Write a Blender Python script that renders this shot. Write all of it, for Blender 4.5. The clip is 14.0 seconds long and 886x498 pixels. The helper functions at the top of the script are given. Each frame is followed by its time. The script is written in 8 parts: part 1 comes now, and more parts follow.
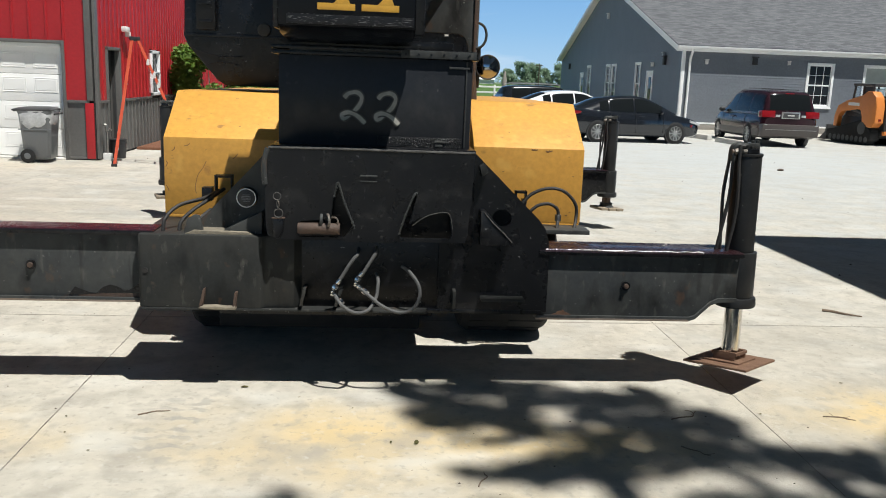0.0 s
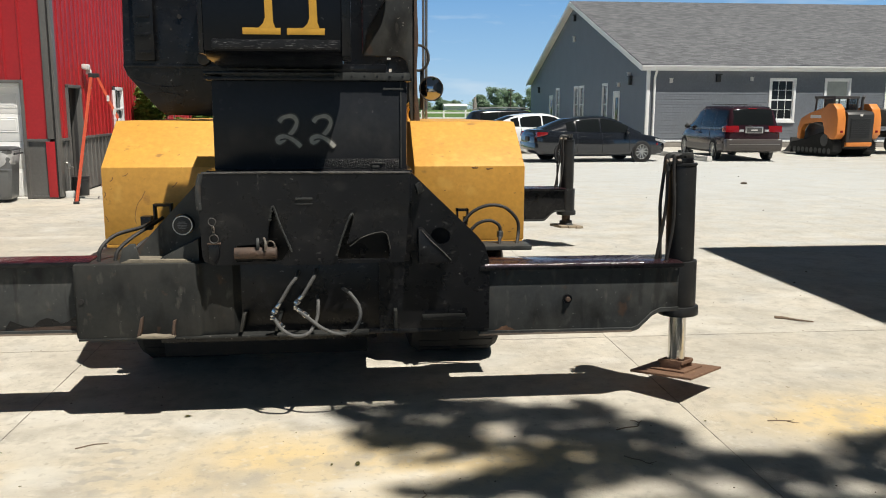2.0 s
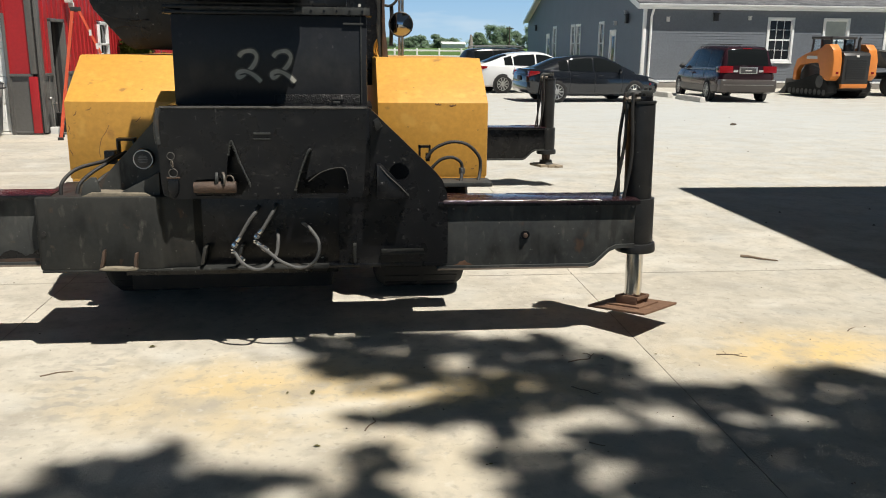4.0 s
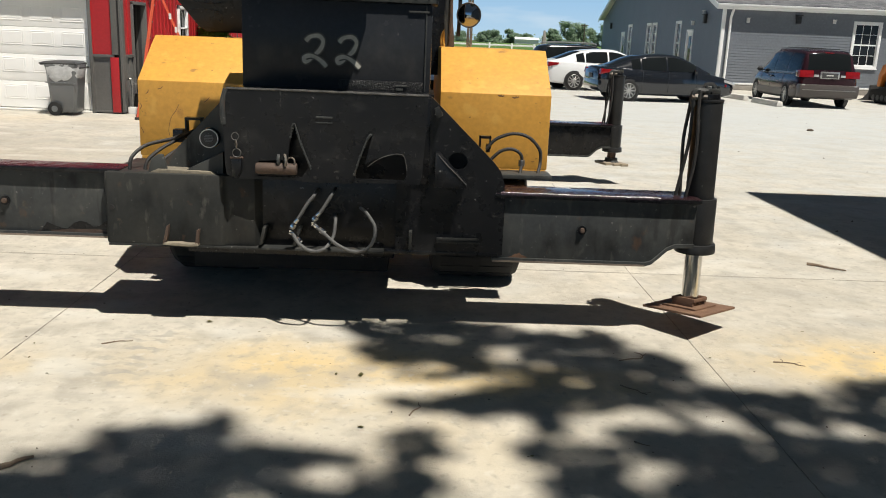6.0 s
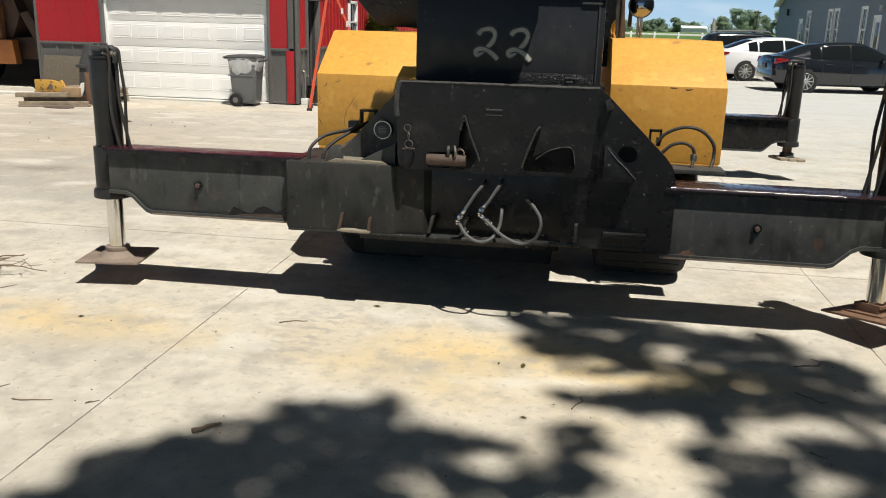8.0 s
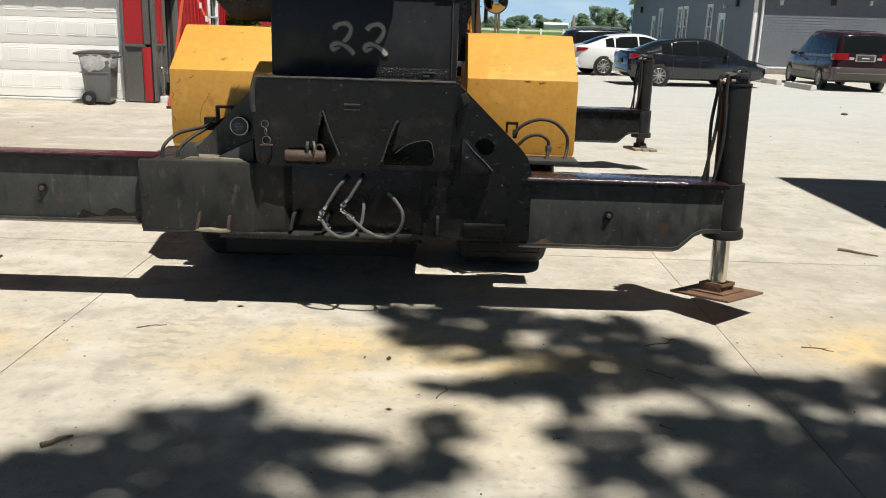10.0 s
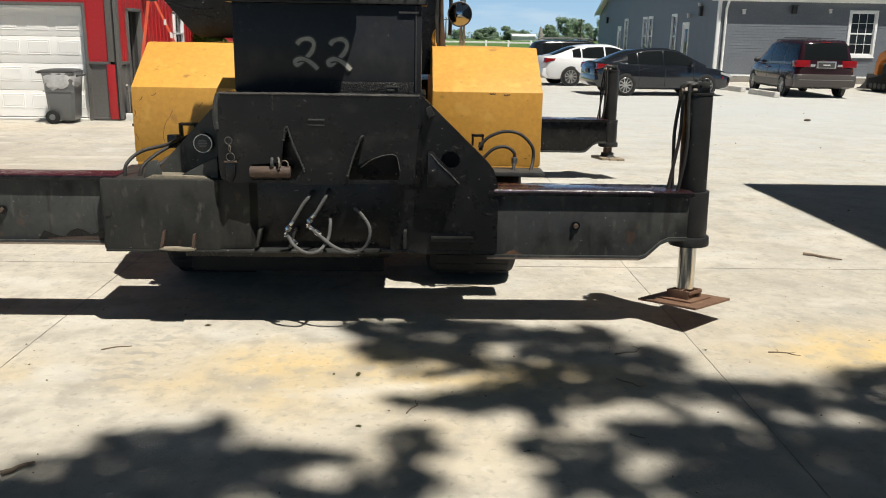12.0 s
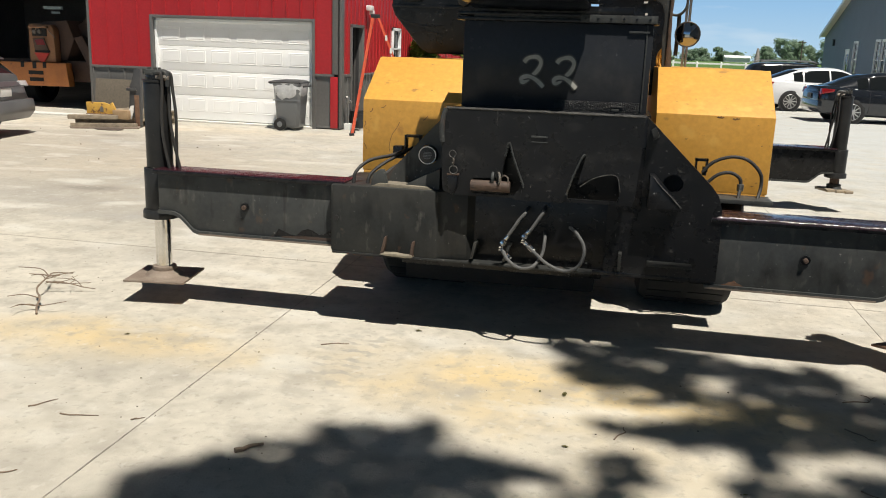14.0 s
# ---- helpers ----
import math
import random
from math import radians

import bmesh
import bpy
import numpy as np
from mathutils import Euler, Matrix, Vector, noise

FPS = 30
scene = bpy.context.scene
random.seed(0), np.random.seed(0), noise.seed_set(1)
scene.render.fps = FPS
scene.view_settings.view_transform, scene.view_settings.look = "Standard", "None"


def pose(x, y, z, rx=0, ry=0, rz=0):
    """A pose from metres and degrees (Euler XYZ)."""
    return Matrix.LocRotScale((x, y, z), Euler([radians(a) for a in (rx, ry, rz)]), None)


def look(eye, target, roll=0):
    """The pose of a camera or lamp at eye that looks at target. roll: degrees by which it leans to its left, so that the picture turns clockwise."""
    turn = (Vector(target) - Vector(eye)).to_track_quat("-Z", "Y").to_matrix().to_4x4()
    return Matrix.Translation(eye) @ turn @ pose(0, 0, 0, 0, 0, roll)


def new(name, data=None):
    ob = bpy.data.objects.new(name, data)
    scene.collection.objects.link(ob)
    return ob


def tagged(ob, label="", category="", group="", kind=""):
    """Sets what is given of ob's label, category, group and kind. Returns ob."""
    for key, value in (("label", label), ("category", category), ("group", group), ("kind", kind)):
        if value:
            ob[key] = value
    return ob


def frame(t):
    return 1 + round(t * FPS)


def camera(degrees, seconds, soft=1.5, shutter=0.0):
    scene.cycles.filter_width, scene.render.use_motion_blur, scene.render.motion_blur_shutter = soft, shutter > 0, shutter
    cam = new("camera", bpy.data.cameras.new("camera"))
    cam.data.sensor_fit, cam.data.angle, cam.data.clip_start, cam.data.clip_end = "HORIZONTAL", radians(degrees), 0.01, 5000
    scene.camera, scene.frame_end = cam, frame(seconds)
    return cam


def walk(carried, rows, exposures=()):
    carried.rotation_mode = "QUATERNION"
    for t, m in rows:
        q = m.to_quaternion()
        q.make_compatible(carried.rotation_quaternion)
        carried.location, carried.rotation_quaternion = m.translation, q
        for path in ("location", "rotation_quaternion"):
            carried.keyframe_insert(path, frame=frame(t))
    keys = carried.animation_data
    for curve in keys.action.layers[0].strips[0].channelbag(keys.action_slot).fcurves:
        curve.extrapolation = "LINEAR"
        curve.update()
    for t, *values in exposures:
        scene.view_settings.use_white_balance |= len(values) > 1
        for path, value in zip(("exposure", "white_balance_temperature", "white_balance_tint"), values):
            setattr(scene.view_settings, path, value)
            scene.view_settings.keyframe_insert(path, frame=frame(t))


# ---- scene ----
cam = camera(55.6, 14.0, soft=1.0)
PATH = [
    (0, (-0.000, 0.460, 1.762), (0.162, 2.415, 1.364), 2.2),
    (0.5, (0.117, 0.412, 1.727), (0.321, 2.367, 1.351), 1.4),
    (1, (0.142, 0.422, 1.719), (0.370, 2.378, 1.364), 0.9),
    (1.5, (0.178, 0.435, 1.720), (0.398, 2.396, 1.385), 0.6),
    (2, (0.226, 0.429, 1.722), (0.435, 2.391, 1.388), 0.2),
    (2.5, (0.274, 0.412, 1.719), (0.448, 2.377, 1.382), 0.8),
    (3, (0.341, 0.375, 1.716), (0.581, 2.306, 1.250), -0.1),
    (5.5, (0.486, 0.314, 1.695), (0.610, 2.252, 1.218), 2.3),
    (6, (0.487, 0.314, 1.688), (0.550, 2.253, 1.199), 2.4),
    (6.5, (0.444, 0.290, 1.691), (0.310, 2.218, 1.179), 2.3),
    (7, (0.423, 0.292, 1.701), (0.117, 2.198, 1.178), 1.5),
    (9.5, (0.448, 0.265, 1.687), (0.256, 2.187, 1.170), 2.3),
    (10, (0.498, 0.269, 1.691), (0.493, 2.200, 1.170), 1.8),
    (10.5, (0.518, 0.275, 1.695), (0.587, 2.210, 1.195), 1.2),
    (11, (0.530, 0.278, 1.697), (0.626, 2.218, 1.222), 0.9),
    (11.5, (0.537, 0.279, 1.695), (0.658, 2.217, 1.217), 0.8),
    (12, (0.528, 0.283, 1.696), (0.586, 2.221, 1.204), 1.0),
    (12.5, (0.463, 0.275, 1.699), (0.276, 2.206, 1.213), 1.0),
    (13, (0.413, 0.286, 1.699), (0.041, 2.192, 1.224), 0.8),
    (13.5, (0.404, 0.281, 1.701), (0.010, 2.185, 1.233), 1.4),
    (14, (0.395, 0.270, 1.695), (0.005, 2.176, 1.231), 2.0),
]
walk(cam, [(t, look(eye, target, roll)) for t, eye, target, roll in PATH], ((0, 0.19, 6100, 9), (0.5, 0.19, 6250, 10), (1.0, 0.19, 6380, 10), (2.5, 0.19, 6500, 10), (14.0, 0.19, 6500, 10)))

# ---- light ----
SUN_WAY = Vector((-0.28, 0.34, -1.0)).normalized()
world = bpy.data.worlds.new("sky")
scene.world = world
world.use_nodes = True
wn = world.node_tree
wn.nodes.clear()
sky = wn.nodes.new("ShaderNodeTexSky")
sky.sky_type = 'NISHITA'
sky.sun_disc = False
sky.sun_elevation = math.asin(-SUN_WAY.z)
sky.sun_rotation = math.atan2(-SUN_WAY.x, -SUN_WAY.y)
sky.air_density, sky.dust_density, sky.ozone_density = 1.0, 0.2, 1.6
way = wn.nodes.new("ShaderNodeTexCoord")
lift = wn.nodes.new("ShaderNodeVectorMath")
lift.operation = 'ADD'
lift.inputs[1].default_value = (0.0, 0.0, 0.22)
wn.links.new(way.outputs["Generated"], lift.inputs[0])
wn.links.new(lift.outputs[0], sky.inputs["Vector"])
bgn = wn.nodes.new("ShaderNodeBackground")
bgn.inputs["Strength"].default_value = 0.0185
wout = wn.nodes.new("ShaderNodeOutputWorld")
pale = wn.nodes.new("ShaderNodeHueSaturation")
pale.inputs["Saturation"].default_value = 0.75
pale.inputs["Hue"].default_value = 0.475
wn.links.new(sky.outputs[0], pale.inputs["Color"])
wn.links.new(pale.outputs[0], bgn.inputs[0])
wn.links.new(bgn.outputs[0], wout.inputs[0])
sun_data = bpy.data.lights.new("sun", 'SUN')
sun_data.energy, sun_data.angle, sun_data.color = 5.2, radians(0.53), (1.0, 0.95, 0.86)
sun = new("sun", sun_data)
sun.matrix_world = look((20, -25, 60), Vector((20, -25, 60)) + SUN_WAY)


# ---- materials ----
def material(name, base, rough=0.6, metal=0.0, vary=None, scale=6.0, amount=0.5, bump=0.0, bump_scale=60.0,
             spots=None, spot_scale=3.0, spot_edge=(0.55, 0.68), rough_vary=0.0, coat=0.0, per_object=0.0, spec=0.5, grain=0.22):
    """A surface of colour base, clouded towards vary, with spots of a third colour, grain and relief."""
    m = bpy.data.materials.new(name)
    m.use_nodes = True
    nt = m.node_tree
    b = nt.nodes["Principled BSDF"]
    b.inputs["Roughness"].default_value, b.inputs["Metallic"].default_value = rough, metal
    b.inputs["Coat Weight"].default_value = coat
    b.inputs["Specular IOR Level"].default_value = spec
    geo = nt.nodes.new("ShaderNodeNewGeometry")
    pos = geo.outputs["Position"]

    def noise_at(s, detail=4.0, roughness=0.6):
        n = nt.nodes.new("ShaderNodeTexNoise")
        n.inputs["Scale"].default_value, n.inputs["Detail"].default_value, n.inputs["Roughness"].default_value = s, detail, roughness
        nt.links.new(pos, n.inputs["Vector"])
        return n.outputs["Fac"]

    def ramp(fac, lo, hi):
        r = nt.nodes.new("ShaderNodeMapRange")
        r.inputs["From Min"].default_value, r.inputs["From Max"].default_value = lo, hi
        nt.links.new(fac, r.inputs["Value"])
        return r.outputs["Result"]

    def mix(fac, a, c):
        x = nt.nodes.new("ShaderNodeMix")
        x.data_type = 'RGBA'
        for sock, val in ((x.inputs["Factor"], fac), (x.inputs[6], a), (x.inputs[7], c)):
            if hasattr(val, "is_linked"):
                nt.links.new(val, sock)
            else:
                sock.default_value = val if isinstance(val, float) else (*val, 1.0)
        return x.outputs[2]

    col = None
    vary = vary or tuple(c * 0.75 for c in base)
    f = nt.nodes.new("ShaderNodeMath")
    f.operation = 'MULTIPLY'
    f.inputs[1].default_value = amount
    nt.links.new(ramp(noise_at(scale), 0.35, 0.68), f.inputs[0])
    col = mix(f.outputs[0], base, vary)
    fine = mix(grain, col, mix(ramp(noise_at(scale * 14, 2.0), 0.3, 0.7), tuple(c * 0.6 for c in base), tuple(min(1, c * 1.25) for c in base)))
    col = fine
    if spots:
        col = mix(ramp(noise_at(spot_scale, 6.0, 0.7), *spot_edge), col, spots)
    if per_object:
        info = nt.nodes.new("ShaderNodeObjectInfo")
        hv = nt.nodes.new("ShaderNodeHueSaturation")
        nt.links.new(col, hv.inputs["Color"])
        r = nt.nodes.new("ShaderNodeMapRange")
        r.inputs["To Min"].default_value, r.inputs["To Max"].default_value = 1 - per_object, 1 + per_object
        nt.links.new(info.outputs["Random"], r.inputs["Value"])
        nt.links.new(r.outputs["Result"], hv.inputs["Value"])
        col = hv.outputs["Color"]
    nt.links.new(col, b.inputs["Base Color"])
    if rough_vary:
        r = nt.nodes.new("ShaderNodeMapRange")
        r.inputs["To Min"].default_value, r.inputs["To Max"].default_value = max(0.05, rough - rough_vary), min(1, rough + rough_vary)
        nt.links.new(noise_at(scale * 2.3), r.inputs["Value"])
        nt.links.new(r.outputs["Result"], b.inputs["Roughness"])
    if bump:
        bp = nt.nodes.new("ShaderNodeBump")
        bp.inputs["Strength"].default_value, bp.inputs["Distance"].default_value = bump, 0.01
        nt.links.new(noise_at(bump_scale, 5.0), bp.inputs["Height"])
        nt.links.new(bp.outputs["Normal"], b.inputs["Normal"])
    return m


def wear(m, colour, scale, lo, hi, most=1.0, stretch=(1, 1, 1), detail=3.0):
    """Adds chips, scratches or streaks of another colour where a noise passes lo to hi."""
    nt = m.node_tree
    b = nt.nodes["Principled BSDF"]
    col = b.inputs["Base Color"].links[0].from_socket
    geo = nt.nodes.new("ShaderNodeNewGeometry")
    mp = nt.nodes.new("ShaderNodeMapping")
    mp.inputs["Scale"].default_value = stretch
    nt.links.new(geo.outputs["Position"], mp.inputs["Vector"])
    n = nt.nodes.new("ShaderNodeTexNoise")
    n.inputs["Scale"].default_value, n.inputs["Detail"].default_value = scale, detail
    nt.links.new(mp.outputs[0], n.inputs["Vector"])
    r = nt.nodes.new("ShaderNodeMapRange")
    r.inputs["From Min"].default_value, r.inputs["From Max"].default_value, r.inputs["To Max"].default_value = lo, hi, most
    nt.links.new(n.outputs["Fac"], r.inputs["Value"])
    x = nt.nodes.new("ShaderNodeMix")
    x.data_type = 'RGBA'
    nt.links.new(r.outputs["Result"], x.inputs["Factor"])
    nt.links.new(col, x.inputs[6])
    x.inputs[7].default_value = (*colour, 1.0)
    nt.links.new(x.outputs[2], b.inputs["Base Color"])
    return m


def glass(name, tint, rough=0.04):
    m = bpy.data.materials.new(name)
    m.use_nodes = True
    b = m.node_tree.nodes["Principled BSDF"]
    b.inputs["Base Color"].default_value = (*tint, 1)
    b.inputs["Roughness"].default_value = rough
    b.inputs["Specular IOR Level"].default_value = 0.18
    return m


def sky_paint():
    """The clear blue of the lower sky, paler towards the horizon, with faint wisps."""
    m = bpy.data.materials.new("low_sky")
    m.use_nodes = True
    nt = m.node_tree
    nt.nodes.clear()
    geo = nt.nodes.new("ShaderNodeNewGeometry")
    sep = nt.nodes.new("ShaderNodeSeparateXYZ")
    nt.links.new(geo.outputs["Position"], sep.inputs[0])
    up = nt.nodes.new("ShaderNodeMapRange")
    up.inputs["From Max"].default_value = 240.0
    nt.links.new(sep.outputs["Z"], up.inputs["Value"])
    ramp = nt.nodes.new("ShaderNodeValToRGB")
    ramp.color_ramp.elements[0].color = (0.44, 0.62, 0.76, 1)
    ramp.color_ramp.elements[1].color = (0.06, 0.10, 0.17, 1)
    for at, c in ((0.22, (0.29, 0.50, 0.73, 1)), (0.50, (0.17, 0.37, 0.66, 1)), (0.72, (0.11, 0.24, 0.43, 1))):
        ramp.color_ramp.elements.new(at).color = c
    nt.links.new(up.outputs["Result"], ramp.inputs["Fac"])
    mp = nt.nodes.new("ShaderNodeMapping")
    mp.inputs["Scale"].default_value = (0.006, 0.006, 0.035)
    nt.links.new(geo.outputs["Position"], mp.inputs["Vector"])
    n = nt.nodes.new("ShaderNodeTexNoise")
    n.inputs["Scale"].default_value, n.inputs["Detail"].default_value = 1.6, 7
    nt.links.new(mp.outputs[0], n.inputs["Vector"])
    wisp = nt.nodes.new("ShaderNodeMapRange")
    wisp.inputs["From Min"].default_value, wisp.inputs["From Max"].default_value, wisp.inputs["To Max"].default_value = 0.60, 0.80, 0.5
    nt.links.new(n.outputs["Fac"], wisp.inputs["Value"])
    mx = nt.nodes.new("ShaderNodeMix")
    mx.data_type = 'RGBA'
    mx.inputs[7].default_value = (0.62, 0.72, 0.80, 1)
    nt.links.new(wisp.outputs["Result"], mx.inputs["Factor"])
    nt.links.new(ramp.outputs["Color"], mx.inputs[6])
    em = nt.nodes.new("ShaderNodeEmission")
    em.inputs["Strength"].default_value = 0.95
    nt.links.new(mx.outputs[2], em.inputs["Color"])
    o = nt.nodes.new("ShaderNodeOutputMaterial")
    nt.links.new(em.outputs[0], o.inputs["Surface"])
    return m


M = {}
M["low_sky"] = sky_paint()
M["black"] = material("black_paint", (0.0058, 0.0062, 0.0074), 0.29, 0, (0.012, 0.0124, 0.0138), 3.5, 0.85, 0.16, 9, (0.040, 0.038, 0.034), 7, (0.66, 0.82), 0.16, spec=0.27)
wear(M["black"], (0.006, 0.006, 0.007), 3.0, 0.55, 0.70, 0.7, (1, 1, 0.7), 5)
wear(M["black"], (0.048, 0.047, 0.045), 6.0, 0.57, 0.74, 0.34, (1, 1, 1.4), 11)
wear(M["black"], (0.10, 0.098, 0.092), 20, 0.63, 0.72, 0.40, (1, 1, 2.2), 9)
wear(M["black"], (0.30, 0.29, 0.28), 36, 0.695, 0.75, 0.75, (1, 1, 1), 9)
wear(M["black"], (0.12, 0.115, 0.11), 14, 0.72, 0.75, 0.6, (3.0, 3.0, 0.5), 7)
def worn_black(name, base, vary):
    """Black paint gone chalky, with scuffs, chips, runs and rust."""
    m = material(name, base, 0.46, 0, vary, 2.6, 0.9, 0.18, 16, (0.12, 0.09, 0.062), 7, (0.62, 0.78), 0.18, spec=0.14)
    wear(m, (0.012, 0.012, 0.012), 4.5, 0.53, 0.68, 0.75, (1, 1, 0.6), 6)
    wear(m, (0.13, 0.125, 0.11), 11, 0.60, 0.72, 0.5, (1.6, 1.6, 0.6), 11)
    wear(m, (0.28, 0.27, 0.25), 36, 0.675, 0.74, 0.65, (1, 1, 1), 6)
    wear(m, (0.12, 0.065, 0.038), 6.0, 0.65, 0.72, 0.45, (1.5, 1.5, 1), 8)
    wear(m, tuple(1.05 * c for c in vary), 2.2, 0.50, 0.72, 0.42, (1, 1, 1.3), 9)
    return wear(m, (0.02, 0.02, 0.019), 7.0, 0.60, 0.70, 0.5, (2.2, 2.2, 0.5), 8)


M["black_worn"] = worn_black("worn_black_paint", (0.044, 0.048, 0.050), (0.086, 0.087, 0.080))
M["housing_black"] = worn_black("oily_worn_black_paint", (0.027, 0.029, 0.029), (0.052, 0.051, 0.046))
M["black_gloss"] = material("glossy_black_paint", (0.024, 0.026, 0.030), 0.24, 0, (0.036, 0.038, 0.042), 2.4, 0.7, 0.07, 10, (0.2, 0.2, 0.2), 26, (0.72, 0.78), 0.1, spec=0.14)
wear(M["black_gloss"], (0.07, 0.068, 0.064), 5.0, 0.58, 0.76, 0.35, (1, 1, 0.7), 10)
wear(M["black_gloss"], (0.12, 0.115, 0.11), 22, 0.73, 0.77, 0.5, (1, 1, 1), 6)
M["black_deep"] = wear(material("deep_black_gloss_paint", (0.0065, 0.0075, 0.0100), 0.22, 0, (0.010, 0.011, 0.014), 2.4, 0.7, 0.06, 10, spec=0.16), (0.09, 0.088, 0.085), 24, 0.72, 0.77, 0.5, (1, 1, 1), 6)
M["maroon"] = material("maroon_top_paint", (0.045, 0.012, 0.017), 0.16, 0, (0.02, 0.010, 0.014), 8, 0.8, 0.9, 22, (0.07, 0.045, 0.04), 12, (0.62, 0.7), 0.10)
M["yellow"] = material("yellow_paint", (0.66, 0.345, 0.062), 0.45, 0, (0.58, 0.29, 0.052), 2.2, 0.8, 0.16, 5, (0.42, 0.20, 0.05), 3.6, (0.66, 0.76), 0.12)
wear(M["yellow"], (0.24, 0.12, 0.045), 5.0, 0.66, 0.70, 0.7, (1, 1.6, 1.3), 7)
wear(M["yellow"], (0.22, 0.11, 0.045), 30, 0.70, 0.75, 0.7)
wear(M["yellow"], (0.78, 0.46, 0.11), 7.0, 0.60, 0.70, 0.4)
M["gold"] = material("gold_lettering", (0.62, 0.34, 0.04), 0.5, 0, (0.5, 0.27, 0.03), 20, 0.6)
M["spray"] = material("faded_white_spray_paint", (0.50, 0.49, 0.43), 0.8, 0, (0.28, 0.27, 0.235), 34, 0.9)
M["spray_mist"] = material("thin_spray_mist", (0.075, 0.074, 0.066), 0.7, 0, (0.028, 0.028, 0.027), 60, 0.9, grain=0.4)
M["barrel"] = material("soot_black_cylinder_paint", (0.017, 0.0175, 0.018), 0.42, 0, (0.034, 0.034, 0.034), 5, 0.8, 0.15, 20, (0.055, 0.053, 0.050), 11, (0.68, 0.76), 0.15, spec=0.25)
wear(M["barrel"], (0.30, 0.29, 0.27), 34, 0.71, 0.75, 0.6, (1, 1, 0.6), 7)
M["mirror"] = material("convex_mirror_glass", (0.36, 0.38, 0.41), 0.08, 1.0, (0.28, 0.29, 0.31), 12, 0.6, grain=0.05)
M["blister"] = wear(material("blistered_black_paint", (0.014, 0.0145, 0.016), 0.3, 0, (0.03, 0.03, 0.03), 30, 0.8, 1.0, 110, spec=0.3), (0.11, 0.107, 0.10), 85, 0.60, 0.68, 0.7, (1, 1, 1), 3)
M["rubber"] = material("tyre_rubber", (0.010, 0.010, 0.010), 0.85, 0, (0.021, 0.020, 0.019), 7, 0.7, 0.3, 70)
M["hose"] = material("hydraulic_hose", (0.024, 0.023, 0.022), 0.6, 0, (0.046, 0.043, 0.039), 12, 0.6, 0.3, 120)
M["hose_grey"] = material("weathered_grey_hose", (0.095, 0.095, 0.092), 0.7, 0, (0.08, 0.08, 0.08), 18, 0.6, 0.3, 120)
M["chrome"] = material("bright_chrome", (0.72, 0.71, 0.69), 0.16, 1.0, (0.5, 0.48, 0.45), 6, 0.6, 0, 50, None, 3, (0.5, 0.6), 0.06)
M["steel"] = material("bare_steel", (0.40, 0.39, 0.37), 0.42, 1.0, (0.25, 0.23, 0.2), 10, 0.7, 0.2, 80)
M["rust"] = material("rusty_steel", (0.20, 0.115, 0.07), 0.75, 0.2, (0.13, 0.07, 0.045), 9, 0.9, 0.5, 60, (0.36, 0.22, 0.13), 14, (0.6, 0.7))
M["chain_steel"] = material("dull_chain_steel", (0.22, 0.205, 0.18), 0.5, 0.4, (0.13, 0.075, 0.045), 30, 0.8, 0.3, 80)
M["worn_edge"] = material("paint_worn_to_steel", (0.11, 0.107, 0.10), 0.55, 0.2, (0.035, 0.034, 0.033), 26, 0.9, 0.5, 60)
M["scuffed"] = wear(material("scratched_black_paint", (0.0075, 0.008, 0.010), 0.35, 0, (0.035, 0.035, 0.035), 6, 0.6, 0.2, 40, spec=0.2), (0.36, 0.35, 0.34), 85, 0.60, 0.68, 0.65, (0.4, 1, 3.4), 10)
M["crack"] = material("cracked_paint_rust", (0.26, 0.135, 0.05), 0.7, 0, (0.16, 0.085, 0.04), 40, 0.8)
M["dust"] = material("settled_dust", (0.26, 0.225, 0.165), 0.95, 0, (0.13, 0.115, 0.09), 14, 0.9, 0.5, 60)
M["rust_dark"] = material("dark_rusty_steel", (0.07, 0.05, 0.04), 0.7, 0.1, (0.12, 0.07, 0.045), 16, 0.8, 0.5, 60)
M["crate_wood"] = material("tan_plywood", (0.40, 0.28, 0.16), 0.8, 0, (0.30, 0.20, 0.11), 9, 0.8, 0.2, 50)
M["rust_pale"] = material("pale_rusty_plate", (0.27, 0.22, 0.175), 0.7, 0.2, (0.18, 0.13, 0.095), 8, 0.9, 0.4, 60)
M["wood"] = material("weathered_wood", (0.34, 0.28, 0.20), 0.8, 0, (0.13, 0.105, 0.08), 9, 0.9, 0.4, 50, None, 3, (0.5, 0.6), 0, 0, 0.18)
M["plywood"] = material("woven_brown_sheet", (0.15, 0.125, 0.095), 0.85, 0, (0.10, 0.085, 0.065), 22, 0.8, 0.6, 90)
M["dark"] = material("dark_cavity", (0.020, 0.019, 0.019), 0.9, 0, (0.022, 0.022, 0.022), 5, 0.5)
M["red_metal"] = material("red_metal_siding", (0.40, 0.016, 0.020), 0.42, 0, (0.34, 0.014, 0.018), 1.4, 0.7, 0.08, 30, None, 3, (0.5, 0.6), 0.08, 0, 0.05)
M["grey_metal"] = material("charcoal_metal_siding", (0.115, 0.112, 0.108), 0.45, 0, (0.15, 0.145, 0.135), 1.6, 0.7, 0.08, 30, None, 3, (0.5, 0.6), 0.08, 0, 0.05)
M["white_door"] = material("white_painted_steel_door", (0.90, 0.895, 0.875), 0.5, 0, (0.86, 0.85, 0.82), 2.0, 0.7, grain=0.03)
M["white_trim"] = material("white_vinyl_trim", (0.87, 0.88, 0.88), 0.45, 0, (0.82, 0.83, 0.83), 3, 0.6, grain=0.05)
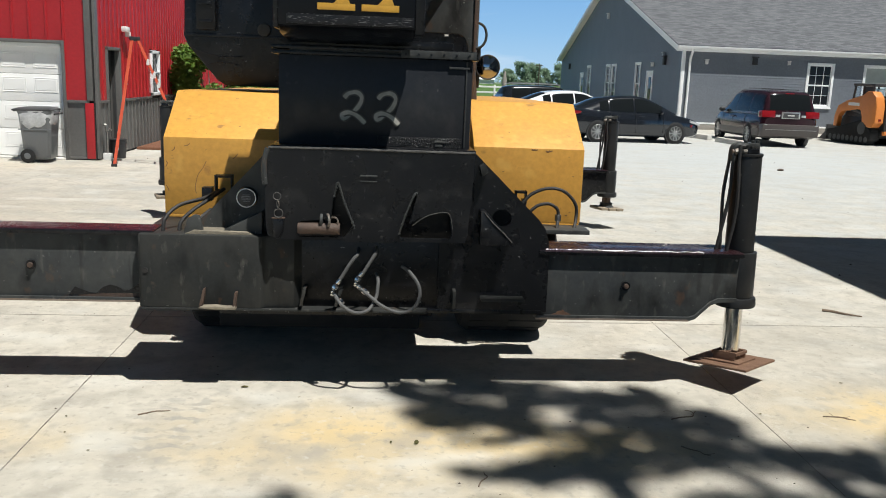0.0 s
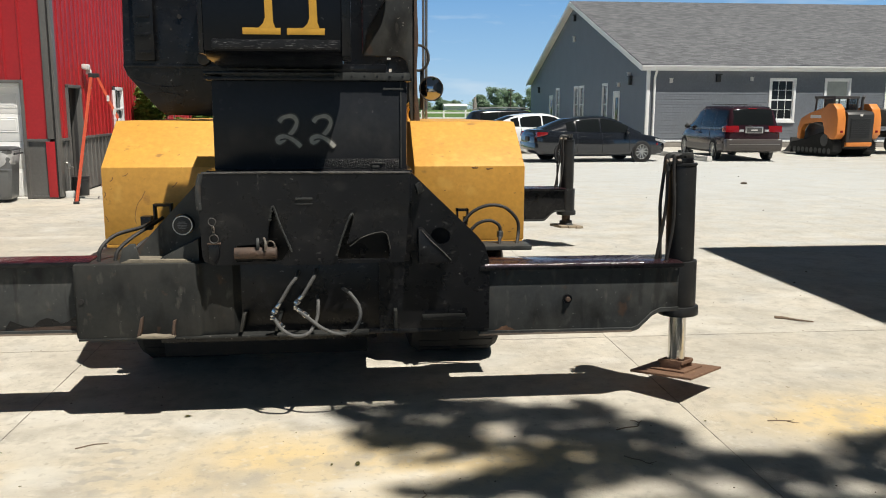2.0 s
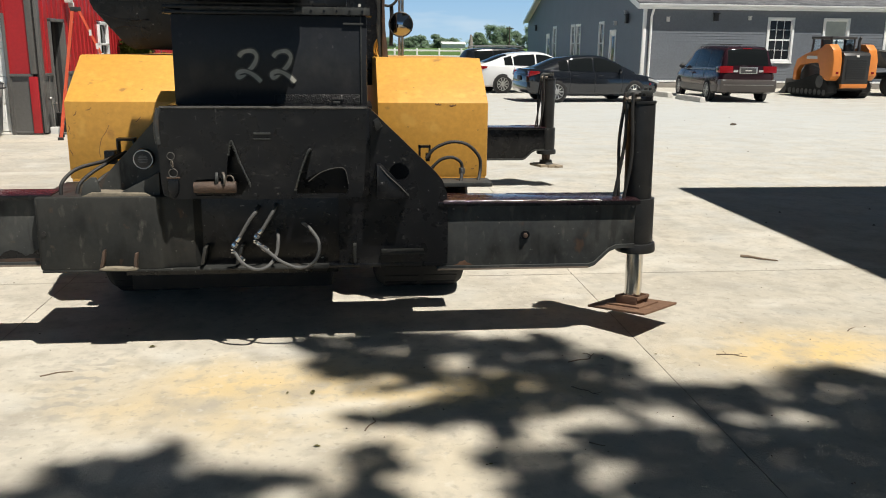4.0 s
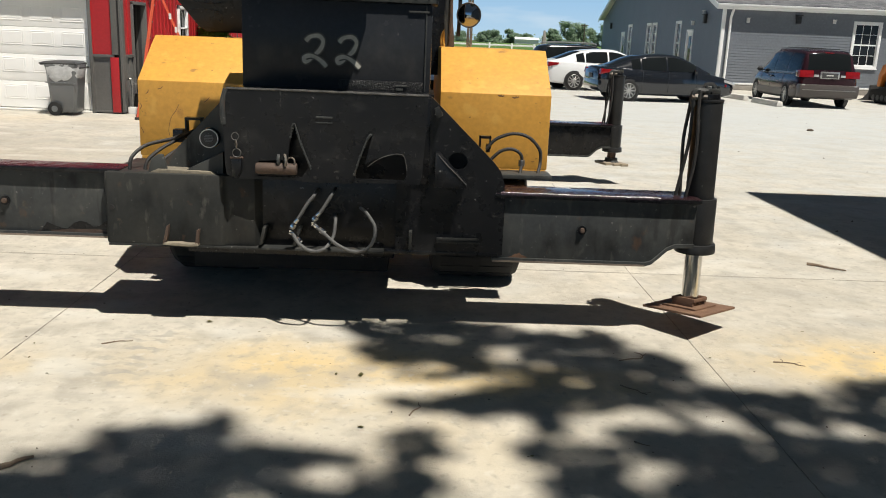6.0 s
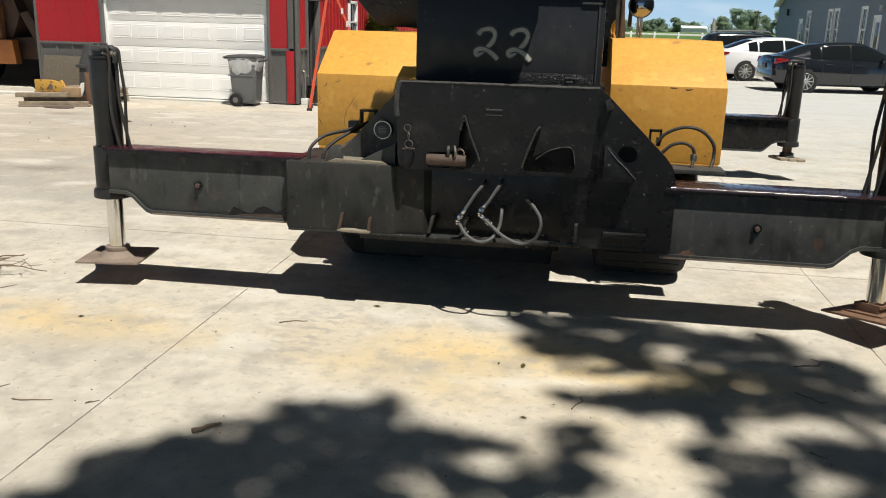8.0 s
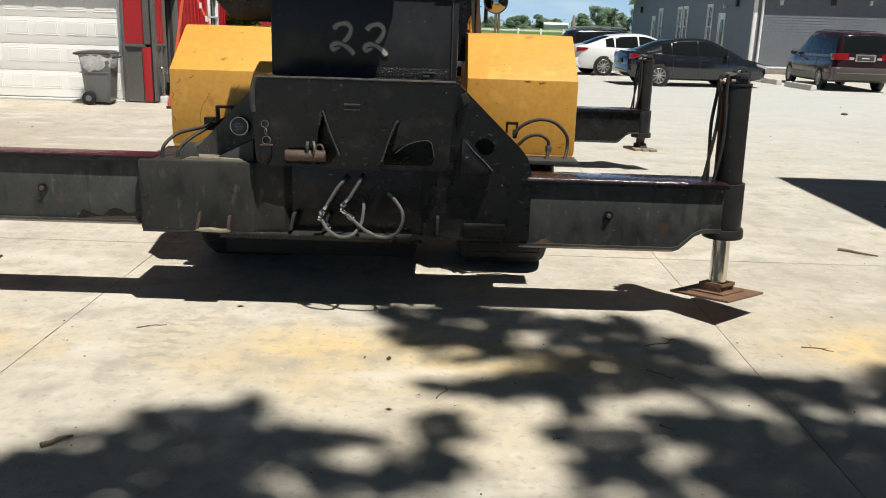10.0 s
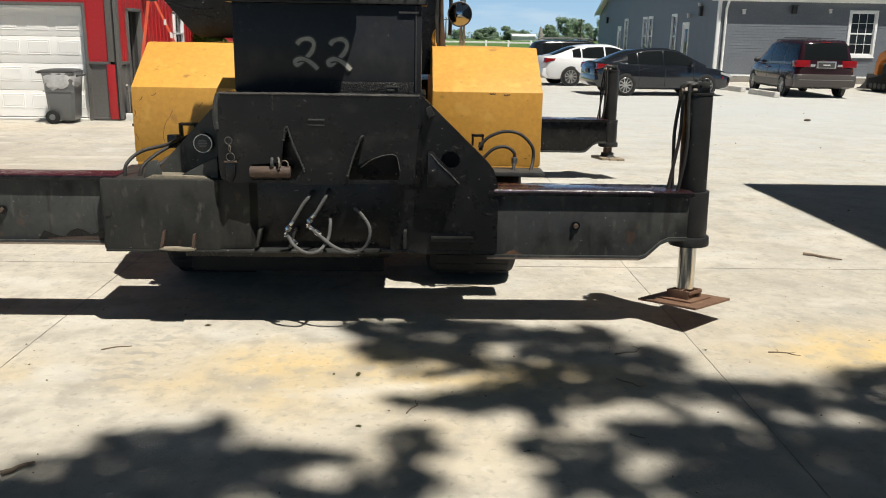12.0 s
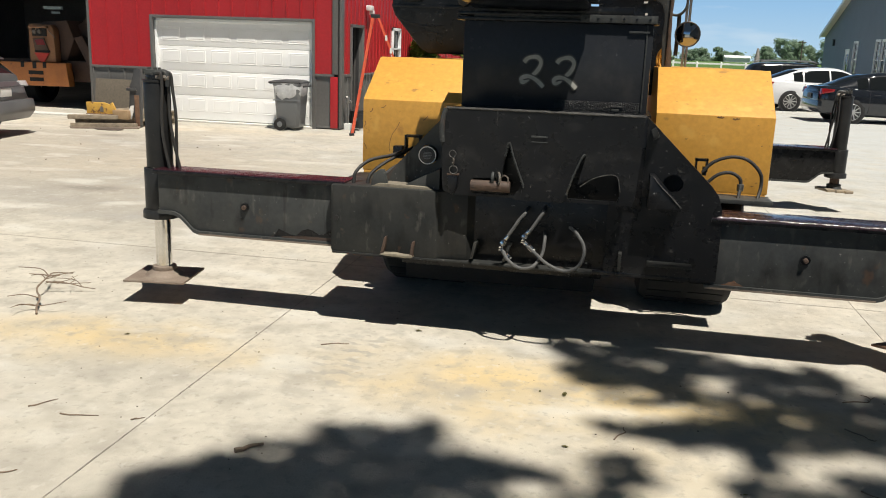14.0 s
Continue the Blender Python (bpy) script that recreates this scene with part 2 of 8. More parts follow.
M["siding"] = material("slate_grey_vinyl_siding", (0.174, 0.192, 0.220), 0.55, 0, (0.150, 0.166, 0.192), 0.9, 0.8, 0.06, 60)
M["stone"] = material("foundation_block", (0.34, 0.32, 0.29), 0.9, 0, (0.24, 0.22, 0.2), 4, 0.8, 0.5, 40)
M["bin"] = material("grey_plastic", (0.135, 0.143, 0.150), 0.30, 0, (0.15, 0.156, 0.16), 5, 0.7, 0.15, 90)
M["bin_lid"] = material("dark_grey_plastic", (0.030, 0.032, 0.034), 0.4, 0, (0.045, 0.046, 0.048), 5, 0.7, 0.1, 60)
M["bag"] = material("pale_plastic_liner", (0.60, 0.61, 0.62), 0.22, 0, (0.34, 0.35, 0.36), 9, 0.8, 0.6, 20)
M["twig_wood"] = material("dry_twig_bark", (0.235, 0.175, 0.125), 0.9, 0, (0.13, 0.095, 0.07), 26, 0.9, 0.5, 60)
M["orange_plastic"] = material("orange_fibreglass", (0.66, 0.10, 0.045), 0.5, 0, (0.52, 0.085, 0.04), 6, 0.6)
M["black_plastic"] = material("black_plastic", (0.022, 0.022, 0.023), 0.5, 0, (0.034, 0.034, 0.034), 8, 0.6, 0.1, 80)
M["white_plastic"] = material("white_plastic", (0.74, 0.74, 0.72), 0.45, 0, (0.62, 0.61, 0.58), 8, 0.6)
M["label_white"] = material("white_label", (0.72, 0.70, 0.67), 0.6, 0, (0.6, 0.58, 0.55), 30, 0.5)
M["car_black"] = material("black_car_paint", (0.010, 0.012, 0.016), 0.13, 0, (0.015, 0.017, 0.021), 2, 0.6, 0, 10, None, 3, (0.5, 0.6), 0.03, 0.7, spec=0.5, grain=0.03)
M["car_white"] = material("white_car_paint", (0.72, 0.73, 0.74), 0.22, 0, (0.66, 0.67, 0.68), 2, 0.5, 0, 10, None, 3, (0.5, 0.6), 0.05, 0.6, grain=0.03)
M["car_grey"] = material("grey_metallic_car_paint", (0.115, 0.12, 0.127), 0.44, 0.3, (0.092, 0.096, 0.102), 2, 0.5, 0, 10, None, 3, (0.5, 0.6), 0.05, 0.4, grain=0.03)
M["car_maroon"] = material("dark_plum_car_paint", (0.034, 0.012, 0.018), 0.22, 0.1, (0.024, 0.010, 0.014), 2, 0.5, 0, 10, None, 3, (0.5, 0.6), 0.05, 0.25, spec=0.35, grain=0.03)
M["car_bronze"] = material("bronze_grey_lower_paint", (0.095, 0.082, 0.077), 0.38, 0.2, (0.10, 0.088, 0.08), 2, 0.5)
M["auto_glass"] = glass("dark_auto_glass", (0.010, 0.012, 0.013))
M["auto_glass"].node_tree.nodes["Principled BSDF"].inputs["Specular IOR Level"].default_value = 0.10
M["clear_pane"] = glass("clear_cab_pane", (0.9, 0.93, 0.93), 0.02)
M["clear_pane"].node_tree.nodes["Principled BSDF"].inputs["Transmission Weight"].default_value = 1.0
M["wet_grease"] = material("wet_dark_grease", (0.030, 0.013, 0.016), 0.20, 0, (0.014, 0.008, 0.010), 8, 0.8, 0.35, 46, rough_vary=0.1, spec=1.0)
M["oil_film"] = material("oily_wet_dark_steel", (0.036, 0.013, 0.016), 0.28, 0, (0.014, 0.009, 0.010), 8, 0.8, 1.0, 48, (0.05, 0.04, 0.036), 12, (0.60, 0.72), 0.08, 0.6)
M["window_glass"] = glass("house_window_glass", (0.018, 0.021, 0.024))
M["blind"] = material("pale_window_blind", (0.40, 0.44, 0.42), 0.6, 0, (0.3, 0.34, 0.33), 4, 0.6)
M["tail_red"] = material("red_lamp_lens", (0.20, 0.008, 0.012), 0.12, 0, (0.3, 0.01, 0.012), 20, 0.6)
M["lamp_clear"] = material("clear_lamp_lens", (0.60, 0.60, 0.60), 0.1, 0.3, (0.4, 0.4, 0.4), 20, 0.6)
M["alloy"] = material("silver_alloy", (0.55, 0.55, 0.54), 0.32, 0.8, (0.42, 0.42, 0.41), 9, 0.6)
M["cm_orange"] = material("orange_machine_paint", (0.70, 0.235, 0.045), 0.4, 0, (0.60, 0.20, 0.04), 4, 0.7)
M["cm_black"] = material("black_machine_paint", (0.020, 0.020, 0.021), 0.45, 0, (0.034, 0.033, 0.032), 5, 0.7, 0.1, 60)
M["cm_grey"] = material("dark_machine_grey", (0.05, 0.05, 0.052), 0.5, 0, (0.085, 0.082, 0.078), 5, 0.7, 0.15, 60)
M["old_orange"] = material("faded_orange_machine_paint", (0.60, 0.22, 0.06), 0.55, 0, (0.42, 0.15, 0.05), 4, 0.8, 0.2, 40, (0.16, 0.08, 0.05), 6, (0.62, 0.7))
M["bay_lining"] = material("bare_steel_lining", (0.20, 0.175, 0.155), 0.8, 0, (0.13, 0.115, 0.10), 0.8, 0.8)
# old orange paint darkened for the machine parts that stand in shade
M["orange_in_shade"] = material("shade_darkened_machine_orange", (0.38, 0.185, 0.085), 0.6, 0, (0.26, 0.12, 0.06), 4, 0.8, 0.2, 40, (0.10, 0.06, 0.04), 6, (0.60, 0.7))
M["sign_red"] = material("fluorescent_red_sign", (0.62, 0.045, 0.025), 0.5, 0, (0.5, 0.04, 0.022), 9, 0.6)
M["old_yellow"] = wear(material("chipped_yellow_steel", (0.60, 0.36, 0.07), 0.55, 0, (0.48, 0.27, 0.06), 9, 0.8, 0.2, 40), (0.15, 0.08, 0.045), 14, 0.56, 0.62, 0.9)
M["old_brown"] = material("dirty_brown_steel", (0.125, 0.068, 0.045), 0.7, 0, (0.065, 0.04, 0.03), 4, 0.8, 0.2, 40)
M["bark"] = material("bark", (0.11, 0.085, 0.065), 0.95, 0, (0.06, 0.048, 0.04), 9, 0.9, 0.8, 30)
M["leaf"] = material("green_leaves", (0.085, 0.17, 0.030), 0.55, 0, (0.045, 0.10, 0.020), 1.6, 0.9, 0, 10)
M["leaf_bright"] = material("sunny_shrub_leaves", (0.19, 0.31, 0.055), 0.6, 0, (0.11, 0.20, 0.035), 1.6, 0.9, 0, 10)
# far leaves: distance haze is mixed into their colour
M["leaf_far"] = material("haze_pale_leaves", (0.36, 0.47, 0.34), 0.9, 0, (0.26, 0.36, 0.25), 0.4, 0.9, 0, 10)


def let_through(m, share):
    """Leaves that pass part of the light to their other side."""
    nt = m.node_tree
    b = nt.nodes["Principled BSDF"]
    tr = nt.nodes.new("ShaderNodeBsdfTranslucent")
    nt.links.new(b.inputs["Base Color"].links[0].from_socket, tr.inputs["Color"])
    mx = nt.nodes.new("ShaderNodeMixShader")
    mx.inputs[0].default_value = share
    nt.links.new(b.outputs[0], mx.inputs[1])
    nt.links.new(tr.outputs[0], mx.inputs[2])
    nt.links.new(mx.outputs[0], nt.nodes["Material Output"].inputs["Surface"])


let_through(M["leaf_bright"], 0.45)
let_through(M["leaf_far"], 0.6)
M["leaf_dry"] = material("fallen_leaf", (0.16, 0.15, 0.05), 0.8, 0, (0.09, 0.07, 0.03), 40, 0.8)
M["corn"] = material("green_crop", (0.075, 0.15, 0.030), 0.8, 0, (0.05, 0.105, 0.024), 0.25, 0.9, 0, 10)
M["grass"] = material("lawn_and_soil", (0.085, 0.125, 0.035), 0.95, 0, (0.12, 0.11, 0.055), 0.25, 0.8, 0.3, 8)
M["joint_dirt"] = material("dusty_joint_filler", (0.26, 0.235, 0.195), 0.95, 0, (0.10, 0.09, 0.07), 5, 0.9, 0.4, 40)
M["bark_dust"] = material("dark_joint_dirt", (0.23, 0.21, 0.175), 0.95, 0, (0.40, 0.38, 0.33), 18, 0.9, 0.5, 60)
M["mulch"] = material("red_brown_mulch", (0.20, 0.085, 0.045), 0.95, 0, (0.10, 0.05, 0.03), 30, 0.9, 0.9, 40)
M["stop"] = material("concrete_parking_block", (0.66, 0.64, 0.60), 0.9, 0, (0.54, 0.52, 0.48), 5, 0.8, 0.4, 60)


def concrete():
    """Pale broom-finished concrete with stains, grit, pollen-yellow patches and tyre scuffs."""
    m = material("pale_concrete", (0.515, 0.478, 0.405), 0.88, 0, (0.41, 0.378, 0.312), 0.75, 0.75, 0.35, 85, (0.30, 0.285, 0.255), 2.1, (0.66, 0.82), 0, 0, 0.06)
    nt = m.node_tree
    b = nt.nodes["Principled BSDF"]
    col = b.inputs["Base Color"].links[0].from_socket
    geo = nt.nodes.new("ShaderNodeNewGeometry")

    def patch(col, x, y, rx, ry, colour, most):
        mp = nt.nodes.new("ShaderNodeMapping")
        mp.vector_type = 'TEXTURE'
        mp.inputs["Location"].default_value, mp.inputs["Scale"].default_value = (x, y, 0), (rx, ry, 1)
        nt.links.new(geo.outputs["Position"], mp.inputs["Vector"])
        n = nt.nodes.new("ShaderNodeTexNoise")
        n.inputs["Scale"].default_value, n.inputs["Detail"].default_value = 2.2, 6
        nt.links.new(geo.outputs["Position"], n.inputs["Vector"])
        ln = nt.nodes.new("ShaderNodeVectorMath")
        ln.operation = 'LENGTH'
        nt.links.new(mp.outputs[0], ln.inputs[0])
        ad = nt.nodes.new("ShaderNodeMath")
        ad.operation = 'MULTIPLY_ADD'
        ad.inputs[1].default_value = 1.3
        nt.links.new(n.outputs["Fac"], ad.inputs[0])
        nt.links.new(ln.outputs["Value"], ad.inputs[2])
        mr = nt.nodes.new("ShaderNodeMapRange")
        mr.interpolation_type = 'SMOOTHSTEP'
        mr.inputs["From Min"].default_value, mr.inputs["From Max"].default_value = 1.75, 0.55
        mr.inputs["To Max"].default_value = most
        nt.links.new(ad.outputs[0], mr.inputs["Value"])
        mx = nt.nodes.new("ShaderNodeMix")
        mx.data_type = 'RGBA'
        nt.links.new(mr.outputs["Result"], mx.inputs["Factor"])
        nt.links.new(col, mx.inputs[6])
        mx.inputs[7].default_value = (*colour, 1)
        return mx.outputs[2]

    for x, y, rx, ry, most in ((0.0, 4.35, 1.5, 0.62, 0.8), (3.15, 4.68, 1.25, 0.66, 0.95), (-2.45, 4.40, 1.1, 0.45, 0.8), (0.6, 3.6, 1.0, 0.6, 0.2), (1.2, 4.3, 0.8, 0.4, 0.55)):
        col = patch(col, x, y, rx, ry, (0.62, 0.45, 0.19), most)
    for x, y, rx, ry, most in ((-3.1, 6.3, 1.2, 0.8, 0.4), (-6.5, 9.0, 3.0, 1.2, 0.35), (-2.4, 8.2, 1.5, 0.5, 0.35), (9, 17, 6, 1.4, 0.2), (-9, 13.5, 3, 0.8, 0.5), (-7.0, 11.5, 5.0, 2.6, 0.75), (-4.5, 9.0, 2.5, 1.6, 0.5)):
        col = patch(col, x, y, rx, ry, (0.30, 0.285, 0.26), most)
    for x, y, rx, ry, most in ((-6.0, 10.8, 4.5, 3.2, 0.9), (-4.4, 8.2, 2.2, 1.2, 0.7), (-9.5, 12.5, 4.5, 3.0, 0.7)):
        col = patch(col, x, y, rx, ry, (0.43, 0.375, 0.295), most)
    for x, y, rx, ry, most in ((-3.9, 7.6, 2.0, 0.9, 0.75), (-5.6, 8.2, 2.2, 1.0, 0.6), (-4.8, 9.6, 1.8, 0.5, 0.75), (-2.9, 10.8, 1.4, 0.45, 0.6), (-7.4, 12.9, 2.4, 0.6, 0.7), (-3.4, 13.2, 1.6, 0.5, 0.5)):
        col = patch(col, x, y, rx, ry, (0.305, 0.292, 0.265), most)
    for x, y, rx, ry, most in ((-8, 15.5, 6, 0.9, 0.7), (6, 23, 9, 2.0, 0.25)):
        col = patch(col, x, y, rx, ry, (0.56, 0.48, 0.35), most)
    for x, y, rx, ry, most in ((-5.58, 8.81, 0.75, 0.32, 0.95), (-8.34, 13.73, 0.55, 0.3, 0.95), (-6.6, 12.1, 0.5, 0.25, 0.7)):
        col = patch(col, x, y, rx, ry, (0.20, 0.18, 0.15), most)
    nt.links.new(col, b.inputs["Base Color"])
    wear(m, (0.35, 0.325, 0.275), 0.9, 0.48, 0.66, 0.52, (0.8, 1, 1), 9)
    wear(m, (0.32, 0.295, 0.25), 3.2, 0.51, 0.68, 0.64, (1, 1, 1), 10)
    wear(m, (0.33, 0.305, 0.26), 9.0, 0.53, 0.69, 0.55, (1, 0.8, 1), 10)
    wear(m, (0.60, 0.58, 0.52), 1.9, 0.56, 0.68, 0.6, (0.6, 1, 1), 7)
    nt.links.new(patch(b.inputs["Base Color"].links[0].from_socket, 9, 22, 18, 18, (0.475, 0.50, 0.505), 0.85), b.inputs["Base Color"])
    wear(m, (0.27, 0.25, 0.215), 22, 0.58, 0.72, 0.5)
    wear(m, (0.60, 0.575, 0.51), 14, 0.60, 0.72, 0.38, (1, 0.8, 1), 8)
    wear(m, (0.20, 0.185, 0.165), 70, 0.69, 0.75, 0.5)
    col = b.inputs["Base Color"].links[0].from_socket
    # tyre tread print: pale and dark bars across a strip
    wv = nt.nodes.new("ShaderNodeTexWave")
    wv.bands_direction = 'Y'
    wv.inputs["Scale"].default_value, wv.inputs["Distortion"].default_value, wv.inputs["Detail"].default_value, wv.inputs["Detail Scale"].default_value = 2.7, 9.0, 3.0, 1.6
    nt.links.new(geo.outputs["Position"], wv.inputs["Vector"])
    wr = nt.nodes.new("ShaderNodeMapRange")
    wr.inputs["From Min"].default_value, wr.inputs["From Max"].default_value, wr.inputs["To Max"].default_value = 0.52, 0.80, 0.8
    nt.links.new(wv.outputs["Fac"], wr.inputs["Value"])
    broken = nt.nodes.new("ShaderNodeTexNoise")
    broken.inputs["Scale"].default_value, broken.inputs["Detail"].default_value = 7.0, 4.0
    nt.links.new(geo.outputs["Position"], broken.inputs["Vector"])
    rag = nt.nodes.new("ShaderNodeMapRange")
    rag.inputs["From Min"].default_value, rag.inputs["From Max"].default_value = 0.42, 0.56
    nt.links.new(broken.outputs["Fac"], rag.inputs["Value"])
    both = nt.nodes.new("ShaderNodeMath")
    both.operation = 'MULTIPLY'
    nt.links.new(wr.outputs["Result"], both.inputs[0])
    nt.links.new(rag.outputs["Result"], both.inputs[1])
    bar = nt.nodes.new("ShaderNodeMix")
    bar.data_type = 'RGBA'
    nt.links.new(both.outputs[0], bar.inputs["Factor"])
    nt.links.new(col, bar.inputs[6])
    bar.inputs[7].default_value = (0.30, 0.29, 0.265, 1)
    plain = col
    col = patch(col, -1.0, 4.5, 0.36, 0.85, (0, 0, 0), 1.0)
    tread = col.node
    nt.links.new(bar.outputs[2], tread.inputs[7])
    nt.links.new(col, b.inputs["Base Color"])
    return m


M["concrete"] = concrete()


# ---- mesh helpers ----
def add_box(bm, x0, x1, y0, y1, z0, z1, bevel=0.0):
    own = bmesh.new()
    vs = [own.verts.new((x, y, z)) for z in (z0, z1) for y in (y0, y1) for x in (x0, x1)]
    for f in ((0, 2, 3, 1), (4, 5, 7, 6), (0, 1, 5, 4), (2, 6, 7, 3), (0, 4, 6, 2), (1, 3, 7, 5)):
        own.faces.new([vs[i] for i in f])
    if bevel:
        bmesh.ops.bevel(own, geom=own.edges[:], offset=bevel, segments=2, affect='EDGES', profile=0.6)
    merge(bm, own)
    return bm


def merge(bm, own, m=None):
    if m is not None:
        own.transform(m)
    me = bpy.data.meshes.new("tmp")
    own.to_mesh(me)
    own.free()
    bm.from_mesh(me)
    bpy.data.meshes.remove(me)


def add_prism(bm, pts, a, b, axis='y', bevel=0.0, holes=()):
    """A polygon extruded from a to b along axis: pts are (x, z) for y, (y, z) for x, (x, y) for z."""
    own = bmesh.new()
    place = {'y': lambda p, d: (p[0], d, p[1]), 'x': lambda p, d: (d, p[0], p[1]), 'z': lambda p, d: (p[0], p[1], d)}[axis]
    loops = [list(pts), *map(list, holes)]
    edges = []
    for loop in loops:
        vs = [own.verts.new(place(p, a)) for p in loop]
        edges += [own.edges.new((vs[i], vs[(i + 1) % len(vs)])) for i in range(len(vs))]
    if holes:
        bmesh.ops.triangle_fill(own, edges=edges, use_beauty=True)
    else:
        own.faces.new(own.verts[:])
    faces = own.faces[:]
    ext = bmesh.ops.extrude_face_region(own, geom=faces)
    shift = Vector(place((0, 0), b)) - Vector(place((0, 0), a))
    bmesh.ops.translate(own, verts=[v for v in ext["geom"] if isinstance(v, bmesh.types.BMVert)], vec=shift)
    bmesh.ops.recalc_face_normals(own, faces=own.faces[:])
    if bevel:
        sharp = [e for e in own.edges if len(e.link_faces) == 2 and e.calc_face_angle(0) > 0.5]
        bmesh.ops.bevel(own, geom=sharp, offset=bevel, segments=2, affect='EDGES', profile=0.6)
    merge(bm, own)
    return bm


def add_cyl(bm, p0, p1, r0, r1=None, seg=18, bevel=0.0):
    own = bmesh.new()
    p0, p1 = Vector(p0), Vector(p1)
    r1 = r0 if r1 is None else r1
    q = (p1 - p0).to_track_quat('Z', 'Y').to_matrix()
    rings = []
    for p, r in ((p0, r0), (p1, r1)):
        rings.append([own.verts.new(p + q @ Vector((r * math.cos(2 * math.pi * i / seg), r * math.sin(2 * math.pi * i / seg), 0))) for i in range(seg)])
    for i in range(seg):
        j = (i + 1) % seg
        own.faces.new((rings[0][i], rings[0][j], rings[1][j], rings[1][i]))
    caps = [own.faces.new(rings[0][::-1]), own.faces.new(rings[1])]
    if bevel:
        bmesh.ops.bevel(own, geom=[e for c in caps for e in c.edges], offset=bevel, segments=2, affect='EDGES', profile=0.6)
    merge(bm, own)
    return bm


def smooth_path(pts, n=6):
    """Points on a Catmull-Rom curve through pts."""
    pts = [Vector(p) for p in pts]
    ext = [2 * pts[0] - pts[1], *pts, 2 * pts[-1] - pts[-2]]
    out = []
    for i in range(1, len(ext) - 2):
        a, b, c, d = ext[i - 1:i + 3]
        for k in range(n):
            t = k / n
            out.append(0.5 * (2 * b + (c - a) * t + (2 * a - 5 * b + 4 * c - d) * t * t + (3 * b - a - 3 * c + d) * t ** 3))
    return out + [pts[-1]]


def add_tube(bm, pts, r, seg=8, n=6, smooth=True, flat=None, taper=None):
    pts = smooth_path(pts, n) if smooth else [Vector(p) for p in pts]
    rings = []
    up = Vector((0.137, 0.21, 0.97))
    for i, p in enumerate(pts):
        d = (pts[min(i + 1, len(pts) - 1)] - pts[max(i - 1, 0)]).normalized()
        u = up - d * up.dot(d)
        if u.length < 0.05:
            u = Vector((1, 0.1, 0)) - d * d.x
        u.normalize()
        w = d.cross(u)
        rr = r if taper is None else r + (taper - r) * i / max(1, len(pts) - 1)
        rings.append([bm.verts.new(p + rr * (math.cos(2 * math.pi * k / seg) * u + math.sin(2 * math.pi * k / seg) * w)) for k in range(seg)])
        up = u
    for a, b in zip(rings, rings[1:]):
        for k in range(seg):
            j = (k + 1) % seg
            bm.faces.new((a[k], a[j], b[j], b[k]))
    bm.faces.new(rings[0][::-1])
    bm.faces.new(rings[-1])
    return bm


def add_ball(bm, c, r, squash=(1, 1, 1), seg=12, rings=8):
    own = bmesh.new()
    bmesh.ops.create_uvsphere(own, u_segments=seg, v_segments=rings, radius=r)
    merge(bm, own, Matrix.Translation(c) @ Matrix.Diagonal((*squash, 1)))
    return bm


def add_loft(bm, sections, close=True):
    """Skin between sections (lists of points of one length); the ends are capped."""
    own = bmesh.new()
    rows = [[own.verts.new(p) for p in s] for s in sections]
    n = len(rows[0])
    for a, b in zip(rows, rows[1:]):
        for k in range(n if close else n - 1):
            j = (k + 1) % n
            own.faces.new((a[k], a[j], b[j], b[k]))
    if close:
        own.faces.new(rows[0][::-1])
        own.faces.new(rows[-1])
    bmesh.ops.recalc_face_normals(own, faces=own.faces[:])
    merge(bm, own)
    return bm


def add_ring(bm, c, axis, r, tube, seg=28, tseg=8, start=0.0, sweep=2 * math.pi):
    q = Vector(axis).to_track_quat('Z', 'Y').to_matrix()
    n = max(4, int(seg * sweep / (2 * math.pi)))
    pts = [Vector(c) + q @ Vector((r * math.cos(start + sweep * i / n), r * math.sin(start + sweep * i / n), 0)) for i in range(n + 1)]
    return add_tube(bm, pts, tube, tseg, smooth=False)


def finish(name, bm, mat, parent=None, label="", angle=35):
    me = bpy.data.meshes.new(name)
    bmesh.ops.recalc_face_normals(bm, faces=bm.faces[:])
    bm.to_mesh(me)
    bm.free()
    me.materials.append(M[mat] if isinstance(mat, str) else mat)
    me.shade_smooth()
    me.set_sharp_from_angle(angle=radians(angle))
    ob = new(name, me)
    ob.parent = parent
    if label:
        ob["label"] = label
    return ob


def part(name, bm, mat, parent, label="", angle=35):
    return finish(name, bm, mat, parent, label, angle)


def thing(name, at, label, category, group="", turn=0.0, kind=""):
    """An empty at the thing's base; its parts are built in its own axes."""
    e = new(name)
    e.matrix_world = pose(*at, 0, 0, turn)
    e.empty_display_size = 0.2
    return tagged(e, label, category, group, kind)


def box(name, mat, parent, x0, x1, y0, y1, z0, z1, bevel=0.0, label=""):
    return part(name, add_box(bmesh.new(), x0, x1, y0, y1, z0, z1, bevel), mat, parent, label)


def solid(name, mat, at, bm, label, category="", kind="", group=""):
    """A thing of one mesh, at its place."""
    ob = finish(name, bm, mat)
    ob.location = at
    return tagged(ob, label, category, group, kind)


B = bmesh.new

# ---- the mobile crane ----
CRANE_Y = 7.9
crane = thing("mobile_crane", (0, CRANE_Y, 0), "black and yellow truck crane seen from its end, outriggers out", "crane")


def cp(name, bm, mat, parent=crane, label="", angle=35):
    """A part of the crane, given in the place's axes."""
    bm.transform(Matrix.Translation((0, -CRANE_Y, 0)))
    return part(name, bm, mat, parent, label, angle)


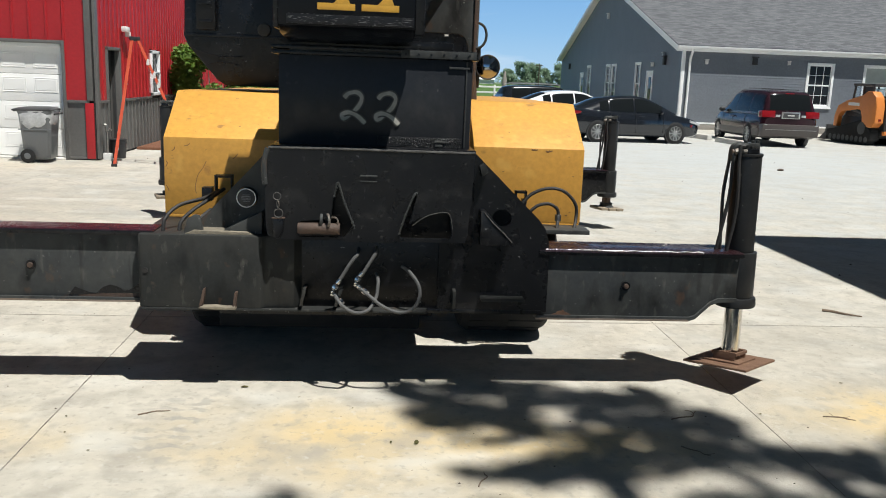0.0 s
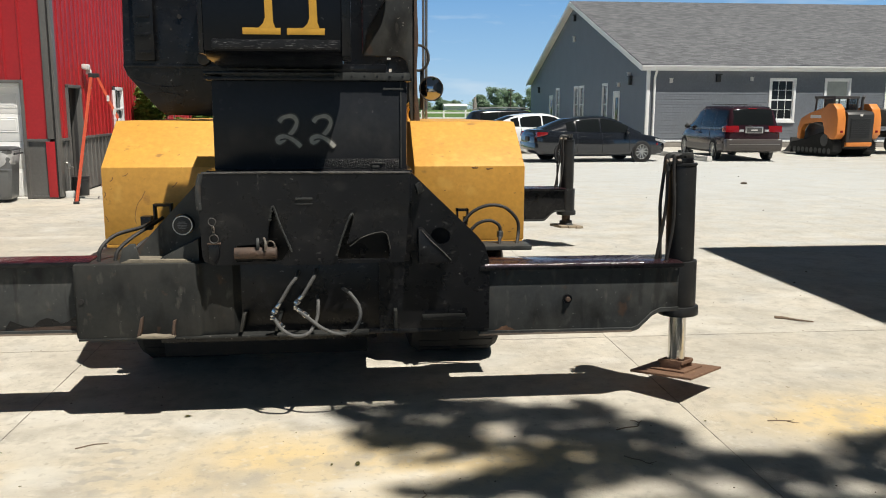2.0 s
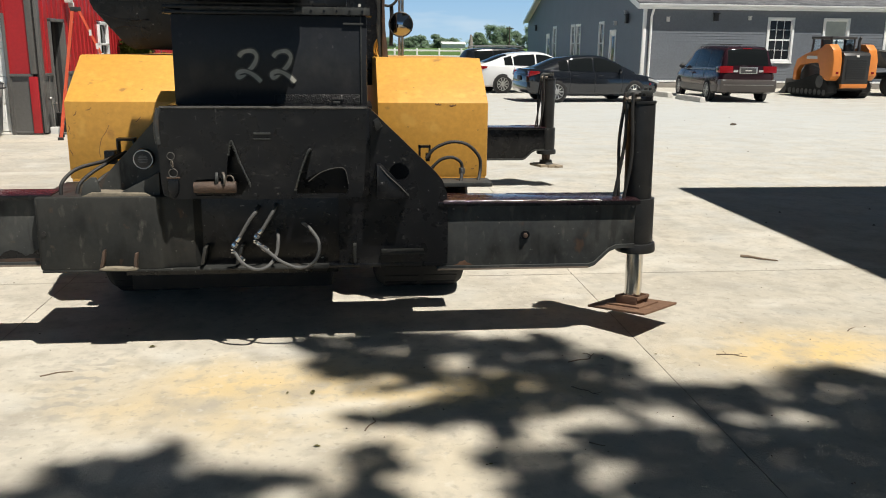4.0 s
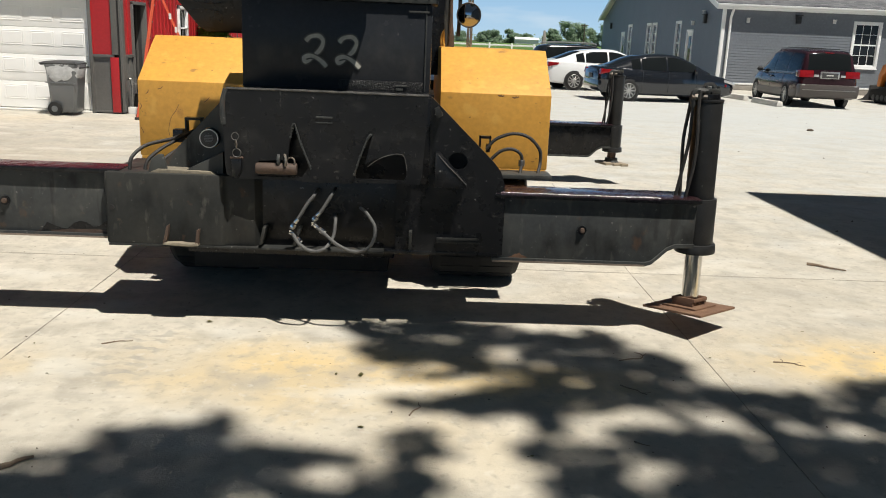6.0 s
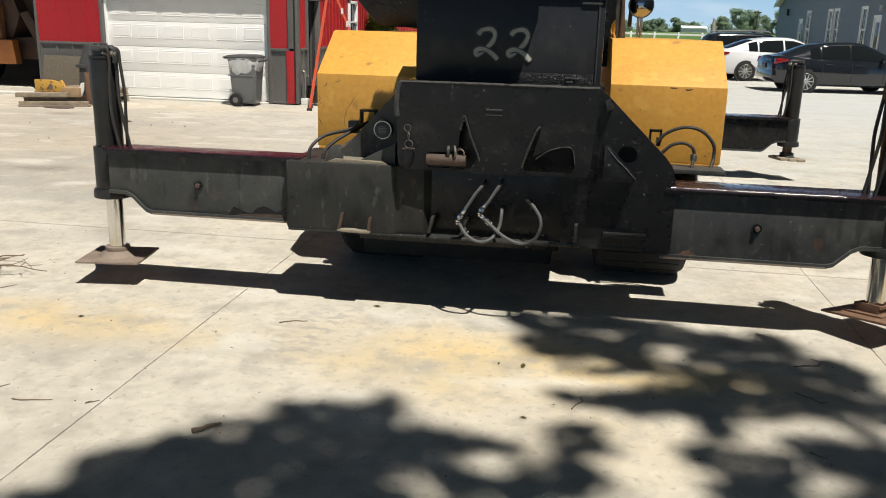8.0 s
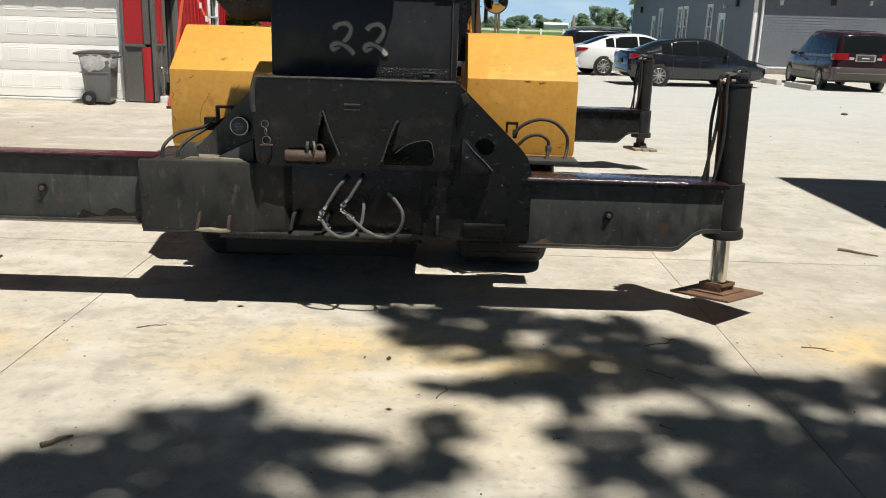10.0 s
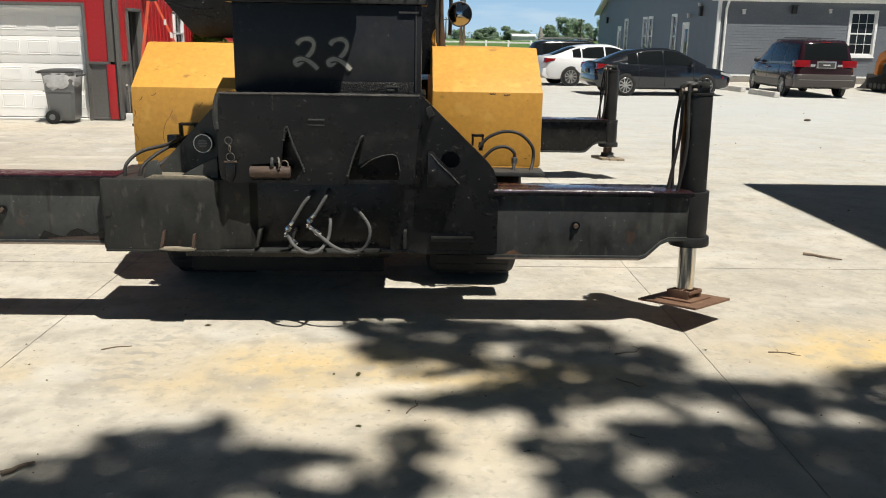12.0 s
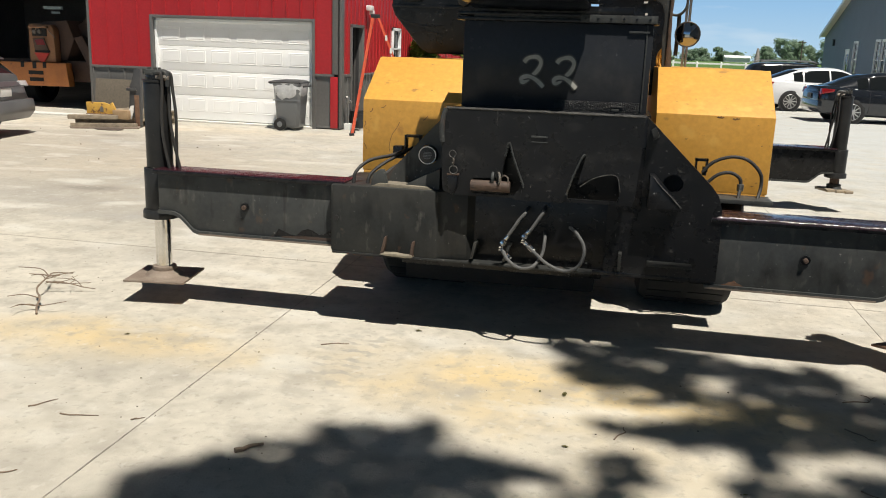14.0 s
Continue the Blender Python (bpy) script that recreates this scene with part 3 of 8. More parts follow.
def cbox(name, mat, x0, x1, y0, y1, z0, z1, bevel=0.006, parent=crane, label=""):
    return cp(name, add_box(B(), x0, x1, y0, y1, z0, z1, bevel), mat, parent, label)


# outrigger housing across the frame's end
bm = B()
add_prism(bm, [(-1.275, 5.56), (-1.275, 5.015), (-1.26, 5.0), (-0.62, 5.0), (-0.60, 5.02), (-0.44, 5.03), (-0.40, 5.085), (0.40, 5.085), (0.44, 5.07), (0.955, 5.07), (0.965, 5.08), (0.965, 5.56)], 0.474, 0.885, 'z', 0.014)
housing = cp("outrigger_housing", bm, "housing_black", label="scuffed black steel outrigger housing")
# the recessed wall takes a darker black than the housing
cbox("recessed_wall", "black", -0.405, 0.405, 5.078, 5.092, 0.476, 0.882, 0.002, housing, "recessed wall in darker black")
cbox("bottom_lip", "housing_black", -1.262, 0.30, 4.996, 5.09, 0.465, 0.478, 0.003, housing, "rusted bottom lip")
cbox("bottom_lip", "black", 0.30, 0.96, 5.05, 5.10, 0.455, 0.478, 0.003, housing)
cp("drain_hole", add_cyl(B(), (-1.235, 4.994, 0.685), (-1.235, 5.01, 0.685), 0.014), "dark", housing)
# step pocket with torn rusty edges
pocket = cp("step_pocket", add_prism(B(), [(-0.952, 0.488), (-0.94, 0.497), (-0.86, 0.501), (-0.80, 0.494), (-0.752, 0.499), (-0.748, 0.484), (-0.80, 0.480), (-0.90, 0.483)], 4.955, 5.004, 'y', 0.003), "dust", label="bent step bracket with a dusty torn lip", parent=housing)
for pts in ([(-0.950, 0.49), (-0.932, 0.49), (-0.918, 0.545), (-0.914, 0.598), (-0.926, 0.592), (-0.938, 0.54)], [(-0.768, 0.49), (-0.750, 0.49), (-0.746, 0.55), (-0.742, 0.578), (-0.756, 0.575), (-0.764, 0.53)]):
    cp("bracket_side", add_prism(B(), pts, 4.966, 5.004, 'y', 0.002), "rust_dark", pocket, "bent rusty bracket side")
for x, lean in ((-0.41, -0.02), (-0.22, -0.03), (0.44, 0.0)):
    cp("vertical_tab", add_prism(B(), [(x, 0.50), (x + 0.018, 0.50), (x + 0.018 - lean, 0.60), (x - lean, 0.60)], 4.985, 5.088, 'y', 0.002), "housing_black", housing)
cbox("ledge", "housing_black", 0.60, 0.845, 4.965, 5.06, 0.548, 0.562, 0.003, housing)

# right gusset, flush with the housing's face, and the left one set back
g = [(0.40, 1.372), (0.545, 1.362), (0.915, 1.005), (0.955, 0.955), (0.978, 0.885), (0.986, 0.80), (0.986, 0.470), (0.36, 0.470), (0.36, 0.90)]
hole_r = [(0.705 + 0.055 * math.cos(a * math.pi / 8), 1.008 + 0.05 * math.sin(a * math.pi / 8)) for a in range(16)]
cp("gusset", add_prism(B(), g, 5.055, 5.10, 'y', 0, (hole_r,)), "black", label="large black gusset plate with a round hole")
cp("gusset_rib", add_prism(B(), [(0.575, 1.06), (0.60, 1.06), (0.755, 0.895), (0.755, 0.872), (0.575, 0.872)], 4.955, 5.058, 'y', 0.003), "black")
cp("weld_bead", add_tube(B(), [(0.592, 4.955, 1.055), (0.64, 4.953, 1.0), (0.70, 4.952, 0.945), (0.752, 4.955, 0.89)], 0.0032, 6, 5), "worn_edge")
cp("gusset_clip", add_prism(B(), [(0.56, 1.30), (0.585, 1.315), (0.61, 1.27), (0.575, 1.245)], 4.99, 5.058, 'y', 0.003), "black_worn")
g = [(-0.45, 1.36), (-0.595, 1.345), (-0.66, 1.27), (-1.03, 0.875), (-0.45, 0.875)]
hole_l = [(-0.712 + 0.06 * math.cos(a * math.pi / 8), 1.076 + 0.06 * math.sin(a * math.pi / 8)) for a in range(16)]
cp("gusset", add_prism(B(), g, 5.15, 5.19, 'y', 0, (hole_l,)), "black_worn", label="black gusset plate holding a round lamp")
cp("gusset_rib", add_prism(B(), [(-0.86, 0.885), (-0.62, 0.885), (-0.62, 1.01)], 5.06, 5.15, 'y', 0.003), "black_worn")
cp("gusset_foot", add_prism(B(), [(-1.04, 0.885), (-1.02, 0.96), (-0.985, 0.985), (-0.955, 0.985), (-0.93, 0.885)], 5.05, 5.075, 'y', 0.003), "black_worn")
cp("gusset_foot", add_prism(B(), [(-1.03, 0.884), (-0.66, 0.884), (-0.69, 0.90), (-0.98, 0.905)], 5.03, 5.15, 'y', 0.002), "dust", label="dusty ledge on the housing")

# tail lamp in the left hole, empty dark hole on the right
lamp = cp("tail_lamp", add_cyl(B(), (-0.712, 5.12, 1.076), (-0.712, 5.20, 1.076), 0.055, None, 24, 0.006), "black_plastic", label="round black tail lamp with a ribbed lens")
cp("lens_ring", add_ring(B(), (-0.712, 5.122, 1.076), (0, 1, 0), 0.051, 0.0036, 32, 6), "white_plastic", lamp, "pale lens ring")
for k in range(7):
    h = 0.027 - 0.009 * k
    w = math.sqrt(max(0.0, 0.026 ** 2 - h * h))
    cp("lens_rib", add_box(B(), -0.712 - w, -0.712 + w, 5.113, 5.122, 1.074 + h, 1.078 + h), "bin", lamp)
cp("hole_lining", add_cyl(B(), (0.705, 5.102, 1.008), (0.705, 5.16, 1.008), 0.062, None, 20), "dark")

# upright mounting plate
outer = [(-0.568, 1.372), (0.524, 1.372), (0.520, 1.20), (0.502, 0.93), (0.49, 0.884), (0.13, 0.882), (0.115, 0.876), (-0.155, 0.876), (-0.17, 0.884), (-0.53, 0.882), (-0.575, 0.905), (-0.583, 0.96), (-0.590, 1.24), (-0.585, 1.34)]
h1 = [(-0.405, 0.90), (-0.405, 0.985), (-0.24, 0.998), (-0.222, 1.13), (-0.208, 1.195), (-0.195, 1.195), (-0.115, 0.975), (-0.165, 0.90)]
h2 = [(0.135, 0.902), (0.135, 0.95), (0.20, 1.145), (0.224, 1.15), (0.185, 0.985), (0.24, 1.02), (0.355, 1.045), (0.40, 1.035), (0.418, 0.93), (0.405, 0.902)]
plate = cp("mounting_plate", add_prism(B(), outer, 4.945, 4.975, 'y', 0, (h1, h2)), "black", label="thick black mounting plate with cut-outs")
cp("plate_edge", add_tube(B(), [(-0.570, 4.948, 1.374), (-0.2, 4.946, 1.376), (0.2, 4.946, 1.375), (0.526, 4.948, 1.374)], 0.007, 6, 4), "worn_edge", plate)
cp("plate_edge", add_tube(B(), [(-0.572, 4.95, 1.37), (-0.588, 4.946, 1.31), (-0.591, 4.946, 1.24), (-0.586, 4.95, 1.18)], 0.015, 8, 5), "black_worn", plate, "rolled plate edge")
for pts in ([(-0.222, 4.935, 1.12), (-0.203, 4.93, 1.20), (-0.165, 4.93, 1.09), (-0.118, 4.934, 0.975), (-0.112, 4.936, 0.95)], [(0.128, 4.935, 0.925), (0.16, 4.93, 1.03), (0.205, 4.93, 1.145), (0.222, 4.935, 1.15)]):
    own = add_tube(B(), pts, 0.0050, 6, 5)
    for p, q in zip(pts, pts[1:]):
        p, q = Vector(p), Vector(q)
        n = max(1, int((q - p).length / 0.016))
        for k in range(n):
            a = p.lerp(q, (k + 0.3) / n)
            add_cyl(own, a - (q - p).normalized() * 0.0035, a + (q - p).normalized() * 0.0035, 0.0062 if k % 3 else 0.0080, None, 7)
    cp("weld_bar", own, "black_worn", plate, "ribbed torch-cut weld edge")
for x, z in ((-0.092, 1.02), (0.032, 1.022), (-0.09, 0.904), (0.034, 0.906)):
    cp("bolt_hole", add_cyl(B(), (x, 4.941, z), (x, 4.96, z), 0.008, None, 12), "dark", plate)
cbox("slot_bar", "black_worn", -0.085, 0.005, 4.938, 4.948, 1.232, 1.242, 0.002, plate)
cbox("slot_bar", "black_worn", -0.085, 0.005, 4.941, 4.948, 1.205, 1.210, 0.001, plate)
cp("torch_line", add_tube(B(), [(0.20, 4.943, 0.975), (0.27, 4.941, 1.025), (0.35, 4.941, 1.05), (0.40, 4.942, 1.04), (0.42, 4.943, 0.96)], 0.0022, 5, 6), "worn_edge", plate)
cbox("pin_tube_backing", "black", -0.56, 0.54, 5.04, 5.33, 0.87, 1.36, 0.004, label="black frame head behind the plate")
# pin in its tube, with the two clevis ears, below the left cut-out
pin = cp("pin_tube", add_cyl(B(), (-0.415, 4.955, 0.945), (-0.19, 4.955, 0.945), 0.032, None, 18, 0.004), "rust_dark", label="pin tube with a clevis ear and pull ring")
cp("clevis_ear", add_cyl(B(), (-0.297, 4.958, 0.992), (-0.281, 4.958, 0.992), 0.038, None, 20, 0.004), "black_worn", pin)
cp("pin_ring", add_ring(B(), (-0.256, 4.945, 0.992), (1, 0.35, 0), 0.032, 0.0070, 22, 8), "chain_steel", pin, "rusty pull ring")
cp("pin_loop", add_ring(B(), (-0.222, 4.948, 0.985), (0.4, 1, 0), 0.024, 0.0045, 20, 6), "chain_steel", pin)
# chain and hook
chain = cp("chain", add_ring(B(), (-0.522, 4.928, 1.118), (0.1, 1, 0), 0.020, 0.0028, 18, 6), "worn_edge", label="short steel chain with a hook")
cp("chain_link", add_ring(B(), (-0.518, 4.93, 1.075), (1, 0.5, 0), 0.019, 0.0030, 18, 6), "chain_steel", chain)
cp("chain_link", add_ring(B(), (-0.514, 4.925, 1.028), (0, 1, 0), 0.023, 0.0030, 18, 6), "worn_edge", chain)
cp("hook", add_prism(B(), [(-0.545, 0.995), (-0.49, 0.998), (-0.49, 0.93), (-0.515, 0.885), (-0.543, 0.90)], 4.925, 4.946, 'y', 0.004), "black", chain)
cp("hook_bar", add_cyl(B(), (-0.55, 4.93, 1.0), (-0.48, 4.93, 1.002), 0.006, None, 8), "rust_dark", chain)

# hydraulic hoses hanging in front of the housing
for name, pts, ends in (("hanging_hose", [(-0.088, 5.095, 0.815), (-0.092, 5.01, 0.81), (-0.095, 4.975, 0.80), (-0.13, 4.965, 0.755), (-0.175, 4.96, 0.68), (-0.225, 4.958, 0.605)], None),
                        ("hanging_hose", [(-0.218, 4.955, 0.582), (-0.17, 4.905, 0.53), (-0.10, 4.885, 0.498), (-0.03, 4.885, 0.512), (0.012, 4.955, 0.565), (0.022, 4.985, 0.64), (0.018, 5.03, 0.665), (0.01, 5.095, 0.675)], None),
                        ("hanging_hose", [(0.010, 5.095, 0.825), (0.008, 5.01, 0.82), (0.005, 4.975, 0.81), (-0.025, 4.965, 0.76), (-0.062, 4.96, 0.70), (-0.10, 4.958, 0.655)], None),
                        ("hanging_hose", [(-0.095, 4.955, 0.632), (-0.03, 4.93, 0.585), (0.05, 4.885, 0.535), (0.14, 4.885, 0.502), (0.215, 4.885, 0.525), (0.25, 4.905, 0.585), (0.245, 4.955, 0.64), (0.205, 4.985, 0.695), (0.18, 5.03, 0.71), (0.15, 5.095, 0.715)], None)):
    cp(name, add_tube(B(), pts, 0.0100, 10, 8), "hose_grey", label="weathered grey hydraulic hose")
for p0, p1 in (((-0.185, 4.958, 0.665), (-0.222, 4.956, 0.605)), ((-0.226, 4.955, 0.60), (-0.218, 4.953, 0.575)), ((-0.212, 4.953, 0.575), (-0.165, 4.95, 0.528)),
               ((-0.065, 4.96, 0.705), (-0.10, 4.956, 0.655)), ((-0.102, 4.955, 0.652), (-0.092, 4.954, 0.63)), ((-0.09, 4.953, 0.632), (-0.03, 4.95, 0.587))):
    p0, p1 = Vector(p0), Vector(p1)
    ferrule = cp("hose_fitting", add_cyl(B(), p0, p0.lerp(p1, 0.42), 0.0138, 0.0128, 14, 0.001), "chrome", label="bright steel hose fitting")
    cp("fitting_collar", add_cyl(B(), p0.lerp(p1, 0.42), p0.lerp(p1, 0.52), 0.0105, None, 10), "rust_dark", ferrule)
    cp("hex_nut", add_cyl(B(), p0.lerp(p1, 0.52), p0.lerp(p1, 0.86), 0.0178, None, 6, 0.002), "chrome", ferrule)
    cp("fitting_collar", add_cyl(B(), p0.lerp(p1, 0.86), p1, 0.0120, None, 12, 0.001), "steel", ferrule)

# pedestal with the sprayed number, and its flange
tower = cp("pedestal", add_box(B(), -0.56, 0.535, 5.33, 5.62, 1.355, 1.865, 0.01), "black_gloss", label="glossy black pedestal with a sprayed 22")
cbox("pedestal_foot", "black", -0.59, 0.56, 5.20, 5.66, 1.345, 1.366, 0.004, tower)
for z0, z1, x1 in ((1.865, 1.885, 0.565), (1.895, 1.915, 0.555)):
    cbox("flange", "black", -0.60, x1, 5.312, 5.64, z0, z1, 0.004, tower)
cbox("flange_web", "black_worn", -0.5, 0.535, 5.324, 5.63, 1.885, 1.895, 0.0, tower)
# lighter lip only where sun reaches the flange; that light is in its colour
cbox("flange_lip", "black_worn", 0.125, 0.552, 5.306, 5.3115, 1.868, 1.911, 0.003, tower, "worn flange lip, lightened over its sunlit stretch")
for k in range(6):
    cp("lip_bolt", add_cyl(B(), (0.15 + 0.072 * k, 5.300, 1.889), (0.15 + 0.072 * k, 5.307, 1.889), 0.007, None, 6), "black", tower)
cbox("blister_strip", "blister", 0.0, 0.49, 5.3265, 5.332, 1.366, 1.424, 0.002, tower, "blistered paint along the foot")
cbox("door_edge", "black_worn", 0.497, 0.505, 5.322, 5.332, 1.37, 1.86, 0.001, tower)
cbox("latch", "worn_edge", 0.33, 0.40, 5.318, 5.332, 1.395, 1.405, 0.002, tower)
cbox("latch", "black_worn", 0.335, 0.375, 5.318, 5.332, 1.372, 1.385, 0.002, tower)
cbox("hinge", "black_worn", 0.40, 0.515, 5.318, 5.334, 1.815, 1.827, 0.002, tower)


def stroke(pts, r, name, mat, parent):
    """A flat painted stroke on the pedestal's face."""
    path = [p - Vector((0, 0.00012 * i, 0)) for i, p in enumerate(smooth_path([(x, 5.328, z) for x, z in pts], 7))]
    own = B()
    rows = []
    for i, p in enumerate(path):
        d = (path[min(i + 1, len(path) - 1)] - path[max(i - 1, 0)]).normalized()
        s = Vector((-d.z, 0, d.x)) * r * (0.93 + 0.09 * math.sin(i * 0.5))
        rows.append((own.verts.new(p + s), own.verts.new(p - s)))
    for a, b in zip(rows, rows[1:]):
        own.faces.new((a[0], a[1], b[1], b[0]))
    return cp(name, own, mat, parent)


for ox in (0.0, 0.192):
    way_22 = [(-0.192 + ox, 1.633), (-0.168 + ox, 1.658), (-0.12 + ox, 1.666), (-0.092 + ox, 1.638), (-0.108 + ox, 1.591), (-0.15 + ox, 1.548), (-0.192 + ox, 1.518),
            (-0.203 + ox, 1.539), (-0.165 + ox, 1.553), (-0.115 + ox, 1.534), (-0.07 + ox, 1.494)]
    stroke(way_22, 0.0120, "painted_numeral", "spray", tower)
    stroke(way_22, 0.0205, "spray_mist", "spray_mist", tower).location.y += 0.0012

# upper works: the centre head with gold lettering, the left body with its sloped belly, the right frame
HY0 = 4.74
head = cp("upper_head", add_prism(B(), [(HY0, 1.990), (HY0, 2.64), (5.25, 2.64), (5.25, 1.928), (HY0 + 0.09, 1.955)], -0.495, 0.176, 'x', 0.008), "black_deep", label="glossy black upper head with gold lettering")
cbox("edge_angle", "black", 0.176, 0.222, HY0, 5.25, 1.966, 2.64, 0.006, head)
cbox("edge_angle", "black", -0.52, -0.495, HY0 + 0.005, 5.25, 1.976, 2.64, 0.006, head)
cbox("head_neck", "black", -0.30, 0.15, 5.245, 5.9, 1.93, 2.62, 0.006, head)
cbox("scuff_strip", "scuffed", -0.455, 0.168, HY0 - 0.004, HY0 + 0.002, 2.000, 2.046, 0.001, head)
for x in (-0.305, -0.090):
    cbox("gold_letter_foot", "gold", x, x + 0.184, HY0 - 0.006, HY0 + 0.003, 2.069, 2.101, 0.001, head)
    cp("gold_letter_stem", add_prism(B(), [(x + 0.076, 2.099), (x + 0.160, 2.099), (x + 0.149, 2.128), (x + 0.143, 2.33), (x + 0.106, 2.33), (x + 0.110, 2.150), (x + 0.100, 2.122)], HY0 - 0.006, HY0 + 0.003, 'y', 0), "gold", head)
body = cp("upper_body", add_prism(B(), [(-1.335, 2.7), (-1.355, 1.985), (-1.332, 1.928), (-1.128, 1.688), (-1.072, 1.657), (-0.50, 1.650), (-0.50, 2.7)], 6.60, 7.4, 'y', 0.012), "black", label="scuffed black upper body with a sloped belly")
cbox("channel", "black", -1.262, -1.128, 6.55, 6.602, 2.03, 2.7, 0.008, body)
for z in (2.08, 2.20, 2.32):
    cbox("channel_rung", "black", -1.24, -1.15, 6.538, 6.552, z, z + 0.02, 0.002, body)
cbox("body_seam", "black", -1.352, -0.52, 6.588, 6.602, 1.985, 2.01, 0.003, body)
cp("round_knob", add_cyl(B(), (-0.80, 6.55, 2.045), (-0.80, 6.605, 2.045), 0.044, 0.048, 18, 0.008), "black_worn", body)
cp("bolt", add_cyl(B(), (-0.96, 6.588, 2.33), (-0.96, 6.602, 2.33), 0.015, None, 8), "dark", body)
cp("belly_crease", add_tube(B(), [(-1.29, 6.595, 1.90), (-1.19, 6.592, 1.87), (-1.08, 6.592, 1.855), (-0.96, 6.595, 1.86)], 0.0035, 6, 5), "black", body)
cp("belly_crease", add_tube(B(), [(-1.19, 6.595, 1.80), (-1.10, 6.592, 1.815), (-0.98, 6.593, 1.80)], 0.003, 6, 5), "black", body)
cbox("underside", "black", -0.47, 0.42, 5.36, 6.3, 1.915, 1.96, 0.004, body)
# block added above the view to throw shade on the upper body
cbox("boom_overhang", "black_gloss", -0.50, 0.2, 5.88, 6.55, 2.66, 3.6, 0.01, body, "unseen black block shading the upper body")
right = cp("side_frame", add_prism(B(), [(0.30, 2.8), (0.30, 2.08), (0.57, 2.075), (0.61, 2.05), (0.632, 1.99), (0.636, 1.92), (0.628, 1.83), (0.645, 1.64), (0.655, 1.40), (0.690, 1.40), (0.682, 1.66), (0.672, 1.84), (0.672, 2.8)], 6.60, 6.66, 'y', 0.004), "black_worn", label="black side frame with a scalloped edge")
# dark panel added as the diagonal shade across the side frame
cp("side_frame_brace", add_prism(B(), [(0.30, 2.10), (0.34, 2.26), (0.50, 2.52), (0.50, 2.8), (0.30, 2.8)], 6.52, 6.56, 'y', 0.004), "black", right)
cbox("inner_bulkhead", "black", 0.16, 0.672, 7.0, 7.06, 1.40, 2.8, 0.0, right)
for x, z, w, h in ((0.49, 2.075, 0.03, 0.014), (0.47, 1.965, 0.03, 0.018), (0.505, 1.965, 0.02, 0.04), (0.43, 1.955, 0.014, 0.016)):
    cbox("paper_tag", "label_white", x, x + w, 6.985, 6.99, z, z + h, 0, right)
MX, MY, MZ = 0.825, 6.95, 1.858
mirror = cp("round_mirror", add_cyl(B(), (MX, MY, MZ), (MX, MY + 0.05, MZ), 0.092, 0.05, 30, 0.006), "black_plastic", label="round convex mirror on a tube arm")
dome = [[(MX + 0.086 * q * math.cos(k * math.pi / 14), MY - 0.004 - 0.020 * (1 - q * q), MZ + 0.086 * q * math.sin(k * math.pi / 14)) for k in range(28)] for q in (1.0, 0.8, 0.55, 0.3, 0.06)]
cp("mirror_glass", add_loft(B(), dome), "mirror", mirror, angle=60)
cp("mirror_rim", add_ring(B(), (MX, MY - 0.002, MZ), (0, 1, 0), 0.089, 0.006, 32, 6), "black_plastic", mirror)
cp("mirror_arm", add_tube(B(), [(0.69, 6.96, 2.00), (0.745, 6.96, 1.995), (0.790, 6.96, 2.03), (0.806, 6.96, 2.09), (0.790, 6.96, 2.15), (0.745, 6.96, 2.18), (0.69, 6.96, 2.18)], 0.010, 8, 5), "black_worn", mirror)
cp("mirror_post", add_tube(B(), [(0.755, 6.98, 2.0), (0.757, 6.98, 1.92), (0.752, 6.98, 1.70)], 0.015, 8, 3), "black_plastic", mirror)
for r in (0.072, 0.094):
    cp("hose_coil", add_ring(B(), (0.694, 6.80 + r, 1.665), (0.85, 1, 0), r, 0.0115, 30, 8, -1.57, 3.14), "yellow", label="yellow air hose coil")
cp("frame_edge", add_prism(B(), [(0.668, 1.40), (0.668, 2.8), (0.696, 2.8), (0.690, 2.45), (0.700, 2.2), (0.688, 1.98), (0.694, 1.80), (0.708, 1.68), (0.712, 1.55), (0.716, 1.40)], 6.585, 6.665, 'y', 0.006), "rust_dark", right, "rust-browned frame edge")
for x in (0.925, 0.955):
    cp("exhaust_pipe", add_cyl(B(), (x, 8.9, 1.5), (x, 8.9, 3.1), 0.013, None, 12), "steel", label="thin steel pipe")

# fenders: box wings with a sloped end
for s, x0, x1 in ((-1, -1.30, -0.60), (1, 0.605, 1.315)):
    fender = cp("fender", add_prism(B(), [(5.72, 0.875), (5.72, 1.352), (6.12, 1.625), (9.2, 1.60), (9.2, 0.875)], x0, x1, 'x', 0.012), "yellow", label="dented yellow steel fender box")
    cbox("fender_hem", "yellow", x0 + 0.01, x1 - 0.01, 5.722, 5.74, 0.858, 0.876, 0.002, fender)
    cbox("fender_bracket", "black", (x0 + x1) / 2 - 0.05, (x0 + x1) / 2 + 0.05, 5.75, 5.85, 0.80, 0.875, 0.003, fender)
# cracks and chips in the fender paint
def paint_mark(name, pts, r, mat="crack"):
    """A crack or chip that lies on the fender's upright face."""
    own = B()
    add_tube(own, [(x, 5.7195, z) for x, z in pts], r, 5, 5)
    own.transform(Matrix.Translation((0, 5.7195, 0)) @ Matrix.Scale(0.12, 4, (0, 1, 0)) @ Matrix.Translation((0, -5.7195, 0)))
    return cp(name, own, mat, label="rusty mark in the yellow paint")


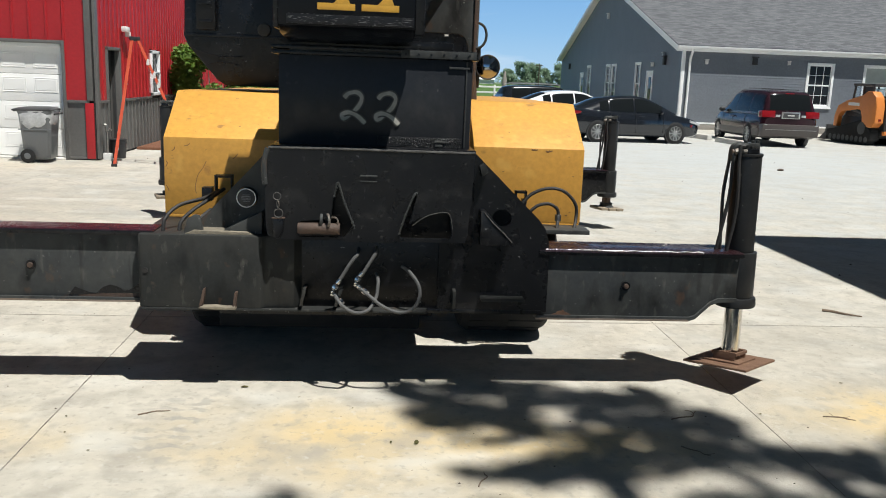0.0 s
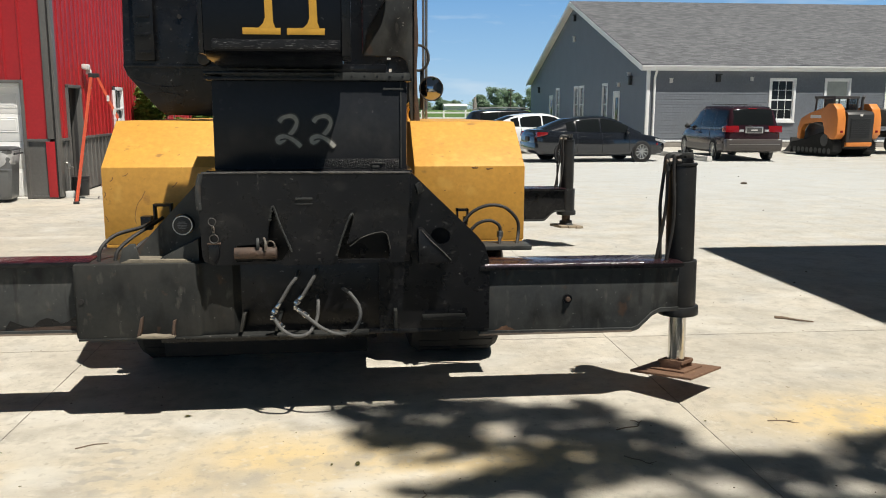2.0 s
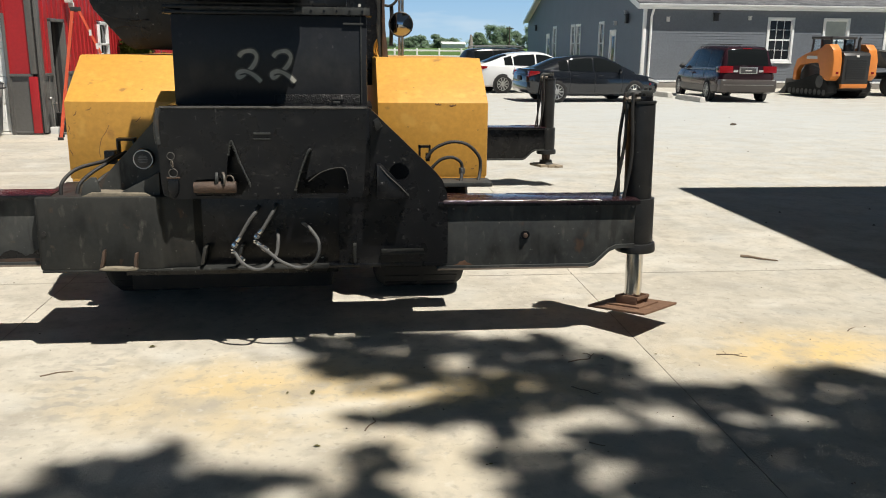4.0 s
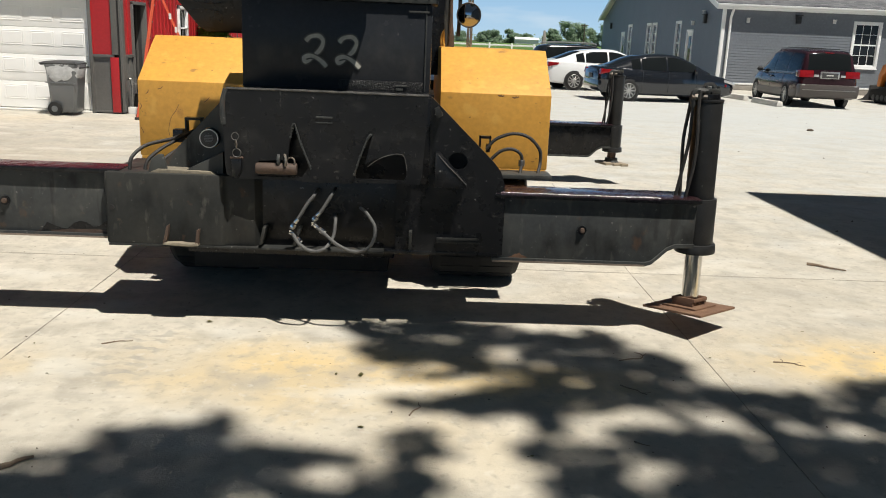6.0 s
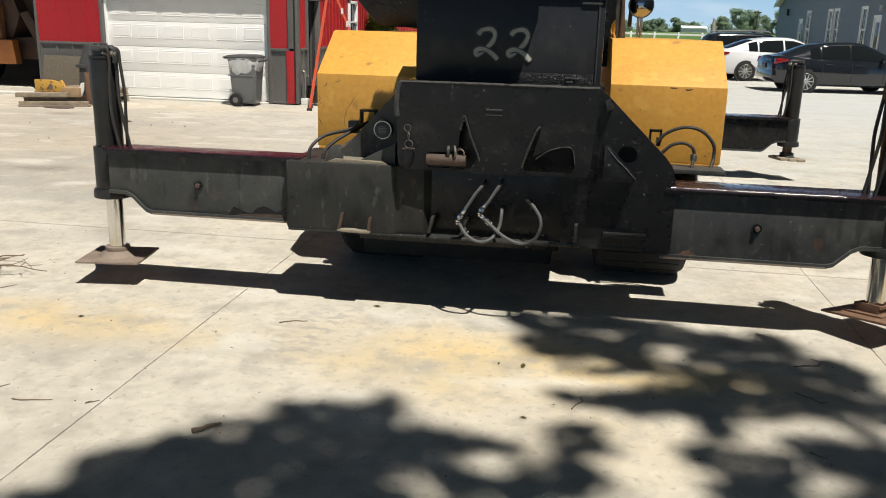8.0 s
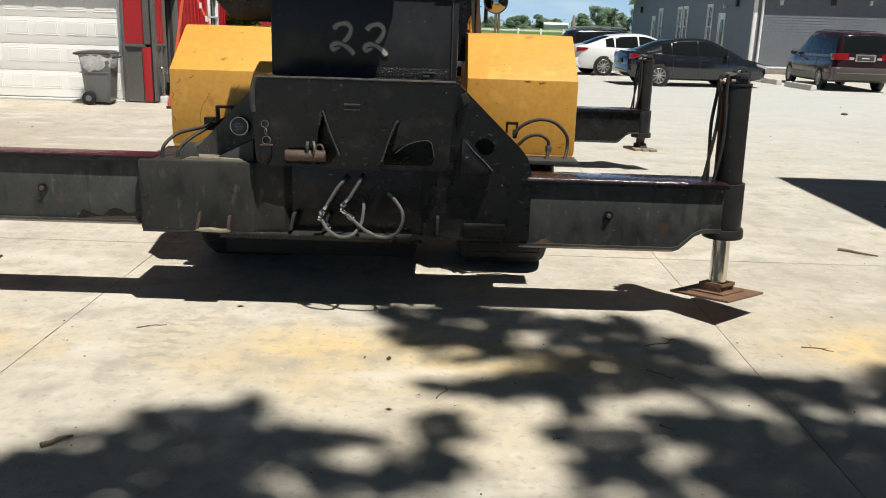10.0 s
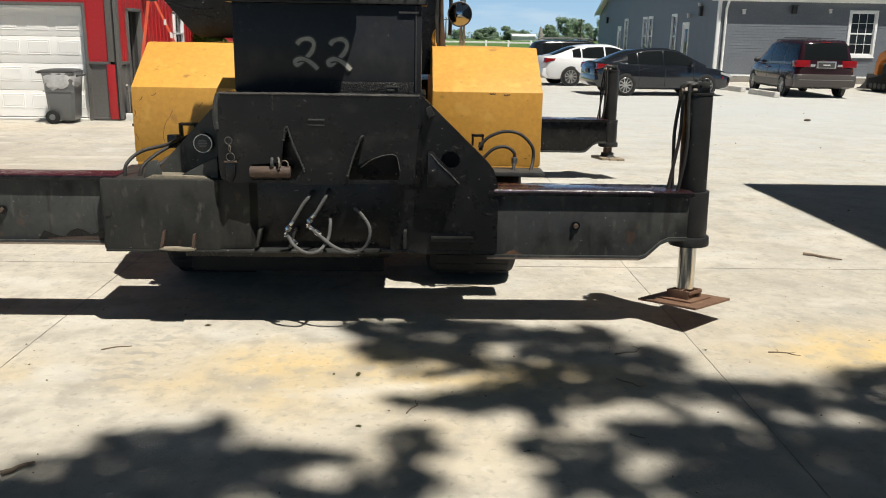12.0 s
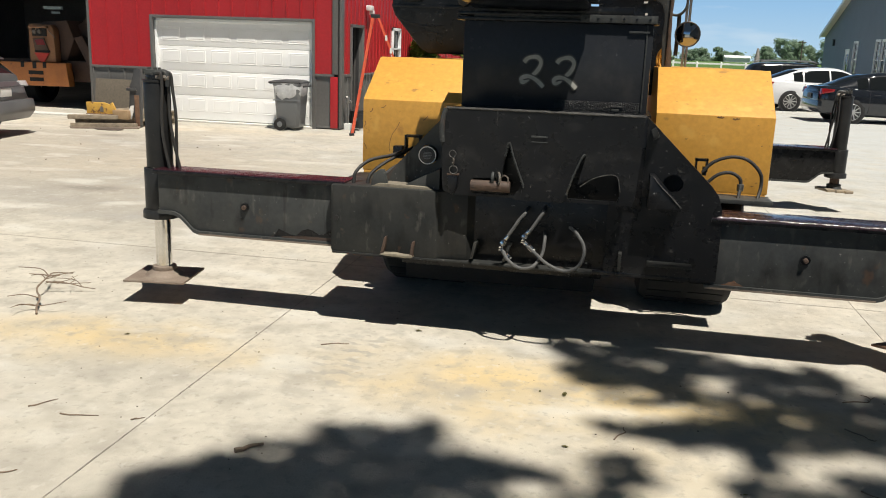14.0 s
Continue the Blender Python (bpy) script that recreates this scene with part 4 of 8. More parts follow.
for pts, r in (([(-1.044, 1.208), (-1.066, 1.165), (-1.096, 1.121), (-1.113, 1.046), (-1.107, 1.008)], 0.0035), ([(-1.141, 1.315), (-1.155, 1.303), (-1.173, 1.299)], 0.004), ([(-1.231, 1.292), (-1.236, 1.276), (-1.249, 1.267)], 0.0045),
               ([(-1.285, 1.205), (-1.278, 1.19), (-1.288, 1.168)], 0.0045), ([(-1.288, 1.056), (-1.276, 1.035), (-1.272, 1.019)], 0.004), ([(-0.851, 1.26), (-0.868, 1.24), (-0.883, 1.229)], 0.004)):
    paint_mark("paint_crack", pts, r * 0.6)
for x, z, r in ((0.985, 1.344, 0.013), (1.00, 1.342, 0.011), (1.078, 1.336, 0.014), (1.094, 1.338, 0.011), (0.80, 1.20, 0.006), (1.25, 1.18, 0.006), (1.22, 0.93, 0.008)):
    paint_mark("paint_chip", [(x - r, z), (x, z - r * 0.3), (x + r, z + 0.001)], r * 0.38)
# bolt-on bracket shapes between fender and housing
for x0, x1, z0, z1 in ((-0.965, -0.955, 1.02, 1.14), (-0.965, -0.86, 1.13, 1.145), (-0.87, -0.86, 1.04, 1.14), (-1.04, -0.98, 0.99, 1.07)):
    cbox("bracket", "black", x0, x1, 5.55, 5.62, z0, z1, 0.002)
for x0, x1, z0, z1 in ((0.855, 0.93, 1.085, 1.10), (0.918, 0.93, 1.02, 1.10), (0.855, 0.867, 1.03, 1.10), (0.90, 0.925, 1.0, 1.05)):
    cbox("bracket", "black", x0, x1, 5.55, 5.60, z0, z1, 0.002)

# hoses over the housing's top, both ends
for pts in ([(-1.16, 5.10, 0.885), (-1.15, 5.12, 0.955), (-1.09, 5.2, 1.015), (-0.98, 5.32, 1.04), (-0.93, 5.5, 1.06)],
            [(-1.08, 5.12, 0.885), (-1.065, 5.14, 0.94), (-1.01, 5.2, 0.995), (-0.95, 5.3, 1.035), (-0.90, 5.5, 1.07)],
            [(-1.0, 5.13, 0.885), (-0.985, 5.14, 0.93), (-0.955, 5.18, 0.965), (-0.93, 5.25, 0.985)]):
    cp("hydraulic_hose", add_tube(B(), pts, 0.0105, 10, 7), "hose", label="black hydraulic hose")
for pts in ([(0.90, 5.55, 1.02), (0.96, 5.55, 1.085), (1.06, 5.55, 1.122), (1.16, 5.55, 1.105), (1.235, 5.55, 1.03), (1.245, 5.55, 0.95), (1.225, 5.5, 0.88)],
            [(0.93, 5.52, 0.96), (0.99, 5.52, 1.015), (1.06, 5.52, 1.03), (1.115, 5.52, 1.0), (1.125, 5.52, 0.95), (1.112, 5.48, 0.88)]):
    cp("hydraulic_hose", add_tube(B(), pts, 0.0105, 10, 7), "hose", label="black hydraulic hose")
cp("hose_clamp", add_cyl(B(), (1.124, 5.52, 0.965), (1.124, 5.52, 0.925), 0.02, None, 10, 0.003), "steel", label="steel hose clamp")
cbox("hose_plate", "black_worn", 0.97, 1.30, 5.40, 5.60, 0.862, 0.888, 0.004, label="steel plate under the hoses")

# chassis, axles and tyres
cbox("chassis", "black", -0.45, 0.45, 5.5, 12.2, 0.55, 1.1, 0.01, label="black ladder chassis")
cbox("deck", "black", -1.2, 1.2, 9.2, 13.0, 1.0, 1.25, 0.01)
cp("axle", add_cyl(B(), (-1.0, 6.31, 0.50), (1.0, 6.31, 0.50), 0.14, None, 14), "black")


def wheel(bm_t, c, r, w, seg=40):
    """A tyre's section turned round the x axis."""
    prof = [(-w / 2, r * 0.62), (-w / 2 * 1.04, r * 0.80), (-w / 2 * 0.96, r * 0.94), (-w / 2 * 0.8, r), (w / 2 * 0.8, r), (w / 2 * 0.96, r * 0.94), (w / 2 * 1.04, r * 0.80), (w / 2, r * 0.62)]
    rows = [[bm_t.verts.new((c[0] + x, c[1] + rr * math.cos(2 * math.pi * i / seg), c[2] + rr * math.sin(2 * math.pi * i / seg))) for x, rr in prof] for i in range(seg)]
    for i in range(seg):
        a, b = rows[i], rows[(i + 1) % seg]
        for k in range(len(prof) - 1):
            bm_t.faces.new((a[k], a[k + 1], b[k + 1], b[k]))


for y in (6.31, 8.1):
    for x in (-0.905, 0.905):
        own = B()
        wheel(own, (x, y, 0.50), 0.50, 0.62)
        tyre = cp("tyre", own, "rubber", label="wide black crane tyre")
        cp("rim", add_cyl(B(), (x - 0.25, y, 0.50), (x + 0.25, y, 0.50), 0.31, None, 24), "yellow", tyre)
        lug = B()
        for k in range(30):
            a = 2 * math.pi * k / 30
            for side in (-1, 1):
                own2 = B()
                add_box(own2, 0.02 if side > 0 else -0.25, 0.25 if side > 0 else -0.02, -0.036, 0.036, 0.485, 0.503)
                merge(lug, own2, Matrix.Translation((x, y, 0.50)) @ Matrix.Rotation(a + 0.1 * side, 4, 'X'))
        cp("tread", lug, "rubber", tyre)
# gear under the housing; the first box is added to darken the underbody
cbox("belly_plate", "rubber", -0.98, 0.30, 5.72, 6.02, 0.15, 0.52, 0.02, label="dark box filling the shade behind the housing")
cbox("underframe", "black", -0.9, 0.35, 5.3, 5.6, 0.36, 0.5, 0.01)
cbox("mud_flap", "rubber", -1.15, -0.65, 6.80, 6.82, 0.22, 0.87, 0.004, label="black rubber mud flap")


def outrigger(side, x_in, x_out, y, ztop, pad_z, cyl_top, near, turn, pad_mat, label):
    """A beam that slides out sideways, with its jack, rod and float."""
    s = side
    zb, zt = ztop - (0.397 if near and s > 0 else 0.392), ztop - 0.02
    a = x_out
    pts = [(x_in, zb), (a - s * 0.335, zb), (a - s * 0.30, zb + 0.012), (a - s * 0.215, zb + 0.095), (a - s * 0.17, zb + 0.115), (a - s * 0.06, zb + 0.118), (a - s * 0.06, zt), (x_in, zt)]
    back = (0.11 if s > 0 else 0.03) if near else 0.175
    beam = cp("outrigger_beam", add_prism(B(), pts, y - 0.14, y + back - 0.03, 'y', 0.006), "black_worn" if near else "black", label=label)
    lo, hi = sorted((x_in, a - s * 0.045))
    cbox("top_flange", "oil_film" if s > 0 else "maroon", lo, hi, y - 0.166, y + back, zt, zt + 0.022, 0.004, beam, "oily wet top flange" if s > 0 else "maroon top flange")
    cbox("flange_edge", "black", lo, hi, y - 0.173, y - 0.1665, zt - 0.006, zt + 0.018, 0.001, beam)
    path = [(x_in, y - 0.145, zb), (a - s * 0.335, y - 0.145, zb)] + [(p[0], y - 0.145, p[1]) for p in pts[2:6]]
    strip = B()
    rows = []
    for p in path:
        rows.append([strip.verts.new((p[0], p[1] - 0.012, p[2] - 0.010)), strip.verts.new((p[0], p[1] - 0.012, p[2] + 0.012)), strip.verts.new((p[0], p[1] + 0.135 + back, p[2] + 0.012)), strip.verts.new((p[0], p[1] + 0.135 + back, p[2] - 0.010))])
    for r0, r1 in zip(rows, rows[1:]):
        for k in range(4):
            strip.faces.new((r0[k], r0[(k + 1) % 4], r1[(k + 1) % 4], r1[k]))
    strip.faces.new(rows[0])
    strip.faces.new(rows[-1][::-1])
    cp("bottom_flange", strip, "black_worn" , beam)
    if near and s > 0:
        # thick wet grease dragged along the flange, heaped up at its front edge
        tar, nx, ny = bmesh.new(), 420, 26
        grid = []
        for i in range(nx + 1):
            x = lo + 0.03 + (hi - lo - 0.27) * i / nx
            heap = 0.0085 + 0.006 * noise.noise((x * 16, 0.0, 2.0)) + 0.004 * noise.noise((x * 70, 0.0, 5.0))
            row = []
            for j in range(ny + 1):
                if j <= 7:
                    q = j / 7 * math.pi / 2
                    yy = y - 0.1755 + heap * 1.5 * (1 - math.cos(q)) + 0.003 * noise.noise((x * 55, 3.0, 9.0))
                    zz = zt + 0.012 + (heap + 0.010) * math.sin(q)
                else:
                    v = (j - 7) / (ny - 7)
                    lump = max(0.0, 0.3 + noise.noise((x * 38, v * 7, 2.0)) + 0.8 * noise.noise((x * 95, v * 15, 5.0)))
                    yy = y - 0.1755 + heap * 1.5 + 0.15 * v + 0.003 * noise.noise((x * 60, v * 3, 9.0))
                    zz = zt + 0.0215 + (0 if j == ny else (heap + 0.0005) * (1 - v) ** 6 + 0.0065 * lump * (1 - v))
                row.append(tar.verts.new((x, yy, zz)))
            grid.append(row)
        for r0, r1 in zip(grid, grid[1:]):
            for j in range(ny):
                tar.faces.new((r0[j], r1[j], r1[j + 1], r0[j + 1])).smooth = True
        drops = random.Random(19)
        for k in range(170):
            bead = drops.uniform(0.003, 0.0065)
            x, dy = drops.uniform(lo + 0.05, hi - 0.26), abs(drops.gauss(0, 0.022))
            m = Matrix.Translation((x, y - 0.168 + dy, zt + 0.0225)) @ Matrix.Diagonal((bead * drops.uniform(1.0, 2.4), bead, bead * 0.95, 1))
            bmesh.ops.create_icosphere(tar, subdivisions=2, radius=1.0, matrix=m)
        for f in tar.faces:
            f.smooth = True
        cp("grease_smear", tar, "wet_grease", beam, "thick wet dark grease", 80)
    if near:
        lo, hi = sorted((x_in, a - s * 0.34))
        cbox("flange_lip", "rust_pale", lo, hi, y - 0.160, y - 0.1575, zb - 0.012, zb - 0.002, 0, beam, "rust-stained flange lip")
        px = 1.447 if s > 0 else -1.862
        cp("stop_pin", add_cyl(B(), (px, y - 0.168, ztop - 0.205), (px, y - 0.13, ztop - 0.205), 0.014, None, 12, 0.003), "rust_dark", beam, "rusty stop pin")
        if s > 0:
            bloom = [(x_in + 0.09, zb + 0.013), (x_in + 0.21, zb + 0.013), (x_in + 0.195, zb + 0.022), (x_in + 0.172, zb + 0.030), (x_in + 0.160, zb + 0.044), (x_in + 0.148, zb + 0.036), (x_in + 0.132, zb + 0.034), (x_in + 0.118, zb + 0.022)]
            cp("rust_bloom", add_prism(B(), bloom, y - 0.1412, y - 0.139, 'y'), "rust", beam, "orange rust bloom by the bottom flange")
        else:
            edge = [(x_in - 0.02 - 0.038 * k, zb + 0.085 + 0.022 * math.sin(k * 1.3) + 0.010 * math.sin(k * 3.1) - 0.004 * k) for k in range(12)]
            cp("grime_patch", add_prism(B(), [(x_in - 0.02, zb + 0.045), *edge, (x_in - 0.47, zb + 0.020), (x_in - 0.25, zb + 0.034)], y - 0.1425, y - 0.139, 'y'), "black", beam, "oily black grime with a ragged edge")
            cbox("rust_strip", "rust_dark", x_in - 0.42, x_in - 0.02, y - 0.1415, y - 0.139, zb + 0.012, zb + 0.032, 0, beam, "rust-brown strip along the bottom")
        cp("pin_washer", add_cyl(B(), (px, y - 0.150, ztop - 0.205), (px, y - 0.138, ztop - 0.205), 0.027, None, 14), "black", beam)
    # the jack stands a little out of plumb on the loaded side
    lean = Matrix.Translation((a, y, zb)) @ Matrix.Rotation(radians(-1.1 if near and s > 0 else 0.0), 4, 'Y') @ Matrix.Translation((-a, -y, -zb))

    def jack(name, bm, mat, parent, label=""):
        bm.transform(lean)
        return cp(name, bm, mat, parent, label)

    jack("jack_sleeve", add_cyl(B(), (a, y, zb + 0.07), (a, y, zt + 0.008), 0.102, None, 28, 0.004), "barrel", beam)
    jack("sleeve_collar", add_cyl(B(), (a, y, zb + 0.052), (a, y, zb + 0.112), 0.122, 0.118, 28, 0.014), "barrel", beam, "rounded collar under the sleeve")
    jack("jack_barrel", add_cyl(B(), (a, y, zt - 0.02), (a, y, cyl_top - 0.055), 0.083, None, 28, 0.004), "barrel", beam)
    jack("barrel_head", add_cyl(B(), (a, y, cyl_top - 0.057), (a, y, cyl_top - 0.02), 0.066, None, 24, 0.004), "black", beam)
    jack("barrel_ring", add_cyl(B(), (a, y, cyl_top - 0.066), (a, y, cyl_top - 0.050), 0.087, None, 28, 0.003), "barrel", beam)
    for k in range(6):
        q = 0.5 + k * math.pi / 3
        jack("head_bolt", add_cyl(B(), (a + 0.052 * math.cos(q), y + 0.052 * math.sin(q), cyl_top - 0.022), (a + 0.052 * math.cos(q), y + 0.052 * math.sin(q), cyl_top - 0.006), 0.010, None, 6), "black_worn", beam)
    jack("port_fitting", add_cyl(B(), (a - s * 0.03, y - 0.055, cyl_top - 0.035), (a - s * 0.12, y - 0.055, cyl_top - 0.035), 0.014, None, 8, 0.002), "chain_steel", beam, "steel port fitting")
    jack("fitting_nut", add_cyl(B(), (a - s * 0.085, y - 0.055, cyl_top - 0.035), (a - s * 0.105, y - 0.055, cyl_top - 0.035), 0.020, None, 6, 0.002), "chain_steel", beam)
    jack("port_block", add_box(B(), a - 0.055, a + 0.05, y - 0.05, y + 0.05, cyl_top - 0.025, cyl_top + 0.012, 0.008), "black_worn", beam)
    for dx in (-0.03, 0.012, 0.04):
        jack("port_bolt", add_cyl(B(), (a + dx, y - 0.03, cyl_top + 0.01), (a + dx, y - 0.03, cyl_top + 0.026), 0.011, None, 8), "black_worn", beam)
    i = -s
    for ways, dy in (((0.075, 0.080, 0.074, 0.080, 0.110), -0.075), ((0.090, 0.100, 0.106, 0.126, 0.158), -0.035), ((0.098, 0.108, 0.130, 0.128, 0.120), 0.0)):
        drops = (0.012, 0.10, 0.27, 0.42, cyl_top - zt - 0.02)
        pts = [(a + i * 0.05, y + dy, cyl_top - 0.004)] + [(a + i * w, y + dy - 0.008 * (n in (2, 3)), cyl_top - d) for n, (w, d) in enumerate(zip(ways, drops))]
        jack("jack_hose", add_tube(B(), pts, 0.0100, 8, 6), "hose", beam, "black jack hose")
    jack("hose_elbow", add_tube(B(), [(a + i * 0.03, y - 0.05, cyl_top - 0.005), (a + i * 0.085, y - 0.05, cyl_top), (a + i * 0.105, y - 0.05, cyl_top - 0.03), (a + i * 0.105, y - 0.05, cyl_top - 0.09)], 0.017, 8, 4), "black_worn", beam, "blackened steel hose elbow")
    rod = jack("jack_rod", add_cyl(B(), (a, y, pad_z + 0.05), (a, y, zb + 0.09), 0.052, None, 28), "chrome" if near else "rust_dark", beam, "bright chromed jack rod" if near else "short rusty jack rod")
    jack("rod_foot", add_cyl(B(), (a, y, pad_z + 0.02), (a, y, pad_z + 0.06), 0.065, 0.058, 20, 0.005), "rust", rod)
    # a lifted float hangs a little askew
    tip = Matrix.Rotation(radians(-5.5 if pad_mat == "rust" else 0.0), 4, 'X')
    m = Matrix.Translation((a, y, pad_z)) @ tip @ Matrix.Rotation(radians(turn), 4, 'Z') @ Matrix.Translation((0, 0, -pad_z))
    own = B()
    if near:
        add_box(own, -0.2, 0.2, -0.2, 0.2, pad_z, pad_z + 0.014, 0.003)
    else:
        for k, (x0, x1) in enumerate(((-0.16, -0.06), (-0.056, 0.04), (0.046, 0.14))):
            add_box(own, x0, x1, -0.14 - 0.02 * k, 0.12 + 0.02 * k, pad_z - 0.006 * k, pad_z + 0.03 - 0.006 * k, 0.003)
    own.transform(m)
    jack("jack_float", own, pad_mat, beam, "square steel float plate" if near else "split timber boards under the jack")
    own = B()
    if pad_mat == "rust":
        for dx in (-0.068, 0.068):
            add_box(own, dx - 0.008, dx + 0.008, -0.07, 0.07, pad_z + 0.014, pad_z + 0.075, 0.003)
        for dy in (-0.072, 0.072):
            add_box(own, -0.075, 0.075, dy - 0.006, dy + 0.006, pad_z + 0.052, pad_z + 0.072, 0.002)
        add_box(own, -0.115, 0.115, -0.115, 0.115, pad_z + 0.014, pad_z + 0.024, 0.002)
    else:
        add_cyl(own, (0, 0, pad_z + 0.012), (0, 0, pad_z + 0.05), 0.13 if near else 0.10, 0.075, 20, 0.006)
        add_cyl(own, (0, 0, pad_z + 0.045), (0, 0, pad_z + 0.075), 0.078, None, 20, 0.006)
    own.transform(m)
    jack("float_socket", own, pad_mat if near else "black_worn", beam)
    return beam


outrigger(1, 0.93, 2.172, 5.22, 0.834, 0.13, 1.452, True, 41, "rust", "black outrigger beam with its jack lifted off the ground")
outrigger(-1, -1.20, -2.515, 5.22, 0.892, 0.15, 1.492, True, 8, "rust_pale", "black outrigger beam with its jack lifted off the ground")
outrigger(1, 1.2, 2.868, 10.68, 0.735, 0.245, 1.375, False, 20, "wood", "black outrigger beam far along the crane")
outrigger(-1, -1.2, -2.47, 10.68, 0.735, 0.245, 1.375, False, 20, "wood", "black outrigger beam far along the crane")
cbox("far_housing", "black", -1.2, 1.25, 10.48, 10.9, 0.38, 0.78, 0.02)

# ---- ground ----
bm = B()
for x0, x1, y0, y1 in ((-3000, 3000, -3000, 3000),):
    vs = [bm.verts.new(p) for p in ((x0, y0, -0.06), (x1, y0, -0.06), (x1, y1, -0.06), (x0, y1, -0.06))]
    bm.faces.new(vs)
ground = tagged(finish("ground", bm, "grass"), "flat lawn and soil reaching to the horizon", kind="structure")
pavement = thing("pavement", (0, 0, 0), "pale concrete yard of large cast slabs, stained and dusted yellow", "pavement", kind="structure")
SLAB_X = [-1.62 + 3.74 * k for k in range(-5, 9) if k != 2]
SLAB_Y = [6.45 * k for k in range(-3, 10)]
box("joint_bed", "joint_dirt", pavement, SLAB_X[0], SLAB_X[-1], SLAB_Y[0], SLAB_Y[-1], -0.055, -0.012)

# ---- the red metal shop ----
GX, GY = -5.23, 16.78          # its corner
shop = thing("metal_shop", (GX, GY, 0), "red metal shop with charcoal wainscot and corner trim", "building", kind="structure")
WAIN = 1.08


def ribbed(w, h, pitch=0.305, depth=0.022):
    """Sheet of ribbed metal, w wide along x, facing -y."""
    own = B()
    n = max(1, round(w / pitch))
    xs = []
    for k in range(n):
        x = w * k / n
        xs += [(x, 0.0), (x + 0.012, -depth), (x + 0.042, -depth), (x + 0.056, 0.0)]
    xs.append((w, 0.0))
    rows = [[own.verts.new((x, y, z)) for x, y in xs] for z in (0, h)]
    for a in range(len(xs) - 1):
        own.faces.new((rows[0][a], rows[0][a + 1], rows[1][a + 1], rows[1][a]))
    return own


def sheets(x0, x1, z0, z1, mat, m, pitch=0.305):
    """Panels 0.915 m wide from x0 to x1."""
    n = max(1, round((x1 - x0) / 0.915))
    w = (x1 - x0) / n
    for k in range(n):
        own = ribbed(w - 0.002, z1 - z0, pitch)
        own.transform(m @ Matrix.Translation((x0 + k * w, 0, z0)))
        part("metal_panel", own, mat, shop)


FRONT = Matrix.Identity(4)
SIDE = Matrix.Rotation(radians(90), 4, 'Z')
TOP = 5.2
# wall bodies behind the sheets
box("wall_core", "dark", shop, -5.58, -4.12, 0.02, 0.20, 0, TOP)
box("wall_core", "dark", shop, -0.56, -0.02, 0.02, 0.20, 0, TOP)
box("wall_core", "dark", shop, -4.12, -0.56, 0.02, 0.20, 2.12, TOP)
box("wall_core", "dark", shop, -14.0, -5.58, 0.02, 0.20, 4.6, TOP)
box("wall_core", "dark", shop, -18.0, -14.0, 0.02, 0.20, 0, TOP)
sheets(-5.58, -4.14, WAIN + 0.03, TOP, "red_metal", FRONT)
sheets(-5.58, -4.14, 0.04, WAIN - 0.02, "grey_metal", FRONT)
sheets(-4.14, -0.56, 2.16, TOP, "red_metal", FRONT)
sheets(-0.56, -0.12, WAIN + 0.03, TOP, "red_metal", FRONT)
sheets(-0.56, -0.20, 0.04, WAIN - 0.02, "grey_metal", FRONT)
sheets(-14.0, -5.58, 4.6, TOP, "red_metal", FRONT)
sheets(-18.0, -14.0, 0.04, TOP, "red_metal", FRONT)
box("wainscot_trim", "grey_metal", shop, -5.58, -4.14, -0.035, 0.0, WAIN - 0.02, WAIN + 0.03, 0.004)
box("wainscot_trim", "grey_metal", shop, -0.56, -0.12, -0.035, 0.0, WAIN - 0.02, WAIN + 0.03, 0.004)
box("base_trim", "grey_metal", shop, -5.58, -4.14, -0.03, 0.0, 0.02, 0.06, 0.003)
box("base_trim", "grey_metal", shop, -0.56, -0.02, -0.03, 0.0, 0.02, 0.06, 0.003)
# corner: grey above, a red strip on the wainscot, dark seam between the faces
box("corner_trim", "grey_metal", shop, -0.15, -0.035, -0.045, 0.0, WAIN + 0.03, TOP, 0.004)
box("corner_trim", "red_metal", shop, -0.19, -0.035, -0.045, 0.0, 0.03, WAIN - 0.02, 0.004)
box("corner_seam", "dark", shop, -0.032, -0.002, -0.03, 0.0, 0.03, TOP)
box("corner_trim", "grey_metal", shop, 0.0, 0.045, -0.045, 0.13, 0.03, TOP, 0.004)
# opening of the bay
box("bay_jamb", "grey_metal", shop, -5.63, -5.57, -0.03, 0.2, 0.0, 4.6, 0.004)
box("bay_threshold", "stop", shop, -14.0, -5.63, -0.25, 0.1, 0.0, 0.035, 0.006)
# side wall
D0, D1 = 0.67, 1.47        # doorway along the side
W0, W1 = 3.85, 4.60        # window
LEN = 14.0
for a, b, z0, z1 in ((0.0, D0, 0, TOP), (D0, D1, 2.06, TOP), (D1, W0, 0, TOP), (W0, W1, 0, 1.12), (W0, W1, 2.14, TOP), (W1, LEN, 0, TOP)):
    box("wall_core", "dark", shop, -0.20, -0.02, a + (0.2 if a == 0 else 0), b, z0, z1)
for a, b in ((0.13, D0), (D1, W0), (W1, LEN)):
    sheets(a, b, WAIN + 0.03, TOP, "red_metal", SIDE, 0.23)
    sheets(a, b, 0.04, WAIN - 0.02, "grey_metal", SIDE, 0.23)
    box("wainscot_trim", "grey_metal", shop, 0.0, 0.035, a, b, WAIN - 0.02, WAIN + 0.03, 0.004)
sheets(D0, D1, 2.10, TOP, "red_metal", SIDE, 0.23)
sheets(W0, W1, 2.16, TOP, "red_metal", SIDE, 0.23)
